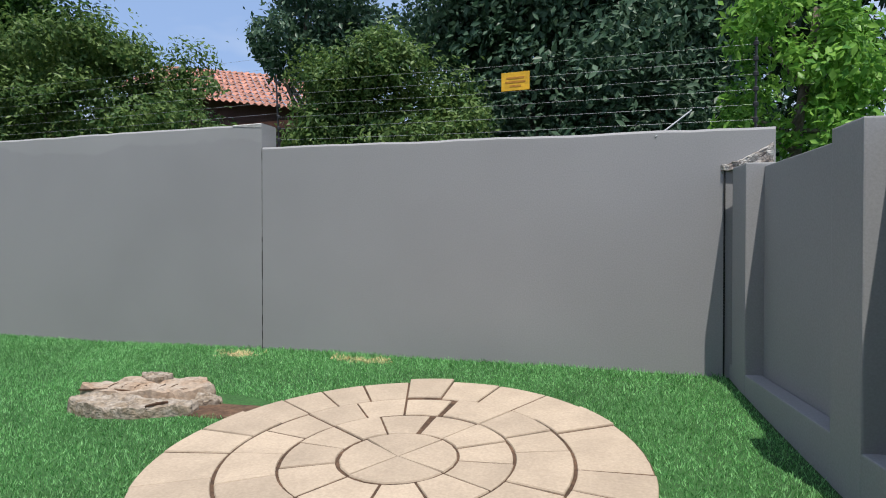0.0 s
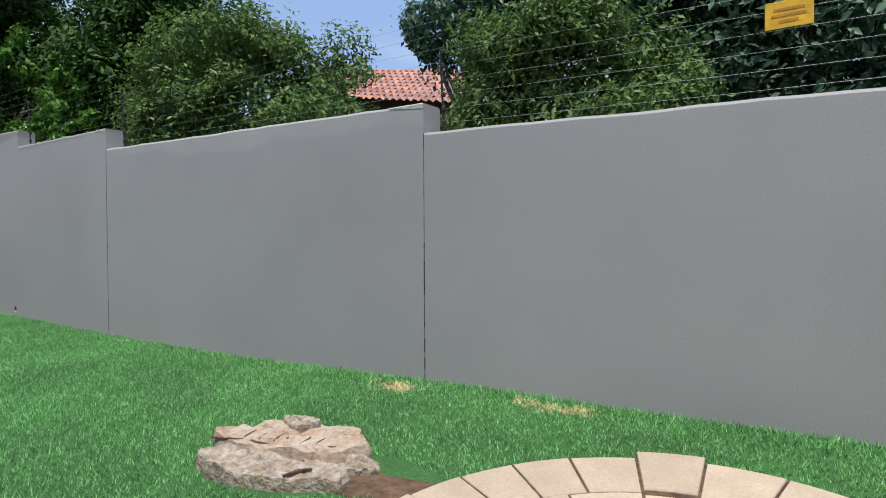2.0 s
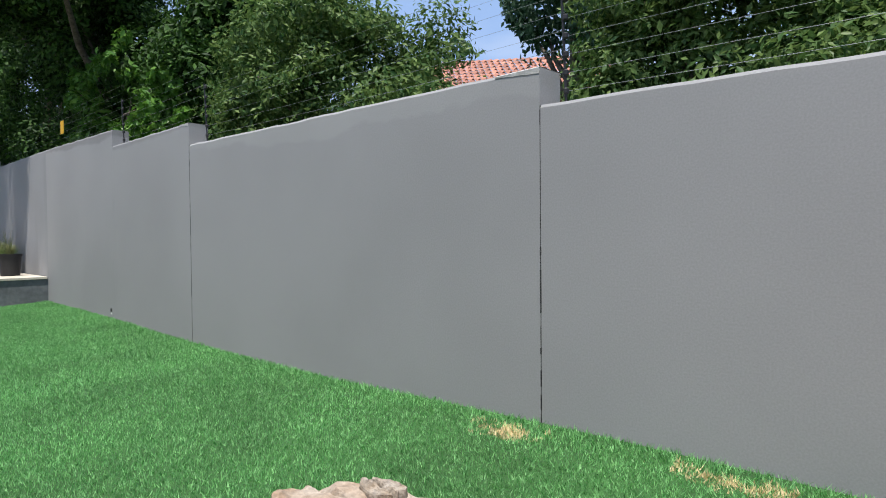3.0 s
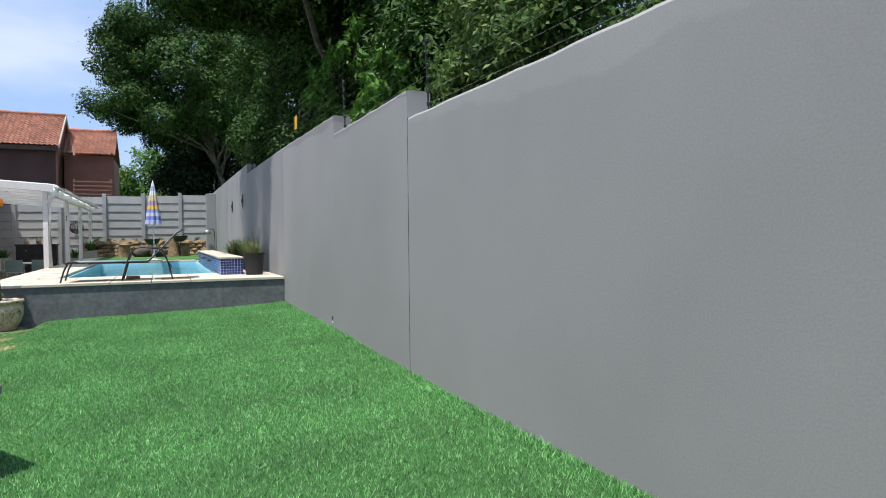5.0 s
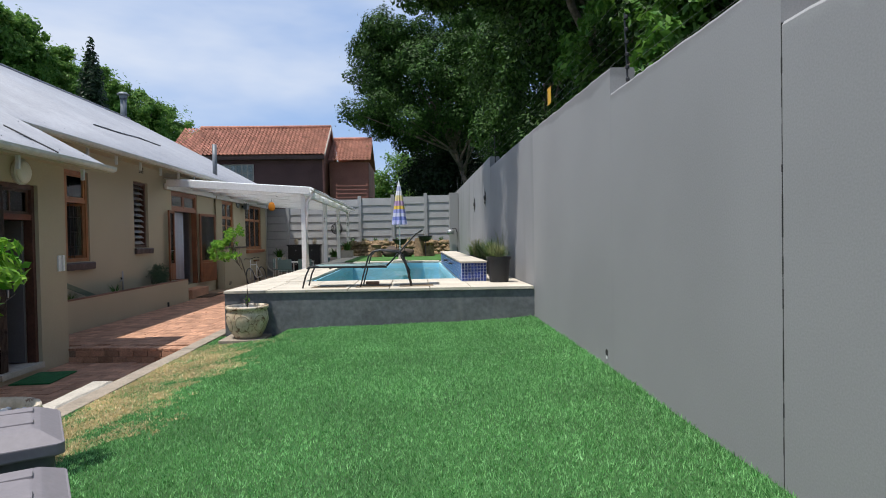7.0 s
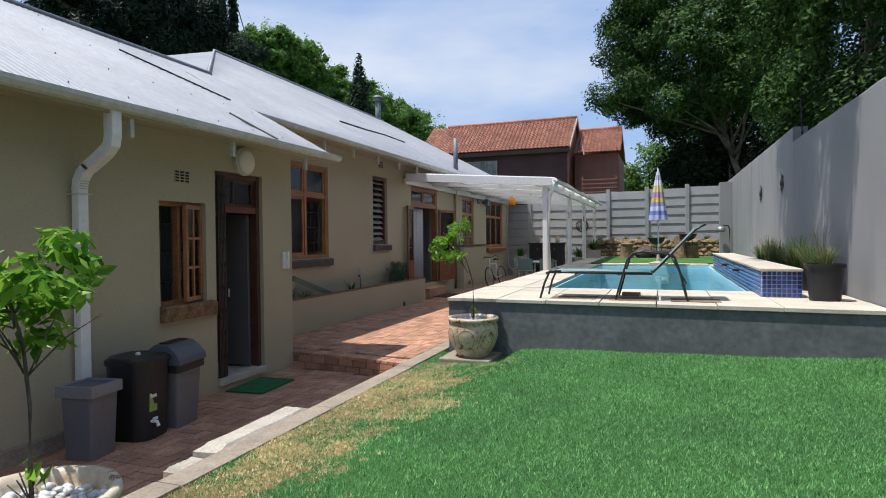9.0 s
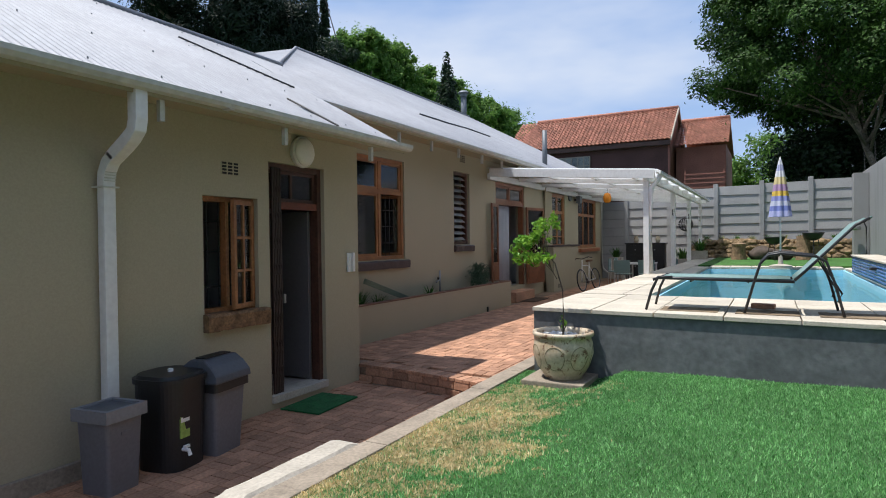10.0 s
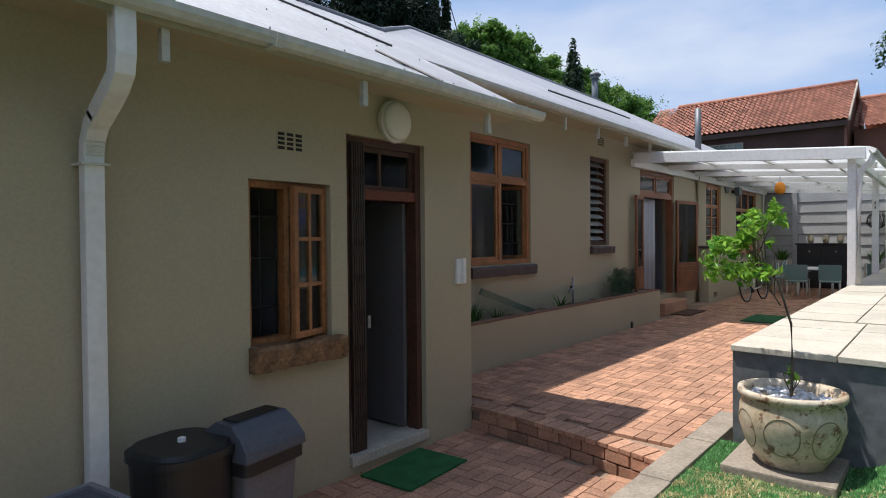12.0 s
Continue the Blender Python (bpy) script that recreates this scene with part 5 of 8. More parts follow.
def back_door():
    d = thing("door_1", (-14.07, FY, -0.435), "dark timber back door frame with folded security gate, standing open", "door", kind="structure")
    a, b, h = -0.45, 0.45, 2.535
    frame_of(d, a, b, 0.0, h, -0.05, -0.17, 0.065, M_WOODDARK, bottom=False)
    bm = bmesh.new()
    box(bm, a + 0.065, b - 0.065, -0.165, -0.06, 2.04, 2.12)
    part("transom", bm, mat("red brown transom wood", (0.2, 0.06, 0.035), 0.45, vary=0.25), d, "red brown timber transom", bevel=0.004)
    glazed(d, a + 0.065, b - 0.065, -0.09, 2.12, h - 0.065, 2, 1, M_WOODDARK, 0.04, name="fanlight")
    bm = bmesh.new()
    box(bm, -0.45, 0.45, -0.24, 0.035, -0.06, 0.02)
    part("threshold", bm, M_CONC, d, "pale tiled threshold", bevel=0.006)
    leaf = part("door_leaf", (lambda q: (box(q, 0, 0.04, -0.8, 0, 0.03, 2.03), q)[1])(bmesh.new()), M_DOORGREY, d, "grey painted door leaf swung inwards", bevel=0.004)
    leaf.location = (a + 0.07, -0.17, 0)
    bm = bmesh.new()
    tube(bm, [(0.045, -0.72, 1.0), (0.09, -0.72, 1.0), (0.09, -0.62, 1.0)], 0.01, 8)
    part("door_handle", bm, M_WIRE, leaf, smooth=True)
    g = part("security_gate", (lambda q: ([box(q, b - 0.085 - k * 0.024, b - 0.07 - k * 0.024, -0.045, -0.02, 0.025, h - 0.05) for k in range(6)], q)[1])(bmesh.new()), M_GATE, d, "dark brown folding steel security gate pushed aside")
    bm = bmesh.new()
    for z in np.arange(0.2, 2.4, 0.28):
        for k in range(5):
            tube(bm, [(b - 0.078 - k * 0.024, -0.015, z), (b - 0.102 - k * 0.024, -0.015, z + 0.12)], 0.005, 5)
    part("gate_lattice", bm, M_GATE, g)
    bm = bmesh.new()
    box(bm, b - 0.245, b - 0.215, -0.02, -0.005, 1.0, 1.1)
    part("gate_lock", bm, M_WIRE, g, "small bright steel gate lock", bevel=0.004)


back_door()


def window_two():
    w = thing("window_2", (-17.7, MY, 0.9), "varnished timber casement window with top lights", "window", kind="structure")
    a, b, h = -0.77, 0.77, 1.82
    frame_of(w, a, b, 0, h, -0.03, -0.14, 0.07)
    bm = bmesh.new()
    box(bm, -0.035, 0.035, -0.13, -0.035, 0.07, h - 0.07)
    part("mullion", bm, M_WOOD, w)
    bm = bmesh.new()
    for q in ((a + 0.07, -0.035), (0.035, b - 0.07)):
        box(bm, q[0], q[1], -0.13, -0.034, 1.18, 1.25)
    part("transom", bm, M_WOOD, w)
    for q in ((a + 0.07, -0.035), (0.035, b - 0.07)):
        glazed(w, q[0], q[1], -0.05, 1.25, h - 0.07, 1, 1, frame_w=0.045, name="top_light")
    glazed(w, 0.035, b - 0.07, -0.05, 0.07, 1.18, 1, 1, frame_w=0.05)
    glazed(w, 0.0, 0.66, 0.0, 0.07, 1.18, 1, 1, frame_w=0.05, name="open_sash", at=Matrix.Translation((a + 0.07, -0.05, 0)) @ Matrix.Rotation(radians(-66), 4, "Z"))
    bm = bmesh.new()
    for x in np.linspace(a + 0.1, b - 0.1, 11):
        tube(bm, [(x, -0.19, 0.03), (x, -0.19, h - 0.03)], 0.007, 5)
    for z in (0.3, 0.6, 0.9, 1.2, 1.5):
        tube(bm, [(a + 0.05, -0.19, z), (b - 0.05, -0.19, z)], 0.007, 5)
    part("burglar_bars", bm, M_BLACKMETAL, w)
    sill(w, a, b, 0.0, -0.002, 0.16, 0.07, M_SILL, "dark plum window sill")


window_two()


def louvre_window():
    w = thing("window_3", (-20.86, MY, 1.14), "narrow dark timber window with glass louvres", "window", kind="structure")
    a, b, h = -0.39, 0.39, 1.61
    frame_of(w, a, b, 0, h, -0.06, -0.18, 0.07, M_WOODDARK)
    for k in range(11):
        bm = bmesh.new()
        box(bm, a + 0.07, b - 0.07, -0.055, 0.055, -0.003, 0.003)
        s = part("louvre", bm, mat("frosted louvre glass", (0.4, 0.4, 0.39), 0.25, vary=0.05, bump=0) if k == 0 else bpy.data.materials["frosted louvre glass"], w)
        s.matrix_basis = Matrix.Translation((0, -0.12, 0.13 + k * 0.135)) @ Matrix.Rotation(radians(-42), 4, "X")
    sill(w, a, b, 0.0, -0.002, 0.15, 0.07, M_SILL, "dark plum window sill", 0.12)


louvre_window()


def french_door():
    d = thing("door_2", (-23.72, MY, -0.02), "open timber french doors with fanlight and curtain", "door", kind="structure")
    a, b, h = -0.995, 0.995, 2.72
    frame_of(d, a, b, 0, h, -0.02, -0.16, 0.08, M_WOODMID, bottom=False)
    bm = bmesh.new()
    box(bm, a + 0.08, b - 0.08, -0.15, -0.025, 2.16, 2.26)
    part("transom", bm, M_WOODMID, d)
    for q in ((a + 0.08, -0.02), (0.02, b - 0.08)):
        glazed(d, q[0], q[1], -0.05, 2.26, h - 0.08, 1, 1, frame_w=0.05, wood=M_WOODMID, name="fanlight")
    for x, rot, wd in ((b - 0.06, 9, 0.6), (a + 0.06, 171, 1.0)):
        leaf = glazed(d, 0.0, wd, 0.0, 0.62, 2.15, 1, 1, frame_w=0.08, depth=0.045, wood=M_WOODMID, name="door_leaf", at=Matrix.Translation((x, 0.06, 0)) @ Matrix.Rotation(radians(rot), 4, "Z"))
        bm = bmesh.new()
        box(bm, 0.0, wd, -0.045, 0, 0.02, 0.615)
        box(bm, 0.1, wd - 0.1, -0.055, 0.01, 0.14, 0.5)
        part("lower_panel", bm, M_WOODMID, leaf, bevel=0.006)
        bm = bmesh.new()
        tube(bm, [(wd - 0.04, -0.05, 1.05), (wd - 0.04, 0.05, 1.05), (wd - 0.13, 0.05, 1.05)], 0.01, 6)
        part("door_handle", bm, M_WIRE, leaf)
    # gathered curtain in the opening
    bm = bmesh.new()
    n = 60
    prev = None
    for i in range(n + 1):
        k = i / n
        x = 0.5 - 0.75 * k
        y = -0.2 + 0.05 * math.sin(k * 60)
        cur = [bm.verts.new((x, y, 0.05)), bm.verts.new((x, y, 2.14))]
        if prev:
            bm.faces.new((prev[0], cur[0], cur[1], prev[1]))
        prev = cur
    cu = solid("curtain", bm, M_CURTAIN, "striped blue and white gathered curtain in the doorway", "curtain", smooth=True)
    cu.location = (-23.72, MY, -0.02)
    sol = cu.modifiers.new("thickness", "SOLIDIFY")
    sol.thickness = 0.004
    bm = bmesh.new()
    tube(bm, [(-24.6, MY - 0.2, 2.15), (-22.85, MY - 0.2, 2.15)], 0.015, 8)
    solid("curtain_rail", bm, M_WOODDARK, "dark curtain rail above the doorway", "curtain rail")
    bm = bmesh.new()
    box(bm, -24.4, -23.05, -2.59, -2.2, -0.37, -0.11)
    solid("door_step", bm, M_BRICKPAVE, "red clay brick step under the french doors", "step", "structure", 0.015)
    bm = bmesh.new()
    box(bm, -24.3, -23.2, -2.15, -1.75, -0.345, -0.325)
    solid("doormat", bm, M_EARTH, "brown coir doormat on the terrace", "doormat", bevel=0.004)


french_door()


def far_window(name, w, cols, label, sill_mat, sill_label, rows):
    x0, x1, z0, z1 = w
    t = thing(name, ((x0 + x1) / 2, MY, z0), label, "window", kind="structure")
    a, h = (x1 - x0) / 2, z1 - z0
    frame_of(t, -a, a, 0, h, -0.03, -0.14, 0.07)
    for i in range(cols):
        q0 = -a + 0.07 + (2 * a - 0.14) * i / cols
        q1 = -a + 0.07 + (2 * a - 0.14) * (i + 1) / cols
        glazed(t, q0, q1, -0.05, 0.07, h * 0.66, 1, rows, frame_w=0.05)
        glazed(t, q0, q1, -0.05, h * 0.66, h - 0.07, 1, 1, frame_w=0.05, name="top_light")
    sill(t, -a, a, 0.0, -0.002, 0.14, 0.12, sill_mat, sill_label, 0.15)


far_window("window_4", W4, 2, "timber window with small panes by the terrace", M_SILL, "dark tiled sill", 4)
far_window("window_5", W5, 3, "wide varnished timber window by the pergola", mat("terracotta sill tile", (0.42, 0.16, 0.07), 0.6), "terracotta tile sill", 1)

# ---------------------------------------------------------------- fittings on the house wall


def downpipe():
    d = thing("downpipe", (-11.79, FY, -0.1), "white square downpipe from the gutter down the wall", "downpipe")
    w = 0.05

    def run(pts):
        bm = bmesh.new()
        rings = []
        for x, y, z, s in pts:
            rings.append([bm.verts.new((x + u * w, y + v * w * s[0], z + v * w * s[1])) for u, v in ((-1, -1), (1, -1), (1, 1), (-1, 1))])
        for a, b in zip(rings, rings[1:]):
            for k in range(4):
                bm.faces.new((a[k], a[(k + 1) % 4], b[(k + 1) % 4], b[k]))
        bm.faces.new(rings[0])
        bm.faces.new(rings[-1][::-1])
        return bm

    y0, y1 = 0.08, 0.49
    part("pipe", run([(0, y0, -0.45, (0.9, 0)), (0, y0, 1.84, (0.9, 0)), (0, y0 + 0.01, 1.9, (0.95, -0.2)), (0, y0 + 0.06, 1.98, (0.85, -0.5)), (0, y0 + 0.14, 2.035, (0.75, -0.66))]), M_WHITE, d, bevel=0.01)
    part("elbow", run([(0, y0 + 0.1, 2.01, (0.8, -0.7)), (0, y0 + 0.24, 2.09, (0.85, -0.72)), (0, y1 - 0.09, 2.14, (0.95, -0.62)), (0, y1 - 0.02, 2.2, (1.05, -0.3)), (0, y1, 2.28, (1.08, 0)), (0, y1, 2.5, (1.08, 0))]), M_WHITE, d, bevel=0.01)
    for k in range(5):
        bm = bmesh.new()
        box(bm, -0.045, 0.045, y0 + 0.046, y0 + 0.056, 1.83 + k * 0.022, 1.838 + k * 0.022)
        rib = part("elbow_rib", bm, M_GUTTER, d)
        rib.location.y = 0.012 * k * 0.4
    for z in (1.78,):
        bm = bmesh.new()
        box(bm, -0.07, 0.07, 0.0, y0 + 0.066, z, z + 0.012)
        part("bracket", bm, M_GUTTER, d)


downpipe()


def bulkhead_lamp():
    d = thing("wall_lamp", (-14.12, FY, 2.25), "round white bulkhead lamp on the wall, unlit", "wall lamp")
    turn = Matrix.Rotation(radians(-90), 4, "X")
    bm = bmesh.new()
    lathe(bm, [(0.165, 0.0), (0.175, 0.015), (0.175, 0.05), (0.16, 0.06)], 40)
    bmesh.ops.transform(bm, matrix=turn, verts=list(bm.verts))
    part("base_ring", bm, M_GUTTER, d, smooth=False)
    bm = bmesh.new()
    lathe(bm, [(0.155, 0.055), (0.15, 0.08), (0.12, 0.1), (0.06, 0.112), (0.005, 0.115)], 40)
    bmesh.ops.transform(bm, matrix=turn, verts=list(bm.verts))
    part("diffuser", bm, mat("opal lamp glass", (0.75, 0.73, 0.66), 0.3, vary=0.05, bump=0), d, smooth=True)


bulkhead_lamp()


def airbrick(x, z, y, w=0.22, h=0.13):
    d = thing("air_vent", (x, y, z), "small perforated clay air vent in the wall", "air vent")
    bm = bmesh.new()
    box(bm, -w / 2, w / 2, -0.02, 0.006, -h / 2, h / 2)
    part("plate", bm, M_BEIGE, d, bevel=0.003)
    for i in range(3):
        for j in range(4):
            bm = bmesh.new()
            cx, cz = -w / 2 + w * (i + 0.5) / 3, -h / 2 + h * (j + 0.5) / 4
            box(bm, cx - w * 0.12, cx + w * 0.12, 0.0, 0.009, cz - h * 0.08, cz + h * 0.08)
            part("slot", bm, M_DARK, d)


airbrick(-13.1, 1.97, FY)
airbrick(-21.6, 0.55, MY, 0.3, 0.2)
airbrick(-20.9, 3.05, MY, 0.25, 0.16)


def intercom():
    d = thing("intercom", (-14.99, FY, 0.97), "white plastic intercom handset on the wall", "intercom")
    for name, a in (("body", (-0.06, 0.055, 0, 0.03, -0.12, 0.12)), ("handset", (-0.05, -0.005, 0.03, 0.06, -0.115, 0.125))):
        bm = bmesh.new()
        box(bm, *a)
        part(name, bm, M_WHITE, d, bevel=0.01)


intercom()


def eave_brackets():
    for k, x in enumerate((-14.85, -13.39, -12.01, -10.6)):
        bm = bmesh.new()
        box(bm, x - 0.022, x + 0.022, -0.8, -0.755, 2.2, 2.37)
        solid("gutter_bracket", bm, M_GUTTER, "white painted bracket hanging under the gutter", "bracket", bevel=0.004, group="brackets under the wing gutter")
    for x in np.arange(-25.45, -16.4, 1.12):
        bm = bmesh.new()
        box(bm, x - 0.022, x + 0.022, -2.17, -2.12, 2.92, 3.11)
        solid("gutter_bracket", bm, M_GUTTER, "white painted bracket hanging under the gutter", "bracket", bevel=0.004, group="brackets under the main gutter")


eave_brackets()
for p in ([(-14.08, -3.22), (-14.55, -2.75), (-15.1, -2.2)], [(-14.1, -1.4), (-14.2, -0.75)]):
    bm = bmesh.new()
    tube(bm, [(x, y, roof_z(y) + 0.025) for x, y in p], 0.012, 6)
    solid("roof_cable", bm, M_BLACKMETAL, "short black cable lying on the metal roof", "cable")
bm = bmesh.new()
tube(bm, [(x, y, roof_z(y) + 0.03) for x, y in ((-21.1, -3.8), (-22.8, -3.95), (-24.6, -4.25), (-26.0, -4.2))], 0.02, 6)
solid("roof_cable", bm, M_BLACKMETAL, "black cable lying on the metal roof", "cable")


def flue(x, y, z0, z1, r, cap, label):
    d = thing("flue_pipe", (x, y, z0), label, "flue pipe")
    bm = bmesh.new()
    tube(bm, [(0, 0, -0.25), (0, 0, z1 - z0)], r, 14)
    part("pipe", bm, M_FLUE, d, smooth=True)
    if cap:
        bm = bmesh.new()
        lathe(bm, [(r * 1.9, 0.0), (r * 2.0, 0.03), (r * 1.2, 0.12), (0.01, 0.16)], 16, (0, 0, z1 - z0 + 0.04))
        part("cowl", bm, M_FLUE, d)
        bm = bmesh.new()
        tube(bm, [(0, 0, z1 - z0 - 0.1), (0, 0, z1 - z0 + 0.08)], r * 1.3, 14)
        part("collar", bm, M_FLUE, d)


flue(-26.5, -2.6, 3.5, 4.55, 0.075, False, "grey metal flue rising at the roof edge")
flue(-33.0, -8.6, 6.5, 7.75, 0.13, True, "grey metal chimney flue with cowl on the ridge")
bm = bmesh.new()
box(bm, -11.9, -6.0, FY, FY + 0.05, -0.6, -0.425)
solid("baseboard_outside", bm, M_KERB, "dull concrete skirting at the foot of the wall", "skirting", "structure", 0.006)

# ---------------------------------------------------------------- planter along the house


def planter():
    p = thing("planter_box", (-19.4, -2.33, -0.35), "long olive beige masonry planter against the house wall", "planter")
    bm = bmesh.new()
    box(bm, -2.98, 4.2, 0.15, 0.27, -0.05, 0.58)
    box(bm, -2.98, -2.86, -0.26, 0.149, -0.05, 0.58)
    part("wall", bm, M_BEIGE, p, bevel=0.012)
    bm = bmesh.new()
    box(bm, -2.98, 4.2, 0.145, 0.275, 0.58, 0.6)
    box(bm, -2.98, -2.855, -0.26, 0.144, 0.58, 0.6)
    part("edge", bm, mat("weathered red planter edge", (0.28, 0.15, 0.1), 0.85, vary=0.35), p, bevel=0.005)
    n = 60
    g = np.meshgrid(np.linspace(-2.85, 4.2, n), np.linspace(-0.262, 0.148, 7), indexing="ij")
    z = 0.5 + 0.03 * np.sin(g[0] * 7) * np.cos(g[1] * 11)
    idx = np.arange(n * 7).reshape(n, 7)
    f = np.stack((idx[:-1, :-1], idx[1:, :-1], idx[1:, 1:], idx[:-1, 1:]), -1).reshape(-1, 4)
    ob = new("soil", mesh_np("soil", np.stack((g[0], g[1], z), -1).reshape(-1, 3), f, M_EARTH, True))
    ob.parent = p
    bm = bmesh.new()
    box(bm, 0, 0.05, 0, 0.03, -0.02, 0.11)
    s = part("drain_spout", bm, M_BLACKPLASTIC, p)
    s.location = (-1.6, 0.27, 0.0)


planter()


def blades(name, x, y, z, n, h, spread, w, material, label, category, seed, droop=0.5):
    """A tuft of arching strap leaves."""
    rng = np.random.default_rng(seed)
    v, f = [], []
    for _ in range(n):
        a = rng.uniform(0, 6.283)
        d = np.array([math.cos(a), math.sin(a), 0])
        s = np.array([-d[1], d[0], 0])
        hh, out = h * rng.uniform(0.55, 1.1), spread * rng.uniform(0.2, 1.0)
        r0 = d * rng.uniform(0, 0.25) * spread
        b = len(v)
        for k in range(4):
            t = k / 3
            p = r0 + d * out * t ** 1.6 + np.array([0, 0, hh * (t - droop * 0.35 * t ** 3)])
            ww = w * (1 - t) ** 0.6
            v += [p - s * ww, p + s * ww]
        for k in range(3):
            f.append((b + 2 * k, b + 2 * k + 1, b + 2 * k + 3, b + 2 * k + 2))
    root = thing(name, (x, y, z), label, category)
    ob = new("leaves", mesh_np("leaves", np.array(v), np.array(f), material))
    ob.parent = root
    return root


blades("agave", -18.95, -2.35, 0.13, 26, 0.28, 0.26, 0.018, M_LEAF_MID, "spiky dark green agave in the planter", "agave", 1)
blades("plant_tuft", -16.75, -2.4, 0.1, 120, 0.42, 0.3, 0.006, M_LEAF_MID, "loose green grassy plant in the planter", "plant", 2)
blades("plant_tuft", -17.3, -2.4, 0.1, 90, 0.3, 0.25, 0.006, M_LEAF_FINE, "loose green grassy plant in the planter", "plant", 3)
tree("rosemary_bush", -21.15, -2.35, 0.12, clumps(-21.15, -2.35, 0.42, 0.42, 0.2, 0.3, 24, 71, 0.35), 6000, 0.045, M_LEAF_GREY, "dense grey green rosemary bush in the planter", 71, 0.02, "bush", aspect=5)
bm = bmesh.new()
box(bm, -0.75, 0.75, -0.02, 0.02, -0.045, 0.045)
o = solid("plank", bm, mat("grey green painted plank", (0.2, 0.26, 0.2), 0.8, vary=0.3), "grey green wooden plank leaning in the planter", "plank", bevel=0.004)
o.matrix_world = Matrix.Translation((-17.65, -2.42, 0.36)) @ Matrix.Rotation(radians(-17), 4, "Y") @ Matrix.Rotation(radians(-15), 4, "X")


def garden_tap():
    d = thing("garden_tap", (-19.7, MY, 0.12), "garden tap on a grey standpipe against the wall", "tap")
    bm = bmesh.new()
    tube(bm, [(0, 0.06, 0), (0, 0.06, 0.5)], 0.018, 8)
    part("standpipe", bm, M_WIRE, d, smooth=True)
    bm = bmesh.new()
    tube(bm, [(0, 0.06, 0.3), (0.14, 0.09, 0.3), (0.22, 0.1, 0.27)], 0.015, 8)
    part("spout", bm, M_WIRE, d, smooth=True)
    bm = bmesh.new()
    tube(bm, [(0.08, 0.07, 0.31), (0.08, 0.07, 0.36)], 0.02, 8)
    part("tap_handle", bm, M_BLACKPLASTIC, d)


garden_tap()

# ---------------------------------------------------------------- bins, mat


def taper_box(bm, wx, wy, z0, z1, k0, r=0.05, seg=4):
    """A tapered box with rounded upright corners; k0 is the size at the foot."""
    def ring(k, z):
        pts = []
        for cx, cy, a0 in ((1, 1, 0), (-1, 1, 90), (-1, -1, 180), (1, -1, 270)):
            for s in range(seg + 1):
                a = radians(a0 + 90 * s / seg)
                pts.append(bm.verts.new(((cx * (wx / 2 - r) + r * math.cos(a)) * k, (cy * (wy / 2 - r) + r * math.sin(a)) * k, z)))
        return pts
    a, b = ring(k0, z0), ring(1.0, z1)
    n = len(a)
    for i in range(n):
        bm.faces.new((a[i], a[(i + 1) % n], b[(i + 1) % n], b[i]))
    bm.faces.new(a[::-1])
    bm.faces.new(b)


def open_bin():
    d = thing("waste_bin", Matrix.Translation((-11.56, -0.8, -0.56)) @ Matrix.Rotation(radians(8), 4, "Z"), "light grey square plastic bin by the downpipe", "bin")
    bm = bmesh.new()
    taper_box(bm, 0.31, 0.31, 0.0, 0.56, 0.86, 0.03)
    part("body", bm, M_GREYPLASTIC, d, smooth=False)
    bm = bmesh.new()
    for a in ((-0.175, 0.175, 0.14, 0.175), (-0.175, 0.175, -0.175, -0.14), (-0.175, -0.14, -0.14, 0.14), (0.14, 0.175, -0.14, 0.14)):
        box(bm, a[0], a[1], a[2], a[3], 0.53, 0.62)
    part("rim", bm, mat("pale grey plastic", (0.22, 0.225, 0.25), 0.5, vary=0.1), d, "pale grey plastic rim")
    bm = bmesh.new()
    box(bm, -0.142, 0.142, -0.142, 0.142, 0.585, 0.605)
    part("lid", bm, M_LIDPLASTIC, d, "dark recessed lid", bevel=0.006)
    bm = bmesh.new()
    box(bm, -0.035, 0.035, 0.14, 0.155, 0.42, 0.445)
    part("badge", bm, M_GREYPLASTIC, d, bevel=0.003)


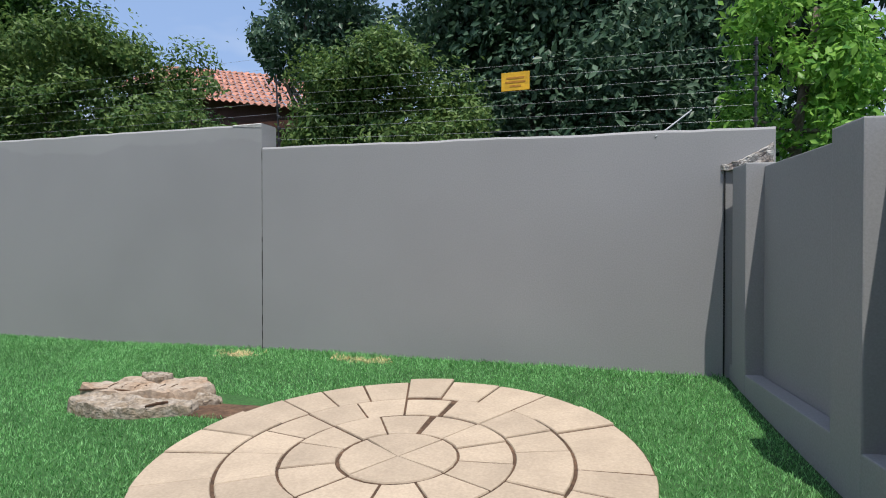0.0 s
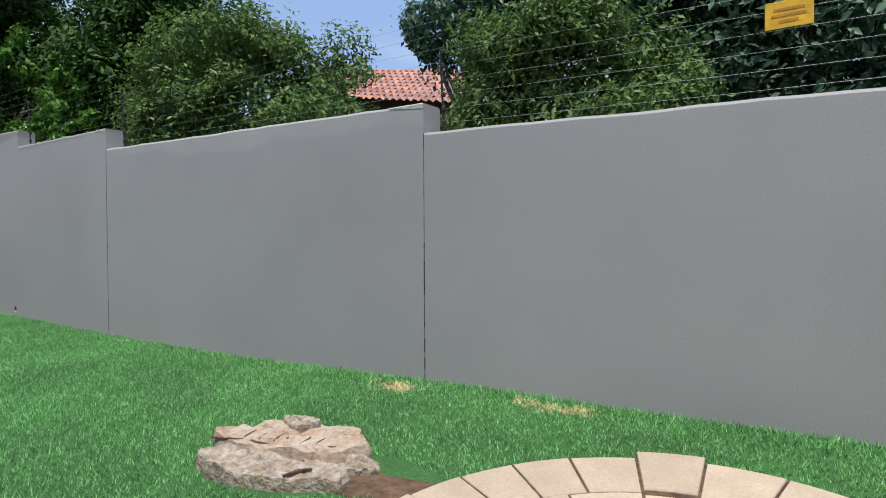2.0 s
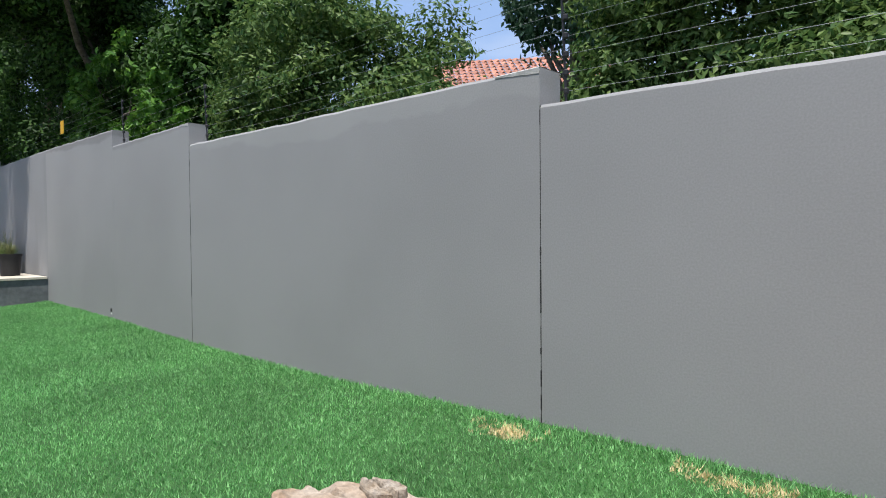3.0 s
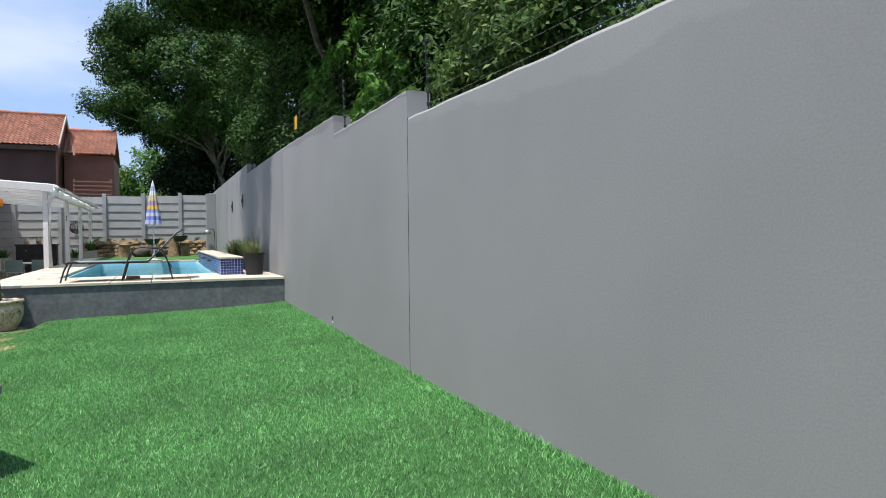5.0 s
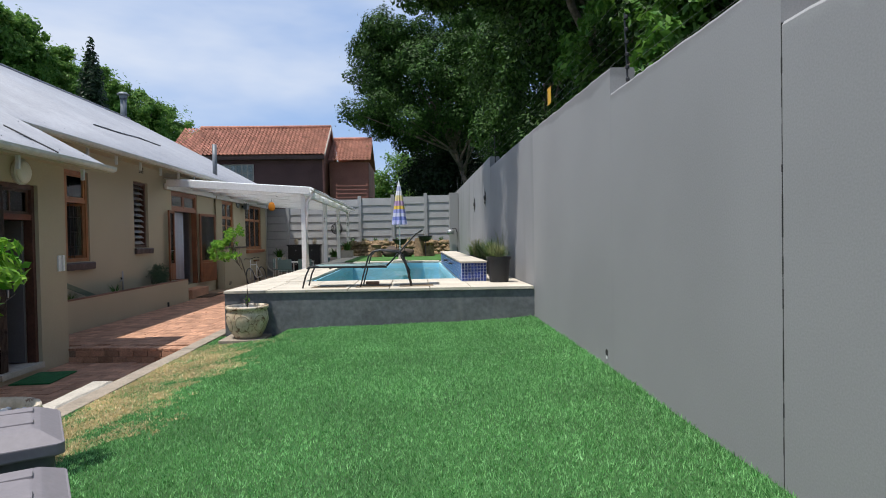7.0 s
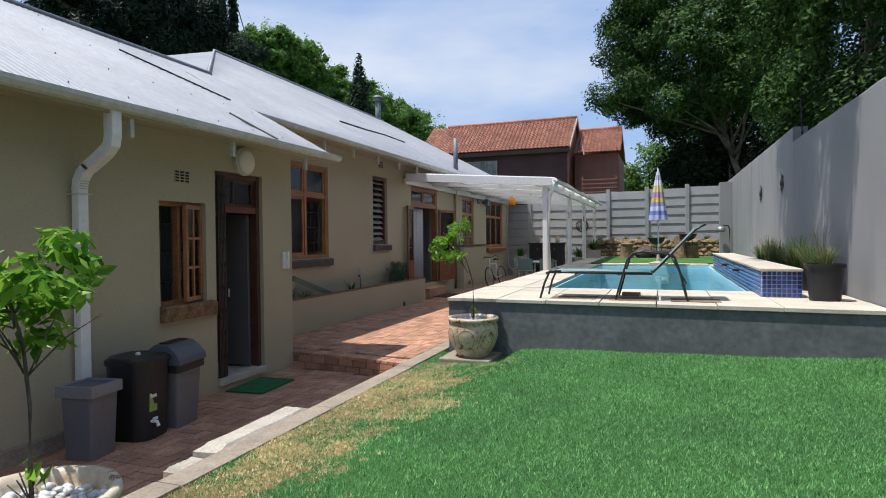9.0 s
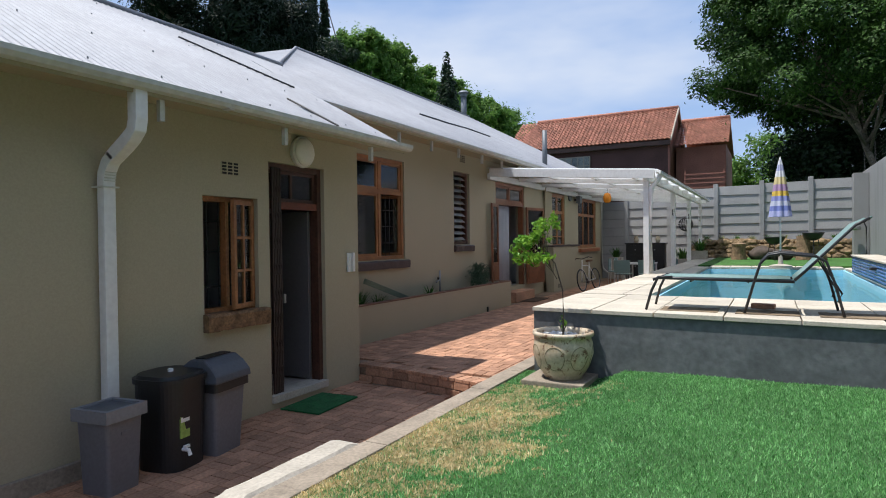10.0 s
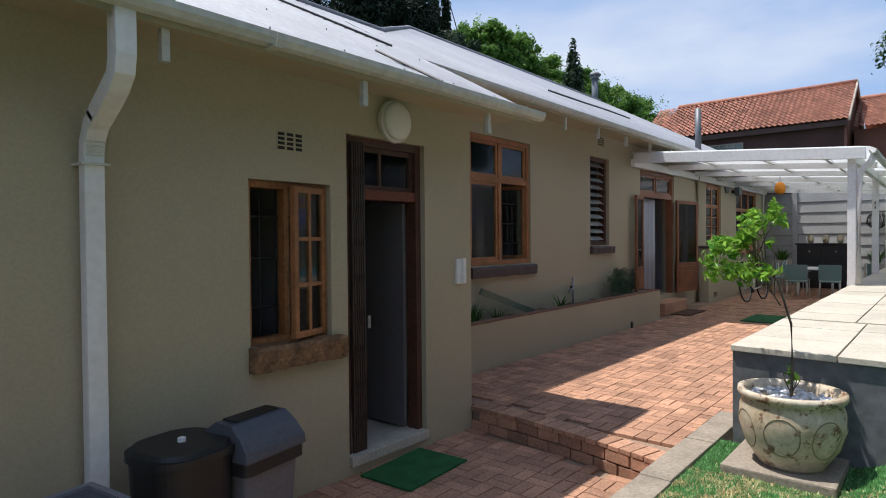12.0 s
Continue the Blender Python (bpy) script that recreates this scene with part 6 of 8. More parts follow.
def compost_bin():
    d = thing("compost_bin", Matrix.Translation((-12.1, -0.84, -0.56)) @ Matrix.Rotation(radians(10), 4, "Z"), "black plastic compost bin with tap and green label", "compost bin")
    bm = bmesh.new()
    taper_box(bm, 0.43, 0.43, 0.0, 0.42, 0.96, 0.14, 8)
    part("base", bm, M_BLACKPLASTIC, d, smooth=False)
    bm = bmesh.new()
    taper_box(bm, 0.46, 0.46, 0.415, 0.7, 0.95, 0.15, 8)
    part("upper_tray", bm, M_BLACKPLASTIC, d)
    bm = bmesh.new()
    taper_box(bm, 0.49, 0.49, 0.69, 0.73, 1.0, 0.16, 8)
    taper_box(bm, 0.44, 0.44, 0.73, 0.755, 1.05, 0.16, 8)
    part("lid", bm, M_BLACKPLASTIC, d)
    bm = bmesh.new()
    for k in range(4):
        for side in range(4):
            a = radians(90 * side)
            o = -0.09 + 0.06 * k
            m = Matrix.Rotation(a, 4, "Z") @ Matrix.Translation((o, 0.206, 0.56))
            q = bmesh.new()
            box(q, -0.011, 0.011, -0.006, 0.012, -0.13, 0.12)
            bmesh.ops.transform(q, matrix=m, verts=list(q.verts))
            part("rib", q, M_BLACKPLASTIC, d)
    lathe(bm, [(0.022, 0.752), (0.022, 0.775), (0.012, 0.78)], 12)
    part("lid_knob", bm, M_WHITE, d)
    bm = bmesh.new()
    box(bm, 0.03, 0.13, 0.203, 0.213, 0.26, 0.43)
    lab = part("sticker", bm, mat("green printed sticker", (0.35, 0.5, 0.12), 0.5, vary=0.3, grain=30, stain=14), d, "green and white sticker")
    bm = bmesh.new()
    box(bm, 0.035, 0.125, 0.2135, 0.2155, 0.385, 0.425)
    part("sticker_band", bm, M_WHITE, lab)
    bm = bmesh.new()
    tube(bm, [(0.1, 0.19, 0.17), (0.1, 0.26, 0.17), (0.1, 0.275, 0.13)], 0.016, 8)
    box(bm, 0.065, 0.115, 0.222, 0.245, 0.185, 0.205)
    part("tap", bm, M_WHITE, d, "white plastic tap")


def swing_bin():
    d = thing("swing_bin", Matrix.Translation((-12.5, -0.8, -0.56)) @ Matrix.Rotation(radians(10), 4, "Z"), "slate grey swing top bin beside the back door", "bin")
    bm = bmesh.new()
    taper_box(bm, 0.4, 0.36, 0.0, 0.58, 0.82, 0.04)
    part("body", bm, M_GREYPLASTIC, d)
    bm = bmesh.new()
    taper_box(bm, 0.45, 0.41, 0.55, 0.62, 1.0, 0.04)
    part("liner_edge", bm, M_BLACKPLASTIC, d, "black bin liner under the lid")
    bm = bmesh.new()
    prof = [(-0.215, 0.62), (0.215, 0.62), (0.205, 0.68), (0.15, 0.76), (0.07, 0.815), (-0.07, 0.815), (-0.15, 0.76), (-0.205, 0.68)]
    a = [bm.verts.new((-0.23 * (1 if z < 0.7 else 0.9), y, z)) for y, z in prof]
    b = [bm.verts.new((0.23 * (1 if z < 0.7 else 0.9), y, z)) for y, z in prof]
    bm.faces.new(a)
    bm.faces.new(b[::-1])
    for i in range(8):
        j = (i + 1) % 8
        bm.faces.new((a[i], a[j], b[j], b[i]))
    part("lid", bm, M_LIDPLASTIC, d, bevel=0.014)
    bm = bmesh.new()
    box(bm, -0.16, 0.16, -0.055, 0.05, 0.817, 0.827)
    part("flap", bm, M_BLACKPLASTIC, d)


open_bin()
compost_bin()
swing_bin()
bm = bmesh.new()
box(bm, -0.37, 0.37, -0.25, 0.25, 0, 0.018)
o = solid("doormat", bm, M_GREEN_MAT, "green artificial grass doormat at the back door", "doormat", bevel=0.005)
o.matrix_world = Matrix.Translation((-14.04, -0.93, -0.557)) @ Matrix.Rotation(radians(4), 4, "Z")
bm = bmesh.new()
box(bm, -0.6, 0.6, -0.4, 0.4, 0, 0.018)
o = solid("doormat", bm, M_GREEN_MAT, "green artificial grass mat on the terrace", "doormat", bevel=0.005)
o.matrix_world = Matrix.Translation((-23.6, -0.35, -0.347))

# ---------------------------------------------------------------- potted citrus trees, square boxes


def potted_tree(x, y, z, top, crown, seed, label, count, size, pebbles, rz=0.52):
    p = thing("plant_pot", (x, y, z), "round mottled cream glazed pot filled with pebbles", "plant pot")
    bm = bmesh.new()
    k = rz / 0.52
    lathe(bm, [(0.19, 0.0), (0.2, 0.02), (0.27, 0.14 * k), (0.312, 0.28 * k), (0.305, 0.4 * k), (0.285, 0.455 * k), (0.31, 0.47 * k), (0.32, 0.49 * k), (0.315, 0.52 * k), (0.285, 0.52 * k), (0.27, 0.48 * k), (0.265, 0.44 * k), (0.01, 0.43 * k)], 48)
    body = part("pot_body", bm, M_POT, p, smooth=True)
    bm = bmesh.new()
    for i in range(7):
        a = 6.2832 * i / 7
        pts = []
        for t in np.linspace(0, 6.2832, 22):
            rise = 0.25 + 0.13 * math.sin(t)
            r = float(np.interp(rise, (0.02, 0.14, 0.28, 0.4), (0.2, 0.27, 0.312, 0.305)))
            pts.append((r * math.cos(a + 0.34 * math.cos(t)), r * math.sin(a + 0.34 * math.cos(t)), rise * k))
        tube(bm, pts, 0.004, 5)
    part("relief", bm, M_RELIEF, body, smooth=True)
    rng = random.Random(seed)
    bm = bmesh.new()
    for _ in range(130):
        a, r = rng.uniform(0, 6.283), 0.255 * math.sqrt(rng.random())
        s = rng.uniform(0.018, 0.036)
        m = Matrix.Translation((r * math.cos(a), r * math.sin(a), 0.445 * k + rng.uniform(0, 0.02))) @ Matrix.Rotation(rng.uniform(0, 6), 4, "Z") @ Matrix.Diagonal((s, s * 0.75, s * 0.6, 1))
        bmesh.ops.create_icosphere(bm, subdivisions=1, radius=1.0, matrix=m)
    st = part("pebble_fill", bm, pebbles, p, "white pebbles on the soil", smooth=True)
    tagged(st, kind="stuff")
    t = thing("citrus_tree", (x, y, z + 0.44 * k), label, "citrus tree")
    bm = bmesh.new()
    c = Vector(crown[:3]) - Vector((x, y, z + 0.44 * k))
    pts = [Vector((0, 0, 0)), Vector((0.012, 0.01, c.z * 0.25)), Vector((0.0, 0.0, c.z * 0.5)), Vector((c.x * 0.3, c.y * 0.3, c.z * 0.78)), Vector(c)]
    tube(bm, pts, 0.012, 8, [0.011, 0.009, 0.008, 0.007, 0.004])
    for i in range(16):
        s = pts[2].lerp(pts[4], rng.uniform(0.2, 1.0))
        e = c + Vector((rng.uniform(-1, 1) * crown[3], rng.uniform(-1, 1) * crown[3], rng.uniform(-0.6, 1) * crown[4])) * 0.8
        tube(bm, [s, s.lerp(e, 0.5) + Vector((0, 0, 0.03)), e], 0.004, 5, [0.0045, 0.003, 0.0015])
    for i in range(4):
        e = Vector((rng.uniform(-0.08, 0.08), rng.uniform(-0.08, 0.08), rng.uniform(0.1, 0.2)))
        tube(bm, [Vector((0, 0, 0.04)), e], 0.003, 5)
    part("trunk", bm, M_BARK, t, smooth=True)
    cx, cy, cz, cr, ch = crown
    bl = clumps(cx + 0.05, cy - 0.22 * cr, cz - 0.3 * ch, cr * 0.95, cr * 0.8, ch * 0.75, 18, seed, 0.28)[1:]
    bl += clumps(cx - 0.05, cy + 0.35 * cr, cz + 0.4 * ch, cr * 0.6, cr * 0.55, ch * 0.68, 11, seed + 1, 0.3)[1:]
    bl.append((x, y, z + 0.6 * k, 0.03, 0.03, 0.06))
    v, f = leaf_cloud(bl, count, size, seed, flat=0.7, aspect=2.5, shell=0.2)
    ob = new("leaves", mesh_np("leaves", v - np.array([x, y, z + 0.44 * k]), f, M_LEAF_CITRUS))
    ob.parent = t


M_LEAF_CITRUS = leaf_mat("glossy citrus leaf", (0.055, 0.2, 0.018), (0.3, 0.5, 0.065), 0.28, 0.4)
potted_tree(-15.03, 1.53, -0.22, 0, (-15.0, 1.27, 1.2, 0.27, 0.29), 5, "small potted citrus tree with glossy green leaves", 1200, 0.066, M_PEBBLE, 0.49)
potted_tree(-9.49, 1.42, -0.3, 0, (-9.49, 1.31, 1.04, 0.4, 0.3), 8, "young citrus tree with long glossy green leaves", 1050, 0.095, M_PEBBLE, 0.55)


def square_box(x, y, z, rot, up):
    """A moulded box whose rim stands up above 0.49 m by the given rise."""
    d = thing("square_box", Matrix.Translation((x, y, z)) @ Matrix.Rotation(rot, 4, "Z"), "tapered mauve grey plastic box with pyramid lid on the lawn", "box", "pair of grey boxes")
    bm = bmesh.new()
    taper_box(bm, 0.55, 0.55, 0.05, 0.45 + up, 0.9, 0.03)
    part("body", bm, mat("grey moulded plastic", (0.1, 0.1, 0.108), 0.55, vary=0.1) if "grey moulded plastic" not in bpy.data.materials else bpy.data.materials["grey moulded plastic"], d)
    bm = bmesh.new()
    taper_box(bm, 0.62, 0.62, 0.44 + up, 0.49 + up, 1.0, 0.03)
    rings = []
    for half, z in ((0.302, 0.49), (0.26, 0.515), (0.225, 0.536), (0.19, 0.548), (0.1, 0.552)):
        rings.append([bm.verts.new((sx * half, sy * half, z + up)) for sx, sy in ((-1, -1), (1, -1), (1, 1), (-1, 1))])
    for q, r in zip(rings, rings[1:]):
        for i in range(4):
            bm.faces.new((q[i], q[(i + 1) % 4], r[(i + 1) % 4], r[i]))
    bm.faces.new(rings[-1])
    lid = part("lid", bm, M_MAUVE, d, "mauve grey bevelled lid", bevel=0.006)
    for o in (-0.11, 0.11):
        bm = bmesh.new()
        box(bm, o - 0.035, o + 0.035, -0.2, 0.2, 0.535 + up, 0.557 + up)
        part("lid_rib", bm, M_MAUVE, lid, bevel=0.008)
    bm = bmesh.new()
    taper_box(bm, 0.585, 0.585, 0.432 + up, 0.441 + up, 1.0, 0.03)
    part("body_lip", bm, M_MAUVE, d)
    bm = bmesh.new()
    taper_box(bm, 0.552, 0.552, 0.325 + up, 0.331 + up, 1.0, 0.03)
    part("body_groove", bm, M_MAUVE, d)
    bm = bmesh.new()
    box(bm, -0.3, 0.3, -0.3, 0.3, -0.08, 0.05)
    part("foot", bm, bpy.data.materials["grey moulded plastic"], d, bevel=0.01)


BOX_ROT = math.atan2(-0.52, -0.85)
square_box(-7.70, 2.605, float(ground_z(-7.7, 2.6)), BOX_ROT, 0.065)
square_box(-8.4, 2.18, float(ground_z(-8.4, 2.18)), BOX_ROT, 0.12)

# ---------------------------------------------------------------- pool side things


def coping():
    rng = random.Random(4)

    def front(y):
        return -15.345 + 0.055 * (y - 1.085)

    def slab(x0, x1, y0, y1, skew=False):
        b = bmesh.new()
        vs = box(b, x0 + 0.006, x1 - 0.006, y0 + 0.006, y1 - 0.006, PZ - 0.045, PZ + rng.uniform(-0.003, 0.003))
        if skew:
            for v in vs:
                if v.co.x > -15.6:
                    v.co.x = front(v.co.y)
        part("coping_slab", b, M_COPING, POOL, bevel=0.005)

    # front deck, a strip of broad slabs and an inner edge course
    ys = [1.07, 1.75, 2.4, 3.05, 3.7, 4.35, 5.0, 5.99]
    for a, b2 in zip(ys, ys[1:]):
        slab(-15.95, -15.3, a, b2, True)
        slab(-16.65, -15.95, a, b2)
        slab(-17.2, -16.65, a, b2)
    for a in np.arange(-33.4, -17.3, 0.62):
        slab(a, a + 0.62, 1.07, 1.66)
        if a > -26.3:
            slab(a, a + 0.62, 1.66, 2.03)
            slab(a, a + 0.62, 4.97, 5.99)
    for a in np.arange(2.03, 4.9, 0.49):
        slab(-26.6, -25.98, a, a + 0.49)
    b = bmesh.new()
    for (x0, x1, y0, y1) in ((-17.235, -17.2, 2.06, 4.97),):
        box(b, x0, x1, y0, y1, PZ - 0.05, PZ - 0.002)
    part("pool_edge", b, M_COPING, POOL, bevel=0.008)
    for i in range(3):
        q = bmesh.new()
        box(q, -15.9, -15.5, 2.42 + 0.72 * i, 2.98 + 0.72 * i, PZ + 0.001, PZ + 0.007)
        solid("paving_tile", q, M_EARTHTILE, "worn brown tile lying on the pool deck", "tile", group="worn tiles on the pool deck", bevel=0.002)
    q = bmesh.new()
    box(q, -0.11, 0.11, -0.055, 0.055, 0, 0.05)
    o = solid("loose_brick", q, M_BRICKPAVE, "loose red clay brick on the pool deck", "brick", bevel=0.006)
    o.matrix_world = Matrix.Translation((-16.1, 3.38, PZ + 0.002)) @ Matrix.Rotation(radians(80), 4, "Z")


M_EARTHTILE = mat("worn brown tile", (0.27, 0.2, 0.13), 0.85, vary=0.35, grain=20, stain=5)
coping()


def tile_planter():
    p = thing("tiled_planter", (-20.2, 5.16, PZ), "raised pool planter clad in blue mosaic tiles", "planter")
    bm = bmesh.new()
    box(bm, -3.9, 3.85, -0.215, 0.235, -0.02, 0.33)
    part("core", bm, M_GROUT, p)
    bm = bmesh.new()
    box(bm, -0.004, 0.004, -0.0235, 0.0235, -0.0235, 0.0235)
    me = finish("tile", bm, M_BLUETILE)
    for i in range(8):
        for j in range(6):
            ob = new("tile", me)
            ob.parent = p
            ob.matrix_basis = Matrix.Translation((3.852, -0.183 + i * 0.0555, 0.028 + j * 0.0545))
    v, f = [], []
    rng = random.Random(2)
    for i in range(140):
        for j in range(6):
            x, z = 3.82 - i * 0.0552, 0.028 + j * 0.0545
            b = len(v)
            for dx, dz in ((-0.0238, -0.0238), (0.0238, -0.0238), (0.0238, 0.0238), (-0.0238, 0.0238)):
                v.append((x + dx, -0.219, z + dz))
            for dx, dz in ((-0.0238, -0.0238), (0.0238, -0.0238), (0.0238, 0.0238), (-0.0238, 0.0238)):
                v.append((x + dx, -0.214, z + dz))
            f += [(b, b + 1, b + 2, b + 3), (b, b + 4, b + 5, b + 1), (b + 1, b + 5, b + 6, b + 2), (b + 2, b + 6, b + 7, b + 3), (b + 3, b + 7, b + 4, b)]
    ob = new("tiles", mesh_np("tiles", v, f, M_BLUETILE_SUNLIT))
    ob.parent = p
    tagged(ob, kind="stuff")
    for k in range(11):
        bm = bmesh.new()
        a = 3.89 - k * 0.71
        box(bm, a - 0.7, a, -0.235, 0.24, 0.33, 0.362)
        part("capping", bm, M_COPING, p, bevel=0.006)
    for x in (1.4, -0.6):
        bm = bmesh.new()
        box(bm, x - 0.1, x + 0.1, -0.3, -0.22, 0.2, 0.235)
        part("water_spout", bm, M_DARK, p, "dark slot spout in the blue tiles")


# long side's tiles: sun glare is put into the colour, lighter than the front
M_BLUETILE_SUNLIT = mat("blue mosaic tiles joined sunlit side", (0.1, 0.2, 0.5), 0.2, vary=0.3, grain=6, stain=2.0, bump=0, per="island", spec=0.6)
tile_planter()


def tub(x, y, r, h, label):
    p = thing("plant_tub", (x, y, PZ), label, "plant pot")
    bm = bmesh.new()
    lathe(bm, [(r * 0.78, 0.0), (r * 0.8, 0.01), (r * 0.96, h * 0.9), (r * 1.04, h * 0.9), (r * 1.06, h), (r * 0.96, h), (r * 0.92, h * 0.9), (0.01, h * 0.88)], 32)
    part("tub_body", bm, M_BLACKPLASTIC, p, smooth=False)


tub(-16.08, 5.58, 0.205, 0.44, "black plastic plant tub on the pool deck")
blades("grass_plant", -16.08, 5.58, PZ + 0.38, 200, 0.32, 0.2, 0.005, M_TUFT, "dry ornamental grass growing in the black tub", "grass plant", 21, 0.3)
for i, x in enumerate((-16.95, -17.6, -18.3, -19.1, -20.0, -21.0, -22.0)):
    tub(x, 5.72, 0.17, 0.3, "black plastic plant tub behind the tiled planter")
    blades("grass_plant", x, 5.72, PZ + 0.26, 240, 0.4 + 0.1 * (i % 3), 0.3, 0.005, M_TUFT if i % 2 else M_LEAF_FINE, "tall grey green ornamental grass by the wall", "grass plant", 30 + i, 0.4)
blades("grass_plant", -17.3, 5.8, PZ + 0.26, 50, 0.8, 0.25, 0.004, M_TUFT, "tall thin reeds by the wall", "grass plant", 51, 0.2)


def lounger():
    L = thing("sun_lounger", Matrix.Translation((-15.85, 2.99, PZ)) @ Matrix.Diagonal((1, 0.885, 1, 1)), "grey green sun lounger with raised backrest and steel frame", "sun lounger")
    hw, sh = 0.29, 0.34
    for sx in (-hw, hw):
        bm = bmesh.new()
        tube(bm, [(sx, -0.72, sh - 0.02), (sx, -0.66, sh), (sx, 0.75, sh - 0.015)], 0.015, 8)
        part("side_rail", bm, M_BLACKMETAL, L, smooth=True)
        bm = bmesh.new()
        tube(bm, [(sx * 1.05, -0.8, 0.0), (sx, -0.74, 0.2), (sx, -0.66, sh + 0.01), (sx, -0.5, sh + 0.01)], 0.016, 8)
        part("front_leg", bm, M_BLACKMETAL, L, smooth=True)
        bm = bmesh.new()
        tube(bm, [(sx * 1.12, 0.26, 0.0), (sx * 1.12, 0.36, 0.32), (sx * 1.12, 0.42, 0.5), (sx * 1.12, 0.5, 0.58), (sx * 1.12, 0.62, 0.6), (sx * 1.12, 0.95, 0.57), (sx * 1.12, 1.04, 0.52), (sx * 1.12, 1.12, 0.3), (sx * 1.12, 1.2, 0.0)], 0.014, 8)
        part("arm_frame", bm, M_BLACKMETAL, L, smooth=True)
        bm = bmesh.new()
        tube(bm, [(sx, 0.75, sh), (sx, 0.84, 0.42), (sx, 1.3, 0.86), (sx, 1.42, 0.92)], 0.014, 8)
        part("back_rail", bm, M_BLACKMETAL, L, smooth=True)
        bm = bmesh.new()
        tube(bm, [(sx, 0.98, 0.55), (sx, 1.18, 0.22), (sx, 1.14, 0.14)], 0.01, 6)
        part("back_strut", bm, M_BLACKMETAL, L, smooth=True)

    def sling(pts, name):
        bm = bmesh.new()
        rows = [[bm.verts.new((x, y, z - 0.02 * (1 - (x / 0.27) ** 2))) for x in np.linspace(-0.27, 0.27, 7)] for y, z in pts]
        for a, b in zip(rows, rows[1:]):
            for k in range(6):
                bm.faces.new((a[k], a[k + 1], b[k + 1], b[k]))
        ob = part(name, bm, M_TEAL, L, smooth=True)
        s = ob.modifiers.new("thickness", "SOLIDIFY")
        s.thickness = 0.012

    sling([(-0.68, sh + 0.0), (-0.6, sh + 0.02), (0.0, sh + 0.018), (0.72, sh + 0.01)], "seat_sling")
    sling([(0.74, sh + 0.015), (0.83, 0.43), (1.3, 0.88), (1.44, 0.94)], "back_sling")
    for y in (-0.3, 0.3):
        bm = bmesh.new()
        tube(bm, [(-hw, y, sh - 0.03), (hw, y, sh - 0.03)], 0.01, 6)
        part("cross_bar", bm, M_BLACKMETAL, L)


lounger()


def parasol():
    p = thing("parasol", (-25.6, 3.65, PZ), "closed striped parasol on a white pole by the pool", "parasol")
    bm = bmesh.new()
    tube(bm, [(0, 0, 0), (0, 0, 2.6)], 0.02, 10)
    part("pole", bm, M_WHITE, p, smooth=True)
    cols = [(0.72, 0.74, 0.8), (0.42, 0.45, 0.66), (0.74, 0.75, 0.8), (0.7, 0.6, 0.3), (0.45, 0.3, 0.5), (0.78, 0.54, 0.1), (0.3, 0.33, 0.66), (0.62, 0.65, 0.8), (0.2, 0.25, 0.6), (0.45, 0.48, 0.76)]
    zs = [2.63, 2.5, 2.35, 2.2, 2.02, 1.86, 1.74, 1.62, 1.5, 1.38, 1.24]

    def ring(bm, z, inset=0.0):
        t = (2.63 - z) / 1.39
        r = 0.02 + 0.2 * t ** 0.8
        return [bm.verts.new(((r * (1 + 0.16 * math.cos(8 * 6.2832 * k / 48)) - inset) * math.cos(6.2832 * k / 48), (r * (1 + 0.16 * math.cos(8 * 6.2832 * k / 48)) - inset) * math.sin(6.2832 * k / 48), z)) for k in range(48)]

    for i, c in enumerate(cols):
        bm = bmesh.new()
        a, b = ring(bm, zs[i]), ring(bm, zs[i + 1])
        for k in range(48):
            bm.faces.new((a[k], b[k], b[(k + 1) % 48], a[(k + 1) % 48]))
        ob = part("canopy_band", bm, mat("parasol cloth %s" % "abcdefghij"[i], c, 0.85, vary=0.12, grain=60), p)
        s = ob.modifiers.new("thickness", "SOLIDIFY")
        s.thickness = 0.006
    bm = bmesh.new()
    lathe(bm, [(0.02, 2.6), (0.022, 2.64), (0.004, 2.7)], 10)
    part("finial", bm, M_WHITE, p)
    bm = bmesh.new()
    lathe(bm, [(0.25, 0.0), (0.25, 0.06), (0.06, 0.1), (0.04, 0.28), (0.025, 0.28)], 24)
    part("base", bm, M_CONC, p)


parasol()

# turf, rockery and things at the far end
bm = bmesh.new()
box(bm, -33.3, -26.65, 1.7, 5.95, PZ - 0.04, PZ + 0.01)
solid("turf", bm, mat("far lawn turf", (0.07, 0.2, 0.04), 0.95, vary=0.4, grain=40, stain=2.0, bump=0.8), "short green turf at the far end of the pool", "turf", "structure")


def rockery():
    r = thing("rockery", (-33.6, 3.4, PZ), "low bank of brown garden rocks at the fence", "rockery")
    rng = random.Random(6)
    metas = []
    for s in range(4):
        bm = bmesh.new()
        bmesh.ops.create_icosphere(bm, subdivisions=2, radius=1.0)
        for v in bm.verts:
            v.co *= 1 + 0.35 * noise.noise(v.co * 1.7 + Vector((s * 9, 0, 0)))
        metas.append(finish("rock", bm, M_ROCK))
    for k in range(120):
        row = k % 4
        ob = new("rock", metas[rng.randrange(4)])
        ob.parent = r
        sc = rng.uniform(0.12, 0.22)
        ob.matrix_basis = Matrix.Translation((rng.uniform(-0.1, 0.1) - row * 0.06 + 0.15, -2.35 + (k // 4) * 0.165 + rng.uniform(-0.06, 0.06), 0.05 + row * 0.17)) @ Matrix.Rotation(rng.uniform(0, 6), 4, "Z") @ Matrix.Diagonal((sc, sc * 1.3, sc * 0.75, 1))


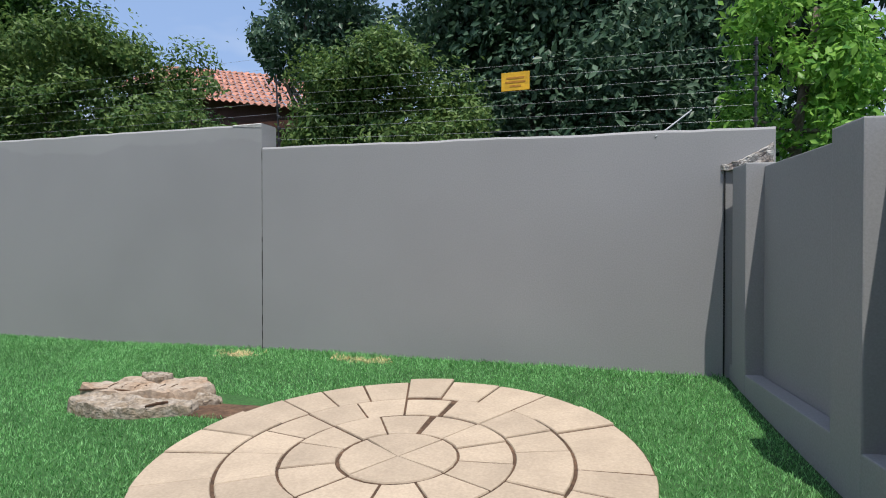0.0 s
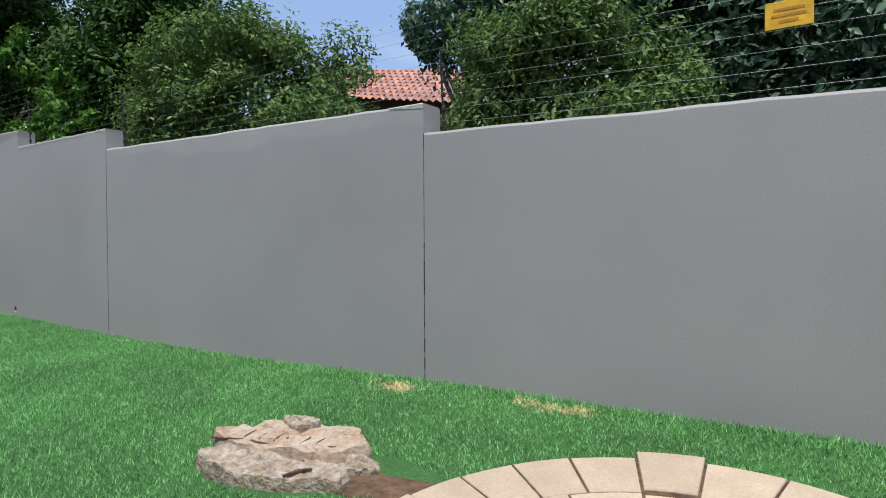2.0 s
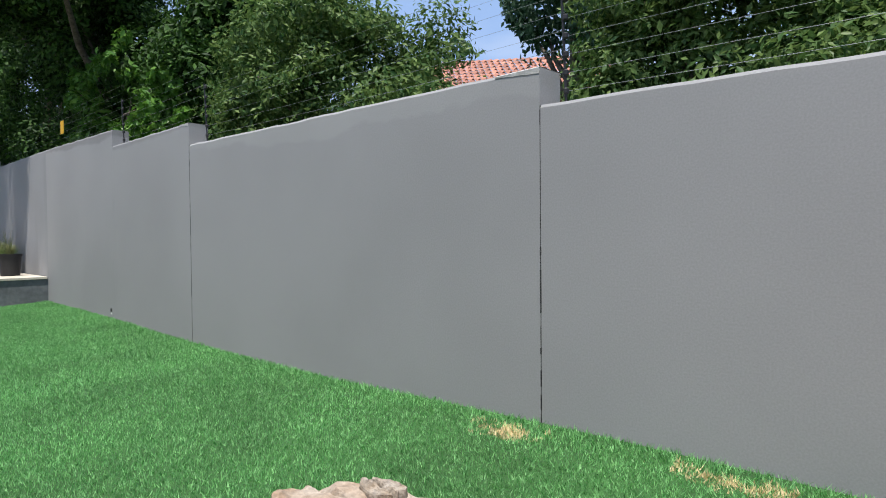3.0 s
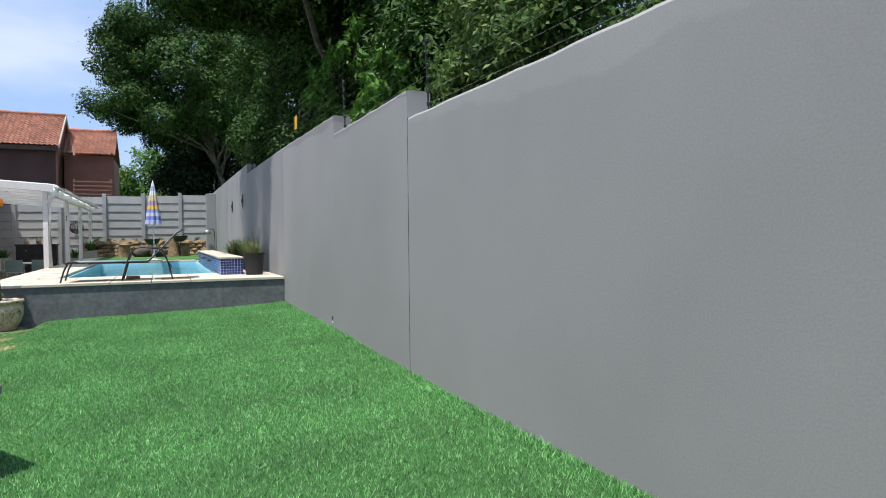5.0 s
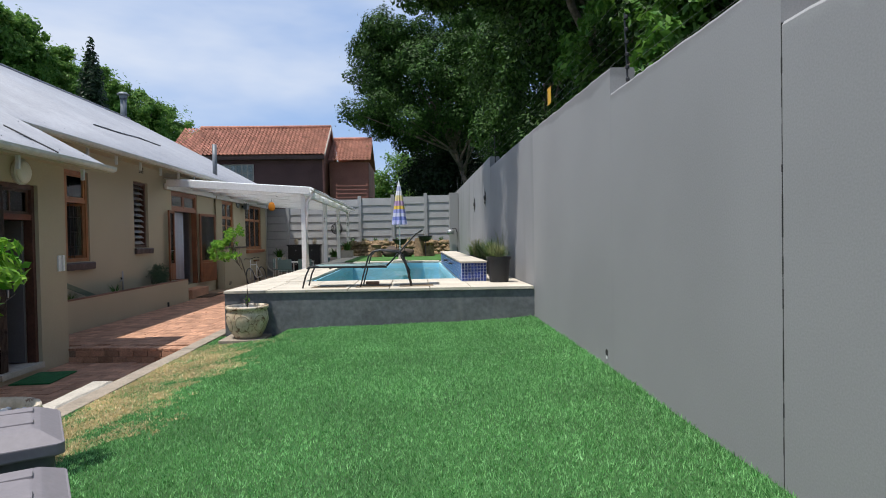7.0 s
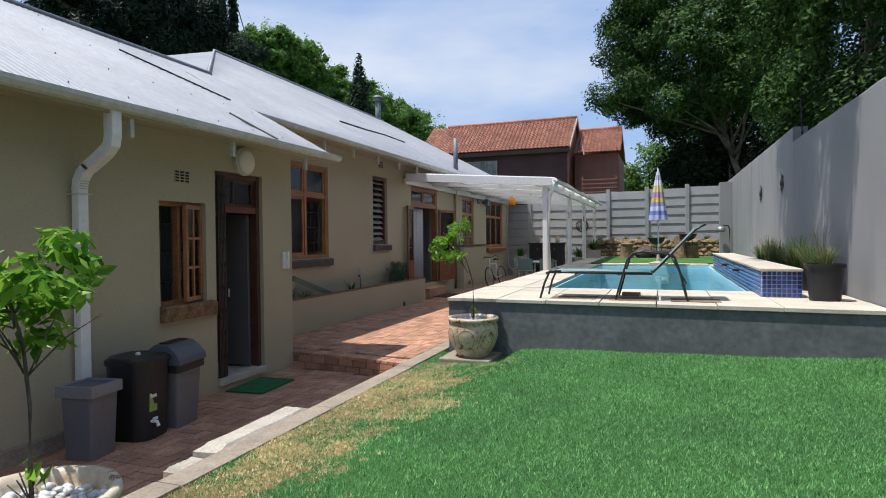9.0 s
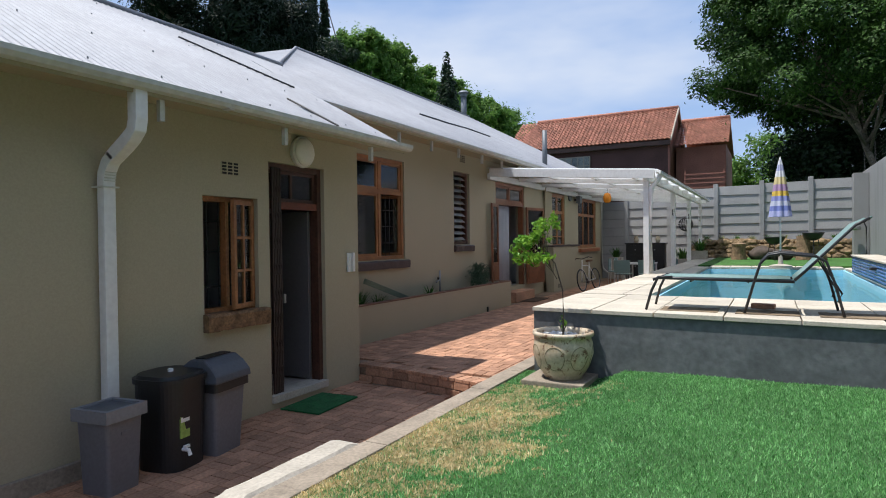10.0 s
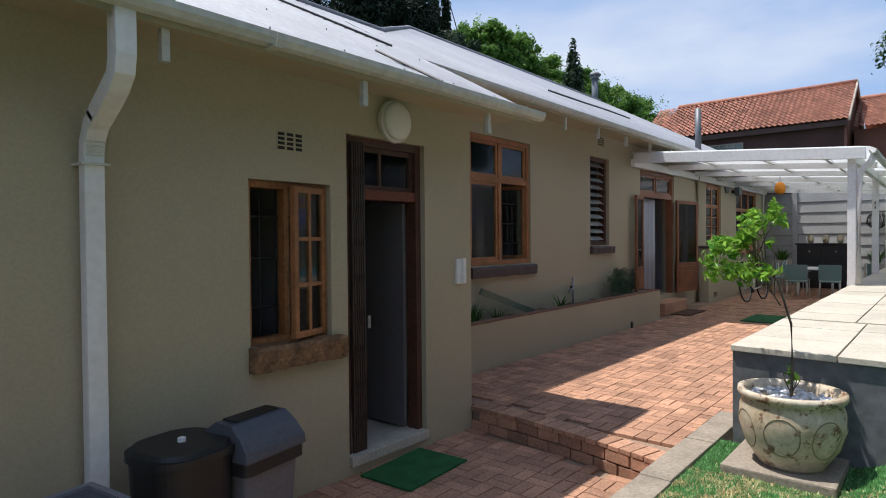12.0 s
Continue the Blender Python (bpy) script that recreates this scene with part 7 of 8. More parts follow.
rockery()
for i, y in enumerate(np.linspace(1.3, 5.4, 9)):
    blades("plant_tuft", -33.65, y, PZ + 0.6, 60, 0.3, 0.25, 0.01, M_TUFT if i % 2 else M_LEAF_MID, "small straggling plant on the rockery", "plant", 80 + i)


def log_stump(x, y, r, h, seed, lean):
    bm = bmesh.new()
    tube(bm, [(0, 0, 0), (lean * 0.3, 0, h * 0.4), (lean * 0.7, 0, h * 0.8), (lean, 0, h)], r, 14, [r * 1.15, r, r * 0.95, r])
    for v in bm.verts:
        v.co.x += 0.03 * noise.noise(v.co * 5 + Vector((seed, 0, 0)))
    o = solid("log_seat", bm, mat("sawn log %d" % seed, (0.3, 0.2, 0.12), 0.9, vary=0.4, grain=14, stain=5, bump=0.7), "upright sawn log used as a garden seat", "log")
    o.location = (x, y, PZ)


log_stump(-31.2, 2.5, 0.22, 0.55, 1, 0.04)
log_stump(-31.0, 4.35, 0.2, 0.75, 2, -0.1)
log_stump(-31.1, 4.75, 0.22, 0.45, 3, 0.0)


def fire_bowl(x, y, z, label):
    d = thing("fire_bowl", (x, y, PZ), label, "fire bowl")
    bm = bmesh.new()
    lathe(bm, [(0.05, z), (0.22, z + 0.08), (0.3, z + 0.22), (0.31, z + 0.26), (0.28, z + 0.26), (0.2, z + 0.12), (0.01, z + 0.06)], 24)
    part("bowl", bm, M_BLACKMETAL, d, smooth=True)
    for k in range(3):
        a = 2.094 * k
        bm = bmesh.new()
        tube(bm, [(0.16 * math.cos(a), 0.16 * math.sin(a), z + 0.06), (0.26 * math.cos(a), 0.26 * math.sin(a), 0)], 0.012, 6)
        part("leg", bm, M_BLACKMETAL, d)


fire_bowl(-30.6, 3.55, 0.5, "black steel fire bowl on three legs")
fire_bowl(-30.9, 4.6, 0.62, "black kettle fire bowl on three legs")


def boulder(x, y, s, seed, label):
    bm = bmesh.new()
    bmesh.ops.create_icosphere(bm, subdivisions=3, radius=1.0)
    for v in bm.verts:
        v.co *= 1 + 0.25 * noise.noise(v.co * 1.3 + Vector((seed, 0, 0)))
        v.co = Vector((v.co.x * s, v.co.y * s * 1.6, max(v.co.z, -0.75) * s))
    o = solid("boulder", bm, mat("dark boulder %d" % seed, (0.1, 0.075, 0.06), 0.8, vary=0.4, grain=10, stain=3, bump=0.6), label, "boulder", smooth=True)
    o.location = (x, y, PZ + s * 0.72)


boulder(-31.3, 3.2, 0.26, 1, "large dark rounded boulder on the turf")
boulder(-31.2, 3.75, 0.22, 2, "dark rounded boulder on the turf")

# outdoor shower head by the far wall corner
d = thing("shower_lamp", (-30.3, 5.9, PZ), "chrome garden spotlight on a dark bent stem", "garden lamp")
bm = bmesh.new()
tube(bm, [(0, 0, 0), (0, 0, 1.0), (0.02, -0.05, 1.14), (0.03, -0.2, 1.15)], 0.02, 8)
part("stem", bm, M_BLACKMETAL, d, smooth=True)
bm = bmesh.new()
lathe(bm, [(0.03, 0.0), (0.13, -0.05), (0.15, -0.16), (0.12, -0.2), (0.01, -0.2)], 20, (0.03, -0.28, 1.12))
part("head", bm, M_WIRE, d, smooth=True)
bm = bmesh.new()
box(bm, -31.0, -30.5, 5.62, 5.99, -0.5, 3.1)
solid("wall_pillar", bm, M_GREY, "grey rendered pillar where the wall meets the fence", "pillar", "structure", 0.01)

# ---------------------------------------------------------------- pergola


def pergola():
    p = thing("pergola", (-22.2, 1.1, -0.35), "white pergola with translucent roof sheets over the terrace", "pergola")
    X = [-0.15, -4.15, -7.7, -11.2]
    for i, x in enumerate(X):
        bm = bmesh.new()
        box(bm, x - 0.06, x + 0.06, -0.06, 0.06, 0.7, 2.9)
        part("post", bm, M_WHITE, p, bevel=0.01)
    bm = bmesh.new()
    box(bm, -11.3, 0.0, -0.04, 0.05, 2.82, 2.98)
    part("edge_beam", bm, M_WHITE, p, bevel=0.006)
    bm = bmesh.new()
    box(bm, -11.3, 0.0, -3.68, -3.6, 3.05, 3.2)
    part("wall_plate", bm, M_WHITE, p, bevel=0.006)

    def sloped(x, w, z_lo, z_hi, h):
        bm = bmesh.new()
        vs = []
        for y, z in ((-3.6, z_hi), (0.2, z_lo)):
            for dx, dz in ((-w, 0), (w, 0), (w, h), (-w, h)):
                vs.append(bm.verts.new((x + dx, y, z + dz)))
        for f in ((0, 1, 2, 3), (7, 6, 5, 4), (0, 4, 5, 1), (1, 5, 6, 2), (2, 6, 7, 3), (3, 7, 4, 0)):
            bm.faces.new([vs[i] for i in f])
        return bm

    part("front_beam", sloped(0.03, 0.03, 2.84, 3.11, 0.19), M_WHITE, p, bevel=0.008)
    for x in np.linspace(-1.9, -11.25, 6):
        part("rafter", sloped(float(x), 0.025, 2.86, 3.13, 0.11), M_WHITE, p, bevel=0.005)
    for y, z in ((-2.6, 3.2), (-1.5, 3.12), (-0.5, 3.05)):
        bm = bmesh.new()
        box(bm, -11.25, -0.0, y - 0.025, y + 0.025, z - 0.055, z - 0.01)
        part("purlin", bm, M_WHITE, p)
    # corrugated translucent sheets with a curled front edge
    for s in range(6):
        x1, x0 = 0.05 - s * 1.88, 0.05 - (s + 1) * 1.88 - 0.04
        xs = np.linspace(x0, x1, 100)
        ys = [-3.65, -2.0, -0.5, 0.1, 0.25, 0.33, 0.37]
        zo = [3.325, 3.2, 3.09, 3.05, 3.03, 2.99, 2.92]
        wave = 0.012 * np.sin(xs * 2 * math.pi / 0.0762) + 0.004 * (s % 2)
        rng = np.random.default_rng(s)
        v = np.stack([np.stack((xs, np.full_like(xs, y), z + wave + (0.01 * np.sin(xs * 3 + s * 2) if y > -0.6 else 0)), -1) for y, z in zip(ys, zo)], 0)
        idx = np.arange(len(ys) * 100).reshape(len(ys), 100)
        f = np.stack((idx[:-1, :-1], idx[:-1, 1:], idx[1:, 1:], idx[1:, :-1]), -1).reshape(-1, 4)
        ob = new("roof_sheet", mesh_np("roof_sheet", v.reshape(-1, 3), f, M_POLY, True))
        ob.parent = p
    gt = gutter(-11.3, 0.1, 0.24, 2.98)
    part("gutter", gt, M_GUTTER, p)
    bm = bmesh.new()
    tube(bm, [(-0.02, 0.3, 2.9), (-0.04, 0.26, 2.8), (-0.08, 0.12, 2.66), (-0.085, 0.1, 2.5), (-0.085, 0.1, 0.85)], 0.05, 12)
    part("downpipe", bm, M_WHITE, p, smooth=True)
    for x in X[1:]:
        bm = bmesh.new()
        tube(bm, [(x + 0.07, 0.0, 2.35), (x + 0.1, 0.0, 2.32), (x + 0.1, 0.0, 2.22), (x + 0.075, 0.0, 2.2)], 0.012, 6)
        part("hook", bm, M_BLACKMETAL, p)


M_POLY = leaf_mat("milky polycarbonate sheet", (0.82, 0.83, 0.84), (0.78, 0.8, 0.82), 0.3, 0.5)
pergola()

# hanging lantern, clock and floodlight under the pergola
d = thing("hanging_lantern", (-27.0, -0.84, 2.3), "orange paper lantern hanging under the pergola", "lantern")
bm = bmesh.new()
lathe(bm, [(0.06, 0.0), (0.11, 0.05), (0.12, 0.16), (0.09, 0.26), (0.03, 0.3)], 16)
part("shade", bm, M_ORANGE, d, smooth=True)
bm = bmesh.new()
tube(bm, [(0, 0, 0.28), (0, 0, 0.62)], 0.006, 5)
part("cord", bm, M_BLACKMETAL, d)
d = thing("wall_clock", (-29.0, MY, 2.72), "round outdoor wall clock with pale face", "clock")
for nm, pr, m in (("rim", [(0.19, 0.0), (0.2, 0.04), (0.17, 0.05)], M_FLUE), ("face", [(0.165, 0.045), (0.01, 0.046)], M_WHITE)):
    bm = bmesh.new()
    lathe(bm, pr, 28)
    bmesh.ops.transform(bm, matrix=Matrix.Rotation(radians(-90), 4, "X"), verts=list(bm.verts))
    part(nm, bm, m, d)
d = thing("floodlight", (-29.6, MY, 2.6), "grey outdoor floodlight on the house wall", "floodlight")
bm = bmesh.new()
box(bm, -0.14, 0.14, 0.1, 0.24, -0.12, 0.12)
part("housing", bm, M_FLUE, d, bevel=0.01)
bm = bmesh.new()
box(bm, -0.02, 0.02, 0.0, 0.1, -0.04, 0.04)
part("bracket", bm, M_BLACKMETAL, d)
d = thing("downpipe", (-33.2, MY, -0.3), "thin cream downpipe at the end of the house", "downpipe")
bm = bmesh.new()
tube(bm, [(0, 0.12, 3.3), (0, 0.06, 3.0), (0, 0.06, 0.5), (0.1, 0.15, 0.3), (0.12, 0.35, 0.15)], 0.04, 8)
part("pipe", bm, M_GUTTER, d, smooth=True)
d = thing("downpipe", (-26.25, MY, -0.35), "cream downpipe beside the french doors", "downpipe")
bm = bmesh.new()
tube(bm, [(0, 0.45, 3.5), (0, 0.1, 3.2), (0, 0.06, 3.0), (0, 0.06, 0.0)], 0.04, 8)
part("pipe", bm, M_BEIGE, d, smooth=True)
bm = bmesh.new()
box(bm, -29.0, -26.35, MY + 0.003, MY + 0.3, -0.4, 1.0)
solid("wall_bench", bm, M_BEIGE, "olive beige masonry ledge under the window", "ledge", "structure", 0.015)
bm = bmesh.new()
box(bm, -29.05, -26.3, MY + 0.003, MY + 0.34, 1.0, 1.05)
solid("ledge_top", bm, M_SILL, "dark tiled top of the masonry ledge", "ledge", "structure", 0.008)
airbrick(-26.9, -0.2, MY + 0.3, 0.3, 0.12)

# ---------------------------------------------------------------- bicycle, table, chairs, cabinet


def bicycle():
    b = thing("bicycle", Matrix.Translation((-26.7, -1.5, -0.35)) @ Matrix.Rotation(radians(172), 4, "Z") @ Matrix.Rotation(radians(-8), 4, "X"), "white bicycle with dark tyres leaning by the house", "bicycle")
    R = 0.34
    for x in (0.0, 1.05):
        w = thing("wheel", (x, 0, R), "", "")
        w.parent = b
        w.matrix_basis = Matrix.Translation((x, 0, R))
        for key in list(w.keys()):
            del w[key]
        for nm, r, t, m in (("tyre", R - 0.02, 0.02, M_BLACKPLASTIC), ("rim", R - 0.045, 0.01, M_WIRE)):
            bm = bmesh.new()
            pts = [(r * math.cos(a), 0, r * math.sin(a)) for a in np.linspace(0, 6.2832, 37)]
            tube(bm, pts, t, 8)
            part(nm, bm, m, w, smooth=True)
        bm = bmesh.new()
        for k in range(18):
            a = 6.2832 * k / 18
            tube(bm, [(0, 0.02 * (-1) ** k, 0), ((R - 0.05) * math.cos(a), 0, (R - 0.05) * math.sin(a))], 0.0025, 4)
        tagged(part("spokes", bm, M_WIRE, w), kind="stuff")
    bm = bmesh.new()
    for q in ([(0.0, 0, R), (0.18, 0, 0.82), (0.22, 0, 0.95)], [(0.18, 0, 0.78), (0.66, 0, 0.76)], [(0.14, 0, 0.66), (0.52, 0, 0.3)], [(0.72, 0, 0.88), (0.52, 0, 0.3)], [(0.52, 0, 0.3), (1.05, 0, R)], [(0.68, 0, 0.74), (1.05, 0, R)]):
        tube(bm, q, 0.017, 8)
    part("frame", bm, M_WHITE, b, smooth=True)
    bm = bmesh.new()
    tube(bm, [(0.34, -0.28, 0.98), (0.26, -0.2, 1.02), (0.22, 0, 0.98), (0.26, 0.2, 1.02), (0.34, 0.28, 0.98)], 0.012, 8)
    part("handlebar", bm, M_BLACKMETAL, b, smooth=True)
    bm = bmesh.new()
    box(bm, 0.6, 0.86, -0.07, 0.07, 0.88, 0.94)
    part("saddle", bm, mat("brown saddle", (0.2, 0.1, 0.05), 0.5), b, bevel=0.025)
    bm = bmesh.new()
    lathe(bm, [(0.09, -0.01), (0.09, 0.01), (0.02, 0.01)], 18)
    bmesh.ops.transform(bm, matrix=Matrix.Translation((0.52, 0.03, 0.3)) @ Matrix.Rotation(radians(90), 4, "X"), verts=list(bm.verts))
    part("chainring", bm, M_BLACKMETAL, b)


bicycle()


def patio_table():
    t = thing("patio_table", (-30.0, -0.45, -0.35), "pale slatted patio table under the pergola", "table")
    for k in range(9):
        bm = bmesh.new()
        box(bm, -0.75, 0.75, -0.45 + k * 0.1, -0.36 + k * 0.1, 0.71, 0.74)
        part("slat", bm, M_WHITE, t)
    for x in (-0.68, 0.68):
        for y in (-0.4, 0.4):
            bm = bmesh.new()
            box(bm, x - 0.025, x + 0.025, y - 0.025, y + 0.025, 0.0, 0.71)
            part("leg", bm, M_WHITE, t)


patio_table()


def patio_chair():
    c = thing("patio_chair", (-28.75, -0.75, -0.35), "grey green patio chair with pale legs", "chair", "chairs round the patio table")
    bm = bmesh.new()
    box(bm, -0.24, 0.24, -0.24, 0.24, 0.42, 0.45)
    part("seat", bm, M_TEAL, c, bevel=0.012)
    bm = bmesh.new()
    box(bm, 0.22, 0.25, -0.25, 0.25, 0.48, 0.88)
    part("backrest", bm, M_TEAL, c, bevel=0.012)
    for x in (-0.21, 0.22):
        for y in (-0.22, 0.22):
            bm = bmesh.new()
            tube(bm, [(x * 1.1, y * 1.05, 0), (x, y, 0.44), (x, y, 0.5 if x < 0 else 0.86)], 0.013, 6)
            part("leg", bm, M_WHITE, c, smooth=True)
    return c


CH = patio_chair()
for x, y, a in ((-28.9, -0.05, 0.1), (-30.2, -1.3, -1.5), (-30.9, -1.25, -1.6), (-30.0, 0.45, 1.5)):
    copy_thing(CH, Matrix.Translation((x, y, -0.35)) @ Matrix.Rotation(a, 4, "Z"))


def cabinet():
    c = thing("cabinet", (-31.9, -0.6, -0.35), "black outdoor cabinet with drawers by the fence", "cabinet")
    bm = bmesh.new()
    box(bm, -0.22, 0.22, -0.68, 0.68, 0.05, 1.36)
    part("body", bm, M_BLACKPLASTIC, c, bevel=0.01)
    bm = bmesh.new()
    box(bm, -0.25, 0.26, -0.72, 0.72, 1.36, 1.41)
    part("top", bm, M_BLACKPLASTIC, c, bevel=0.008)
    for y in (-0.34, 0.34):
        for z0, z1 in ((1.0, 1.32), (0.15, 0.96)):
            bm = bmesh.new()
            box(bm, 0.221, 0.24, y - 0.32, y + 0.32, z0, z1)
            dr = part("drawer" if z0 > 0.5 else "cupboard_door", bm, M_BLACKPLASTIC, c, bevel=0.006)
            bm = bmesh.new()
            lathe(bm, [(0.02, 0.0), (0.025, 0.02), (0.005, 0.03)], 10)
            bmesh.ops.transform(bm, matrix=Matrix.Translation((0.24, y, (z0 + z1) / 2)) @ Matrix.Rotation(radians(90), 4, "Y"), verts=list(bm.verts))
            part("knob", bm, M_WIRE, dr)
    for y in (-0.35, 0.05, 0.42):
        j = thing("jar", (-31.9, -0.6 + y, 1.06), "small pale ceramic jar on the cabinet", "jar")
        bm = bmesh.new()
        lathe(bm, [(0.06, 0), (0.09, 0.08), (0.09, 0.16), (0.06, 0.22), (0.07, 0.25), (0.01, 0.25)], 16)
        part("jar_body", bm, M_POT, j, smooth=True)


cabinet()
for x, y in ((-31.3, 0.72), (-31.6, 1.25), (-32.8, -1.9)):
    bm = bmesh.new()
    box(bm, x - 0.2, x + 0.2, y - 0.25, y + 0.25, -0.35 if y < 1.0 else PZ, 0.5 if y < 1.0 else PZ + 0.3)
    solid("plant_trough", bm, M_CONC, "grey concrete plant trough by the pergola", "plant trough", bevel=0.01)
    blades("strap_plant", x, y, 0.45 if y < 1.0 else PZ + 0.28, 60, 0.6, 0.5, 0.022, M_LEAF_MID, "green strap leaved plant in the trough", "plant", int(-x * 10), 0.8)
d = thing("hanging_ball", (-33.9, 0.55, 1.75), "dark wire ball ornament on the fence", "ornament")
bm = bmesh.new()
for k in range(8):
    a = math.pi * k / 8
    tube(bm, [(0.26 * math.cos(t) * math.cos(a) + 0.1, 0.26 * math.cos(t) * math.sin(a), 0.26 * math.sin(t)) for t in np.linspace(0, 6.2832, 21)], 0.012, 5)
part("wire_ball", bm, M_BLACKMETAL, d)

# ---------------------------------------------------------------- electric fence, sign, wall ornaments


def strand_posts():
    for x, top, lean in ((-3.48, 2.03, 0.0), (-8.45, 2.35, 0.0), (-11.2, 2.62, 0.0), (0.85, 1.93, 0.02), (-20.15, 3.0, 0.0), (-30.2, 3.25, 0.05), (-32.5, 3.25, -0.05)):
        p = thing("fence_post", (x, 6.12, top - 0.02), "thin black electric fence post with insulators", "fence post", "electric fence posts")
        h = 0.72
        bm = bmesh.new()
        tube(bm, [(0, 0, 0), (lean - 0.02, -0.02, h)], 0.009, 6)
        part("rod", bm, M_BLACKMETAL, p)
        for k in range(6):
            bm = bmesh.new()
            z = 0.1 + k * 0.115
            lathe(bm, [(0.012, z - 0.02), (0.02, z - 0.012), (0.02, z + 0.012), (0.012, z + 0.02)], 8, (0, -0.02 * z, 0))
            part("insulator", bm, M_BLACKPLASTIC, p)
    spans = ((-3.48, 0.85, 2.03, 1.93), (-8.45, -3.48, 2.35, 2.3), (-11.2, -8.45, 2.63, 2.62), (-20.15, -11.2, 2.97, 2.87), (-32.5, -20.15, 3.25, 3.24))
    for xa, xb, za, zb in spans:
        for k in range(6):
            bm = bmesh.new()
            dz = 0.08 + k * 0.115
            tube(bm, [(xa, 6.12, za + dz), ((xa + xb) / 2, 6.12, (za + zb) / 2 + dz - 0.012), (xb, 6.12, zb + dz)], 0.0011, 4)
            solid("fence_wire", bm, M_WIRE, "thin galvanised electric fence wire above the wall", "fence wire", group="electric fence wires")


strand_posts()
p = thing("fence_post", SIDE @ Matrix.Translation((1.85, 0.22, 1.6)), "tall black electric fence post with round insulators", "fence post", "electric fence posts")
bm = bmesh.new()
tube(bm, [(0, 0, 0), (0.0, 0.0, 0.85)], 0.012, 8)
part("rod", bm, M_BLACKMETAL, p)
for k in range(5):
    bm = bmesh.new()
    lathe(bm, [(0.014, -0.025), (0.034, -0.015), (0.034, 0.01), (0.014, 0.025)], 10, (0, 0, 0.26 + k * 0.115))
    part("insulator", bm, M_BLACKPLASTIC, p)
bm = bmesh.new()
tube(bm, [(0.13, 6.0, 1.9), (0.2, 6.03, 1.95), (0.4, 6.14, 2.12)], 0.008, 6)
solid("stay_rod", bm, M_FLUE, "short steel stay rod fixed to the wall top", "stay rod")

d = thing("warning_sign", (-1.02, 6.1, 2.47), "yellow electric fence warning sign hanging on the wires", "sign")
bm = bmesh.new()
box(bm, -0.125, 0.125, -0.003, 0.003, -0.08, 0.08)
part("plate", bm, mat("yellow sign plate", (0.75, 0.42, 0.02), 0.5, vary=0.2, grain=25, stain=9), d, bevel=0.002)
for z, w in ((0.03, 0.08), (-0.005, 0.09), (-0.04, 0.05)):
    bm = bmesh.new()
    box(bm, -w, w, -0.005, -0.0035, z - 0.008, z + 0.008)
    part("lettering_bar", bm, mat("faded sign print", (0.45, 0.2, 0.02), 0.6) if "faded sign print" not in bpy.data.materials else bpy.data.materials["faded sign print"], d)
d = thing("warning_sign", (-14.4, 6.12, 3.3), "small yellow electric fence warning sign", "sign")
bm = bmesh.new()
box(bm, -0.1, 0.1, -0.003, 0.003, -0.12, 0.12)
part("plate", bm, bpy.data.materials["yellow sign plate"], d)


def wall_star(x, z, r):
    d = thing("wall_ornament", (x, 6.0, z), "dark metal sunburst ornament on the grey wall", "ornament", "sunburst wall ornaments")
    bm = bmesh.new()
    lathe(bm, [(r * 0.45, 0.0), (r * 0.45, 0.02), (r * 0.2, 0.05), (0.01, 0.05)], 20)
    bmesh.ops.transform(bm, matrix=Matrix.Rotation(radians(90), 4, "X"), verts=list(bm.verts))
    part("disc", bm, M_BLACKMETAL, d)
    for k in range(12):
        a = 6.2832 * k / 12
        bm = bmesh.new()
        pts = [(r * 0.45 * math.cos(a - 0.18), r * 0.45 * math.sin(a - 0.18)), (r * 0.45 * math.cos(a + 0.18), r * 0.45 * math.sin(a + 0.18)), (r * (1.15 if k % 2 else 0.95) * math.cos(a + 0.1), r * (1.15 if k % 2 else 0.95) * math.sin(a + 0.1))]
        f = [bm.verts.new((p[0], -0.012, p[1])) for p in pts]
        b = [bm.verts.new((p[0], -0.02, p[1])) for p in pts]
        bm.faces.new(f)
        bm.faces.new(b[::-1])
        for i in range(3):
            bm.faces.new((f[i], f[(i + 1) % 3], b[(i + 1) % 3], b[i]))
        part("ray", bm, M_BLACKMETAL, d)


wall_star(-24.0, 2.25, 0.2)
wall_star(-21.3, 2.28, 0.2)
d = thing("weep_hole", (-11.54, 6.0, 0.09), "small round drain hole in the boundary wall", "drain hole", kind="structure")
bm = bmesh.new()
lathe(bm, [(0.035, 0.0), (0.035, 0.004), (0.002, 0.004)], 16)
bmesh.ops.transform(bm, matrix=Matrix.Rotation(radians(90), 4, "X"), verts=list(bm.verts))
part("hole", bm, M_CRACK, d)
bm = bmesh.new()
box(bm, -0.012, 0.02, -0.007, -0.001, -0.06, -0.03)
part("pipe_lip", bm, M_WHITE, d)


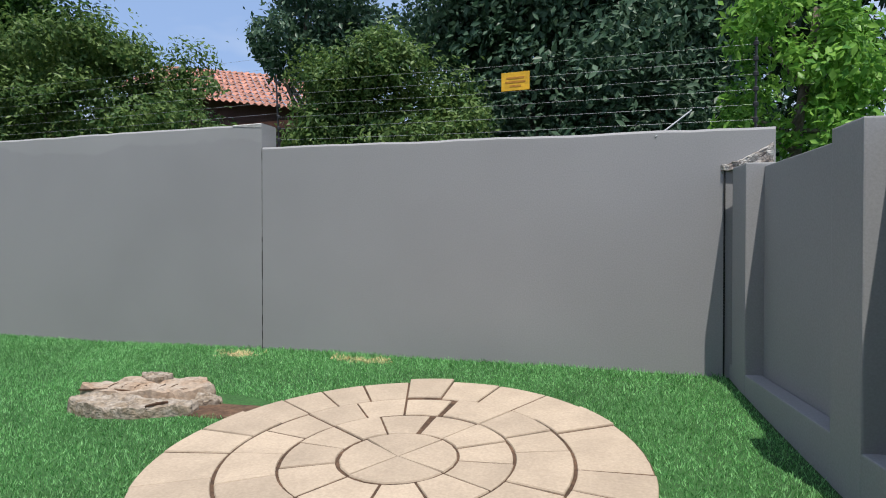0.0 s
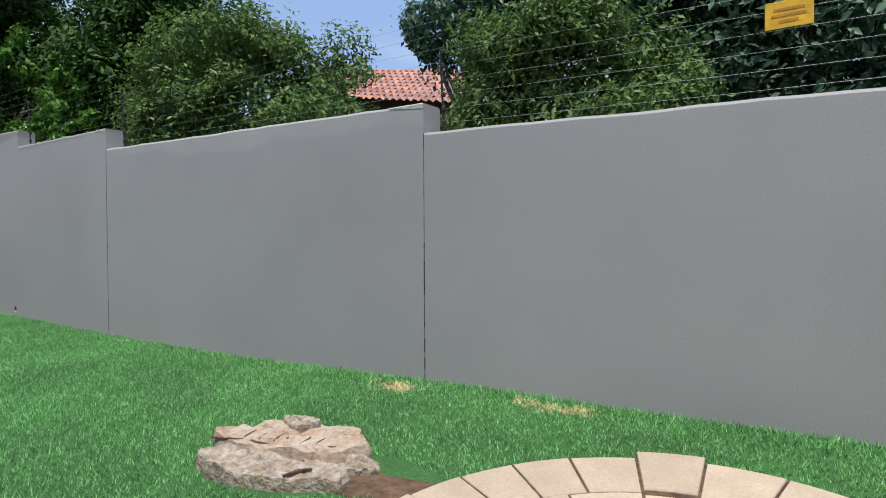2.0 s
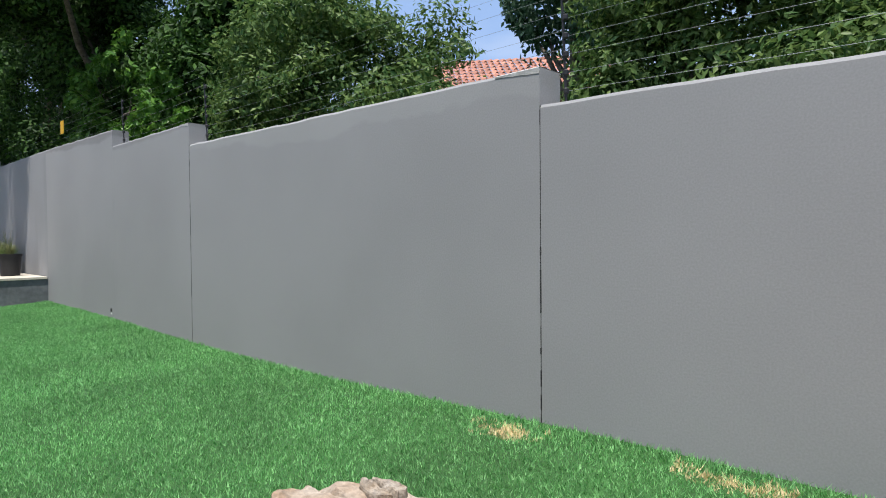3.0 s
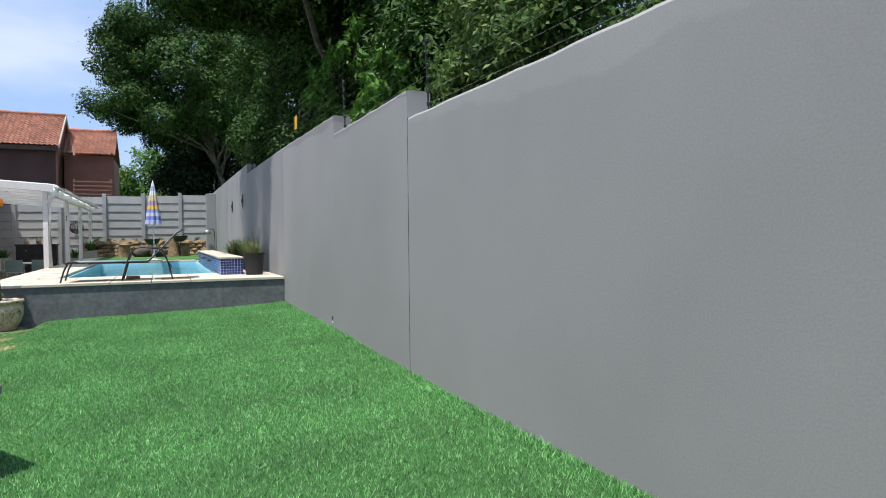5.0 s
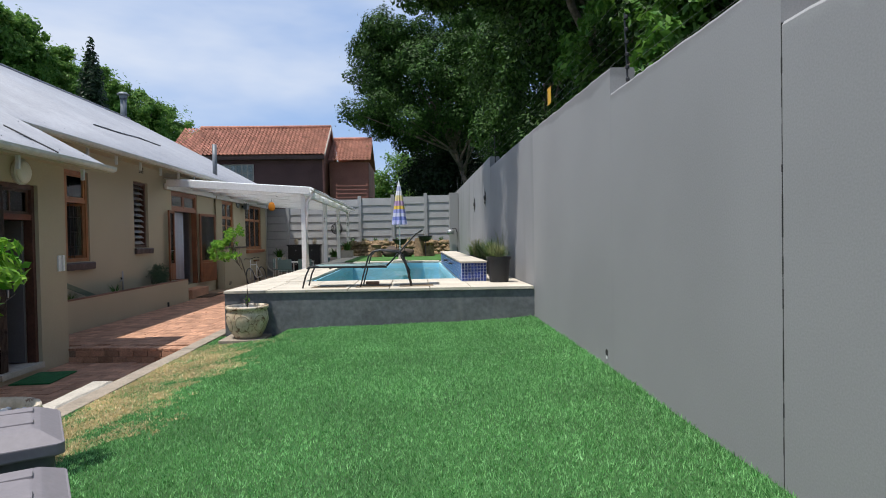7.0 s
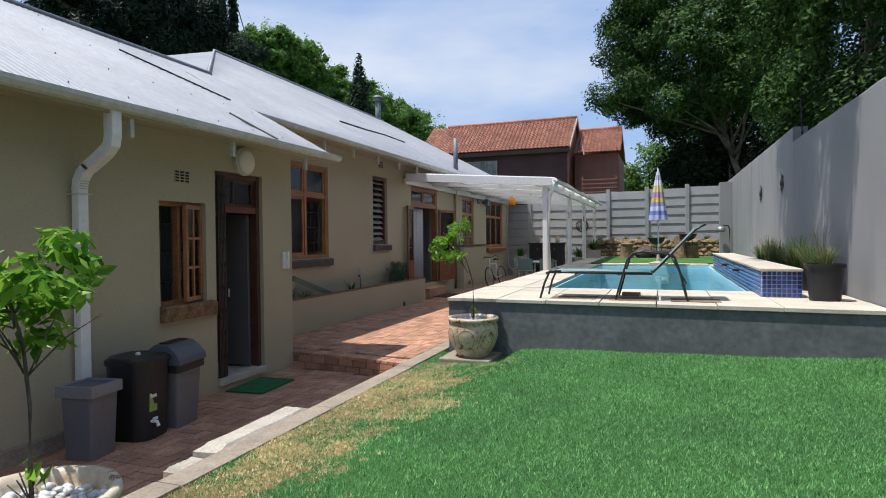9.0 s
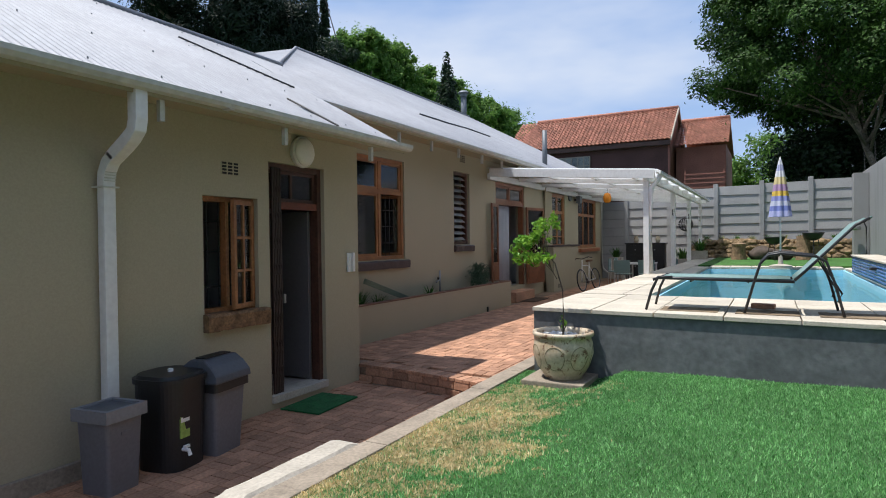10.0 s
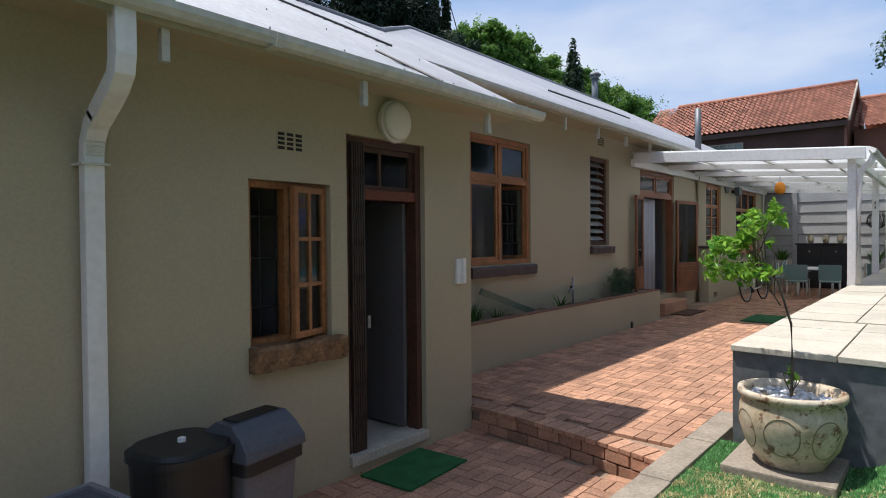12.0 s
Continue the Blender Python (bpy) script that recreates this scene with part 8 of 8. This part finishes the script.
def broken_plaster():
    """Rough chipped plaster over the pillar where two walls meet."""
    bm = bmesh.new()
    n, m = 22, 12
    rows = []
    for i in range(n + 1):
        x = 0.6 + 0.36 * i / n
        row = []
        for j in range(m + 1):
            hi = 0.05 + 0.16 * (i / n) ** 1.5
            z = 1.61 + hi * j / m
            lump = noise.noise(Vector((x * 22, z * 22, 0.5))) * 0.018 + noise.noise(Vector((x * 60, z * 60, 2.5))) * 0.008
            edge = 0.0 if i in (0, n) or j in (0, m) else 1.0
            row.append(bm.verts.new((x + edge * lump * 0.3, 5.999 - edge * (0.022 + lump), z + 0.01 * noise.noise(Vector((x * 30, 3.0, 1.0))))))
        rows.append(row)
    for a, b in zip(rows, rows[1:]):
        for j in range(m):
            bm.faces.new((a[j], b[j], b[j + 1], a[j + 1]))
    solid("broken_plaster", bm, mat("chipped pale plaster", (0.5, 0.48, 0.45), 0.95, vary=0.45, grain=50, stain=20.0, bump=0.9, bump_scale=60, dist=0.02, col2=(0.2, 0.17, 0.15)), "rough chipped plaster at the corner of two walls", "plaster", "structure")
    # bleached caps on the raised ends of the wall bays
    for i, (x0, x1, y0, z) in enumerate(((-3.96, -3.6, 6.0, 2.266), (-8.95, -8.69, 6.0, 2.601))):
        bm = bmesh.new()
        k = 14
        prev = None
        for q in range(k + 1):
            x = x0 + (x1 - x0 - 0.004) * q / k
            d = 0.012 + 0.03 * (q / k) + 0.012 * noise.noise(Vector((x * 18, i, 0)))
            cur = [bm.verts.new(p) for p in ((x, y0 - 0.003, z - d), (x, y0 - 0.004, z - 0.004), (x, y0 + 0.01, z + 0.005), (x, y0 + 0.22, z + 0.005))]
            if prev:
                for e in range(3):
                    bm.faces.new((prev[e], cur[e], cur[e + 1], prev[e + 1]))
            prev = cur
        solid("wall_cap", bm, M_GREYTOP, "bleached worn cap on the raised end of the wall", "wall cap", "structure")


broken_plaster()

# ---------------------------------------------------------------- pavers of the paths
pavers("pavement_1", "red clay brick pavers of the terrace", -33.4, -15.27, -2.06, 0.86, -0.35, -19.0, lambda x, y: (y < -2.06) or (x > nose(y) - 0.27))
pavers("pavement_2", "red clay brick pavers by the back door", -15.3, -8.0, -1.235, 0.85, -0.56, -15.3, lambda x, y: x < nose(y) + 0.06)
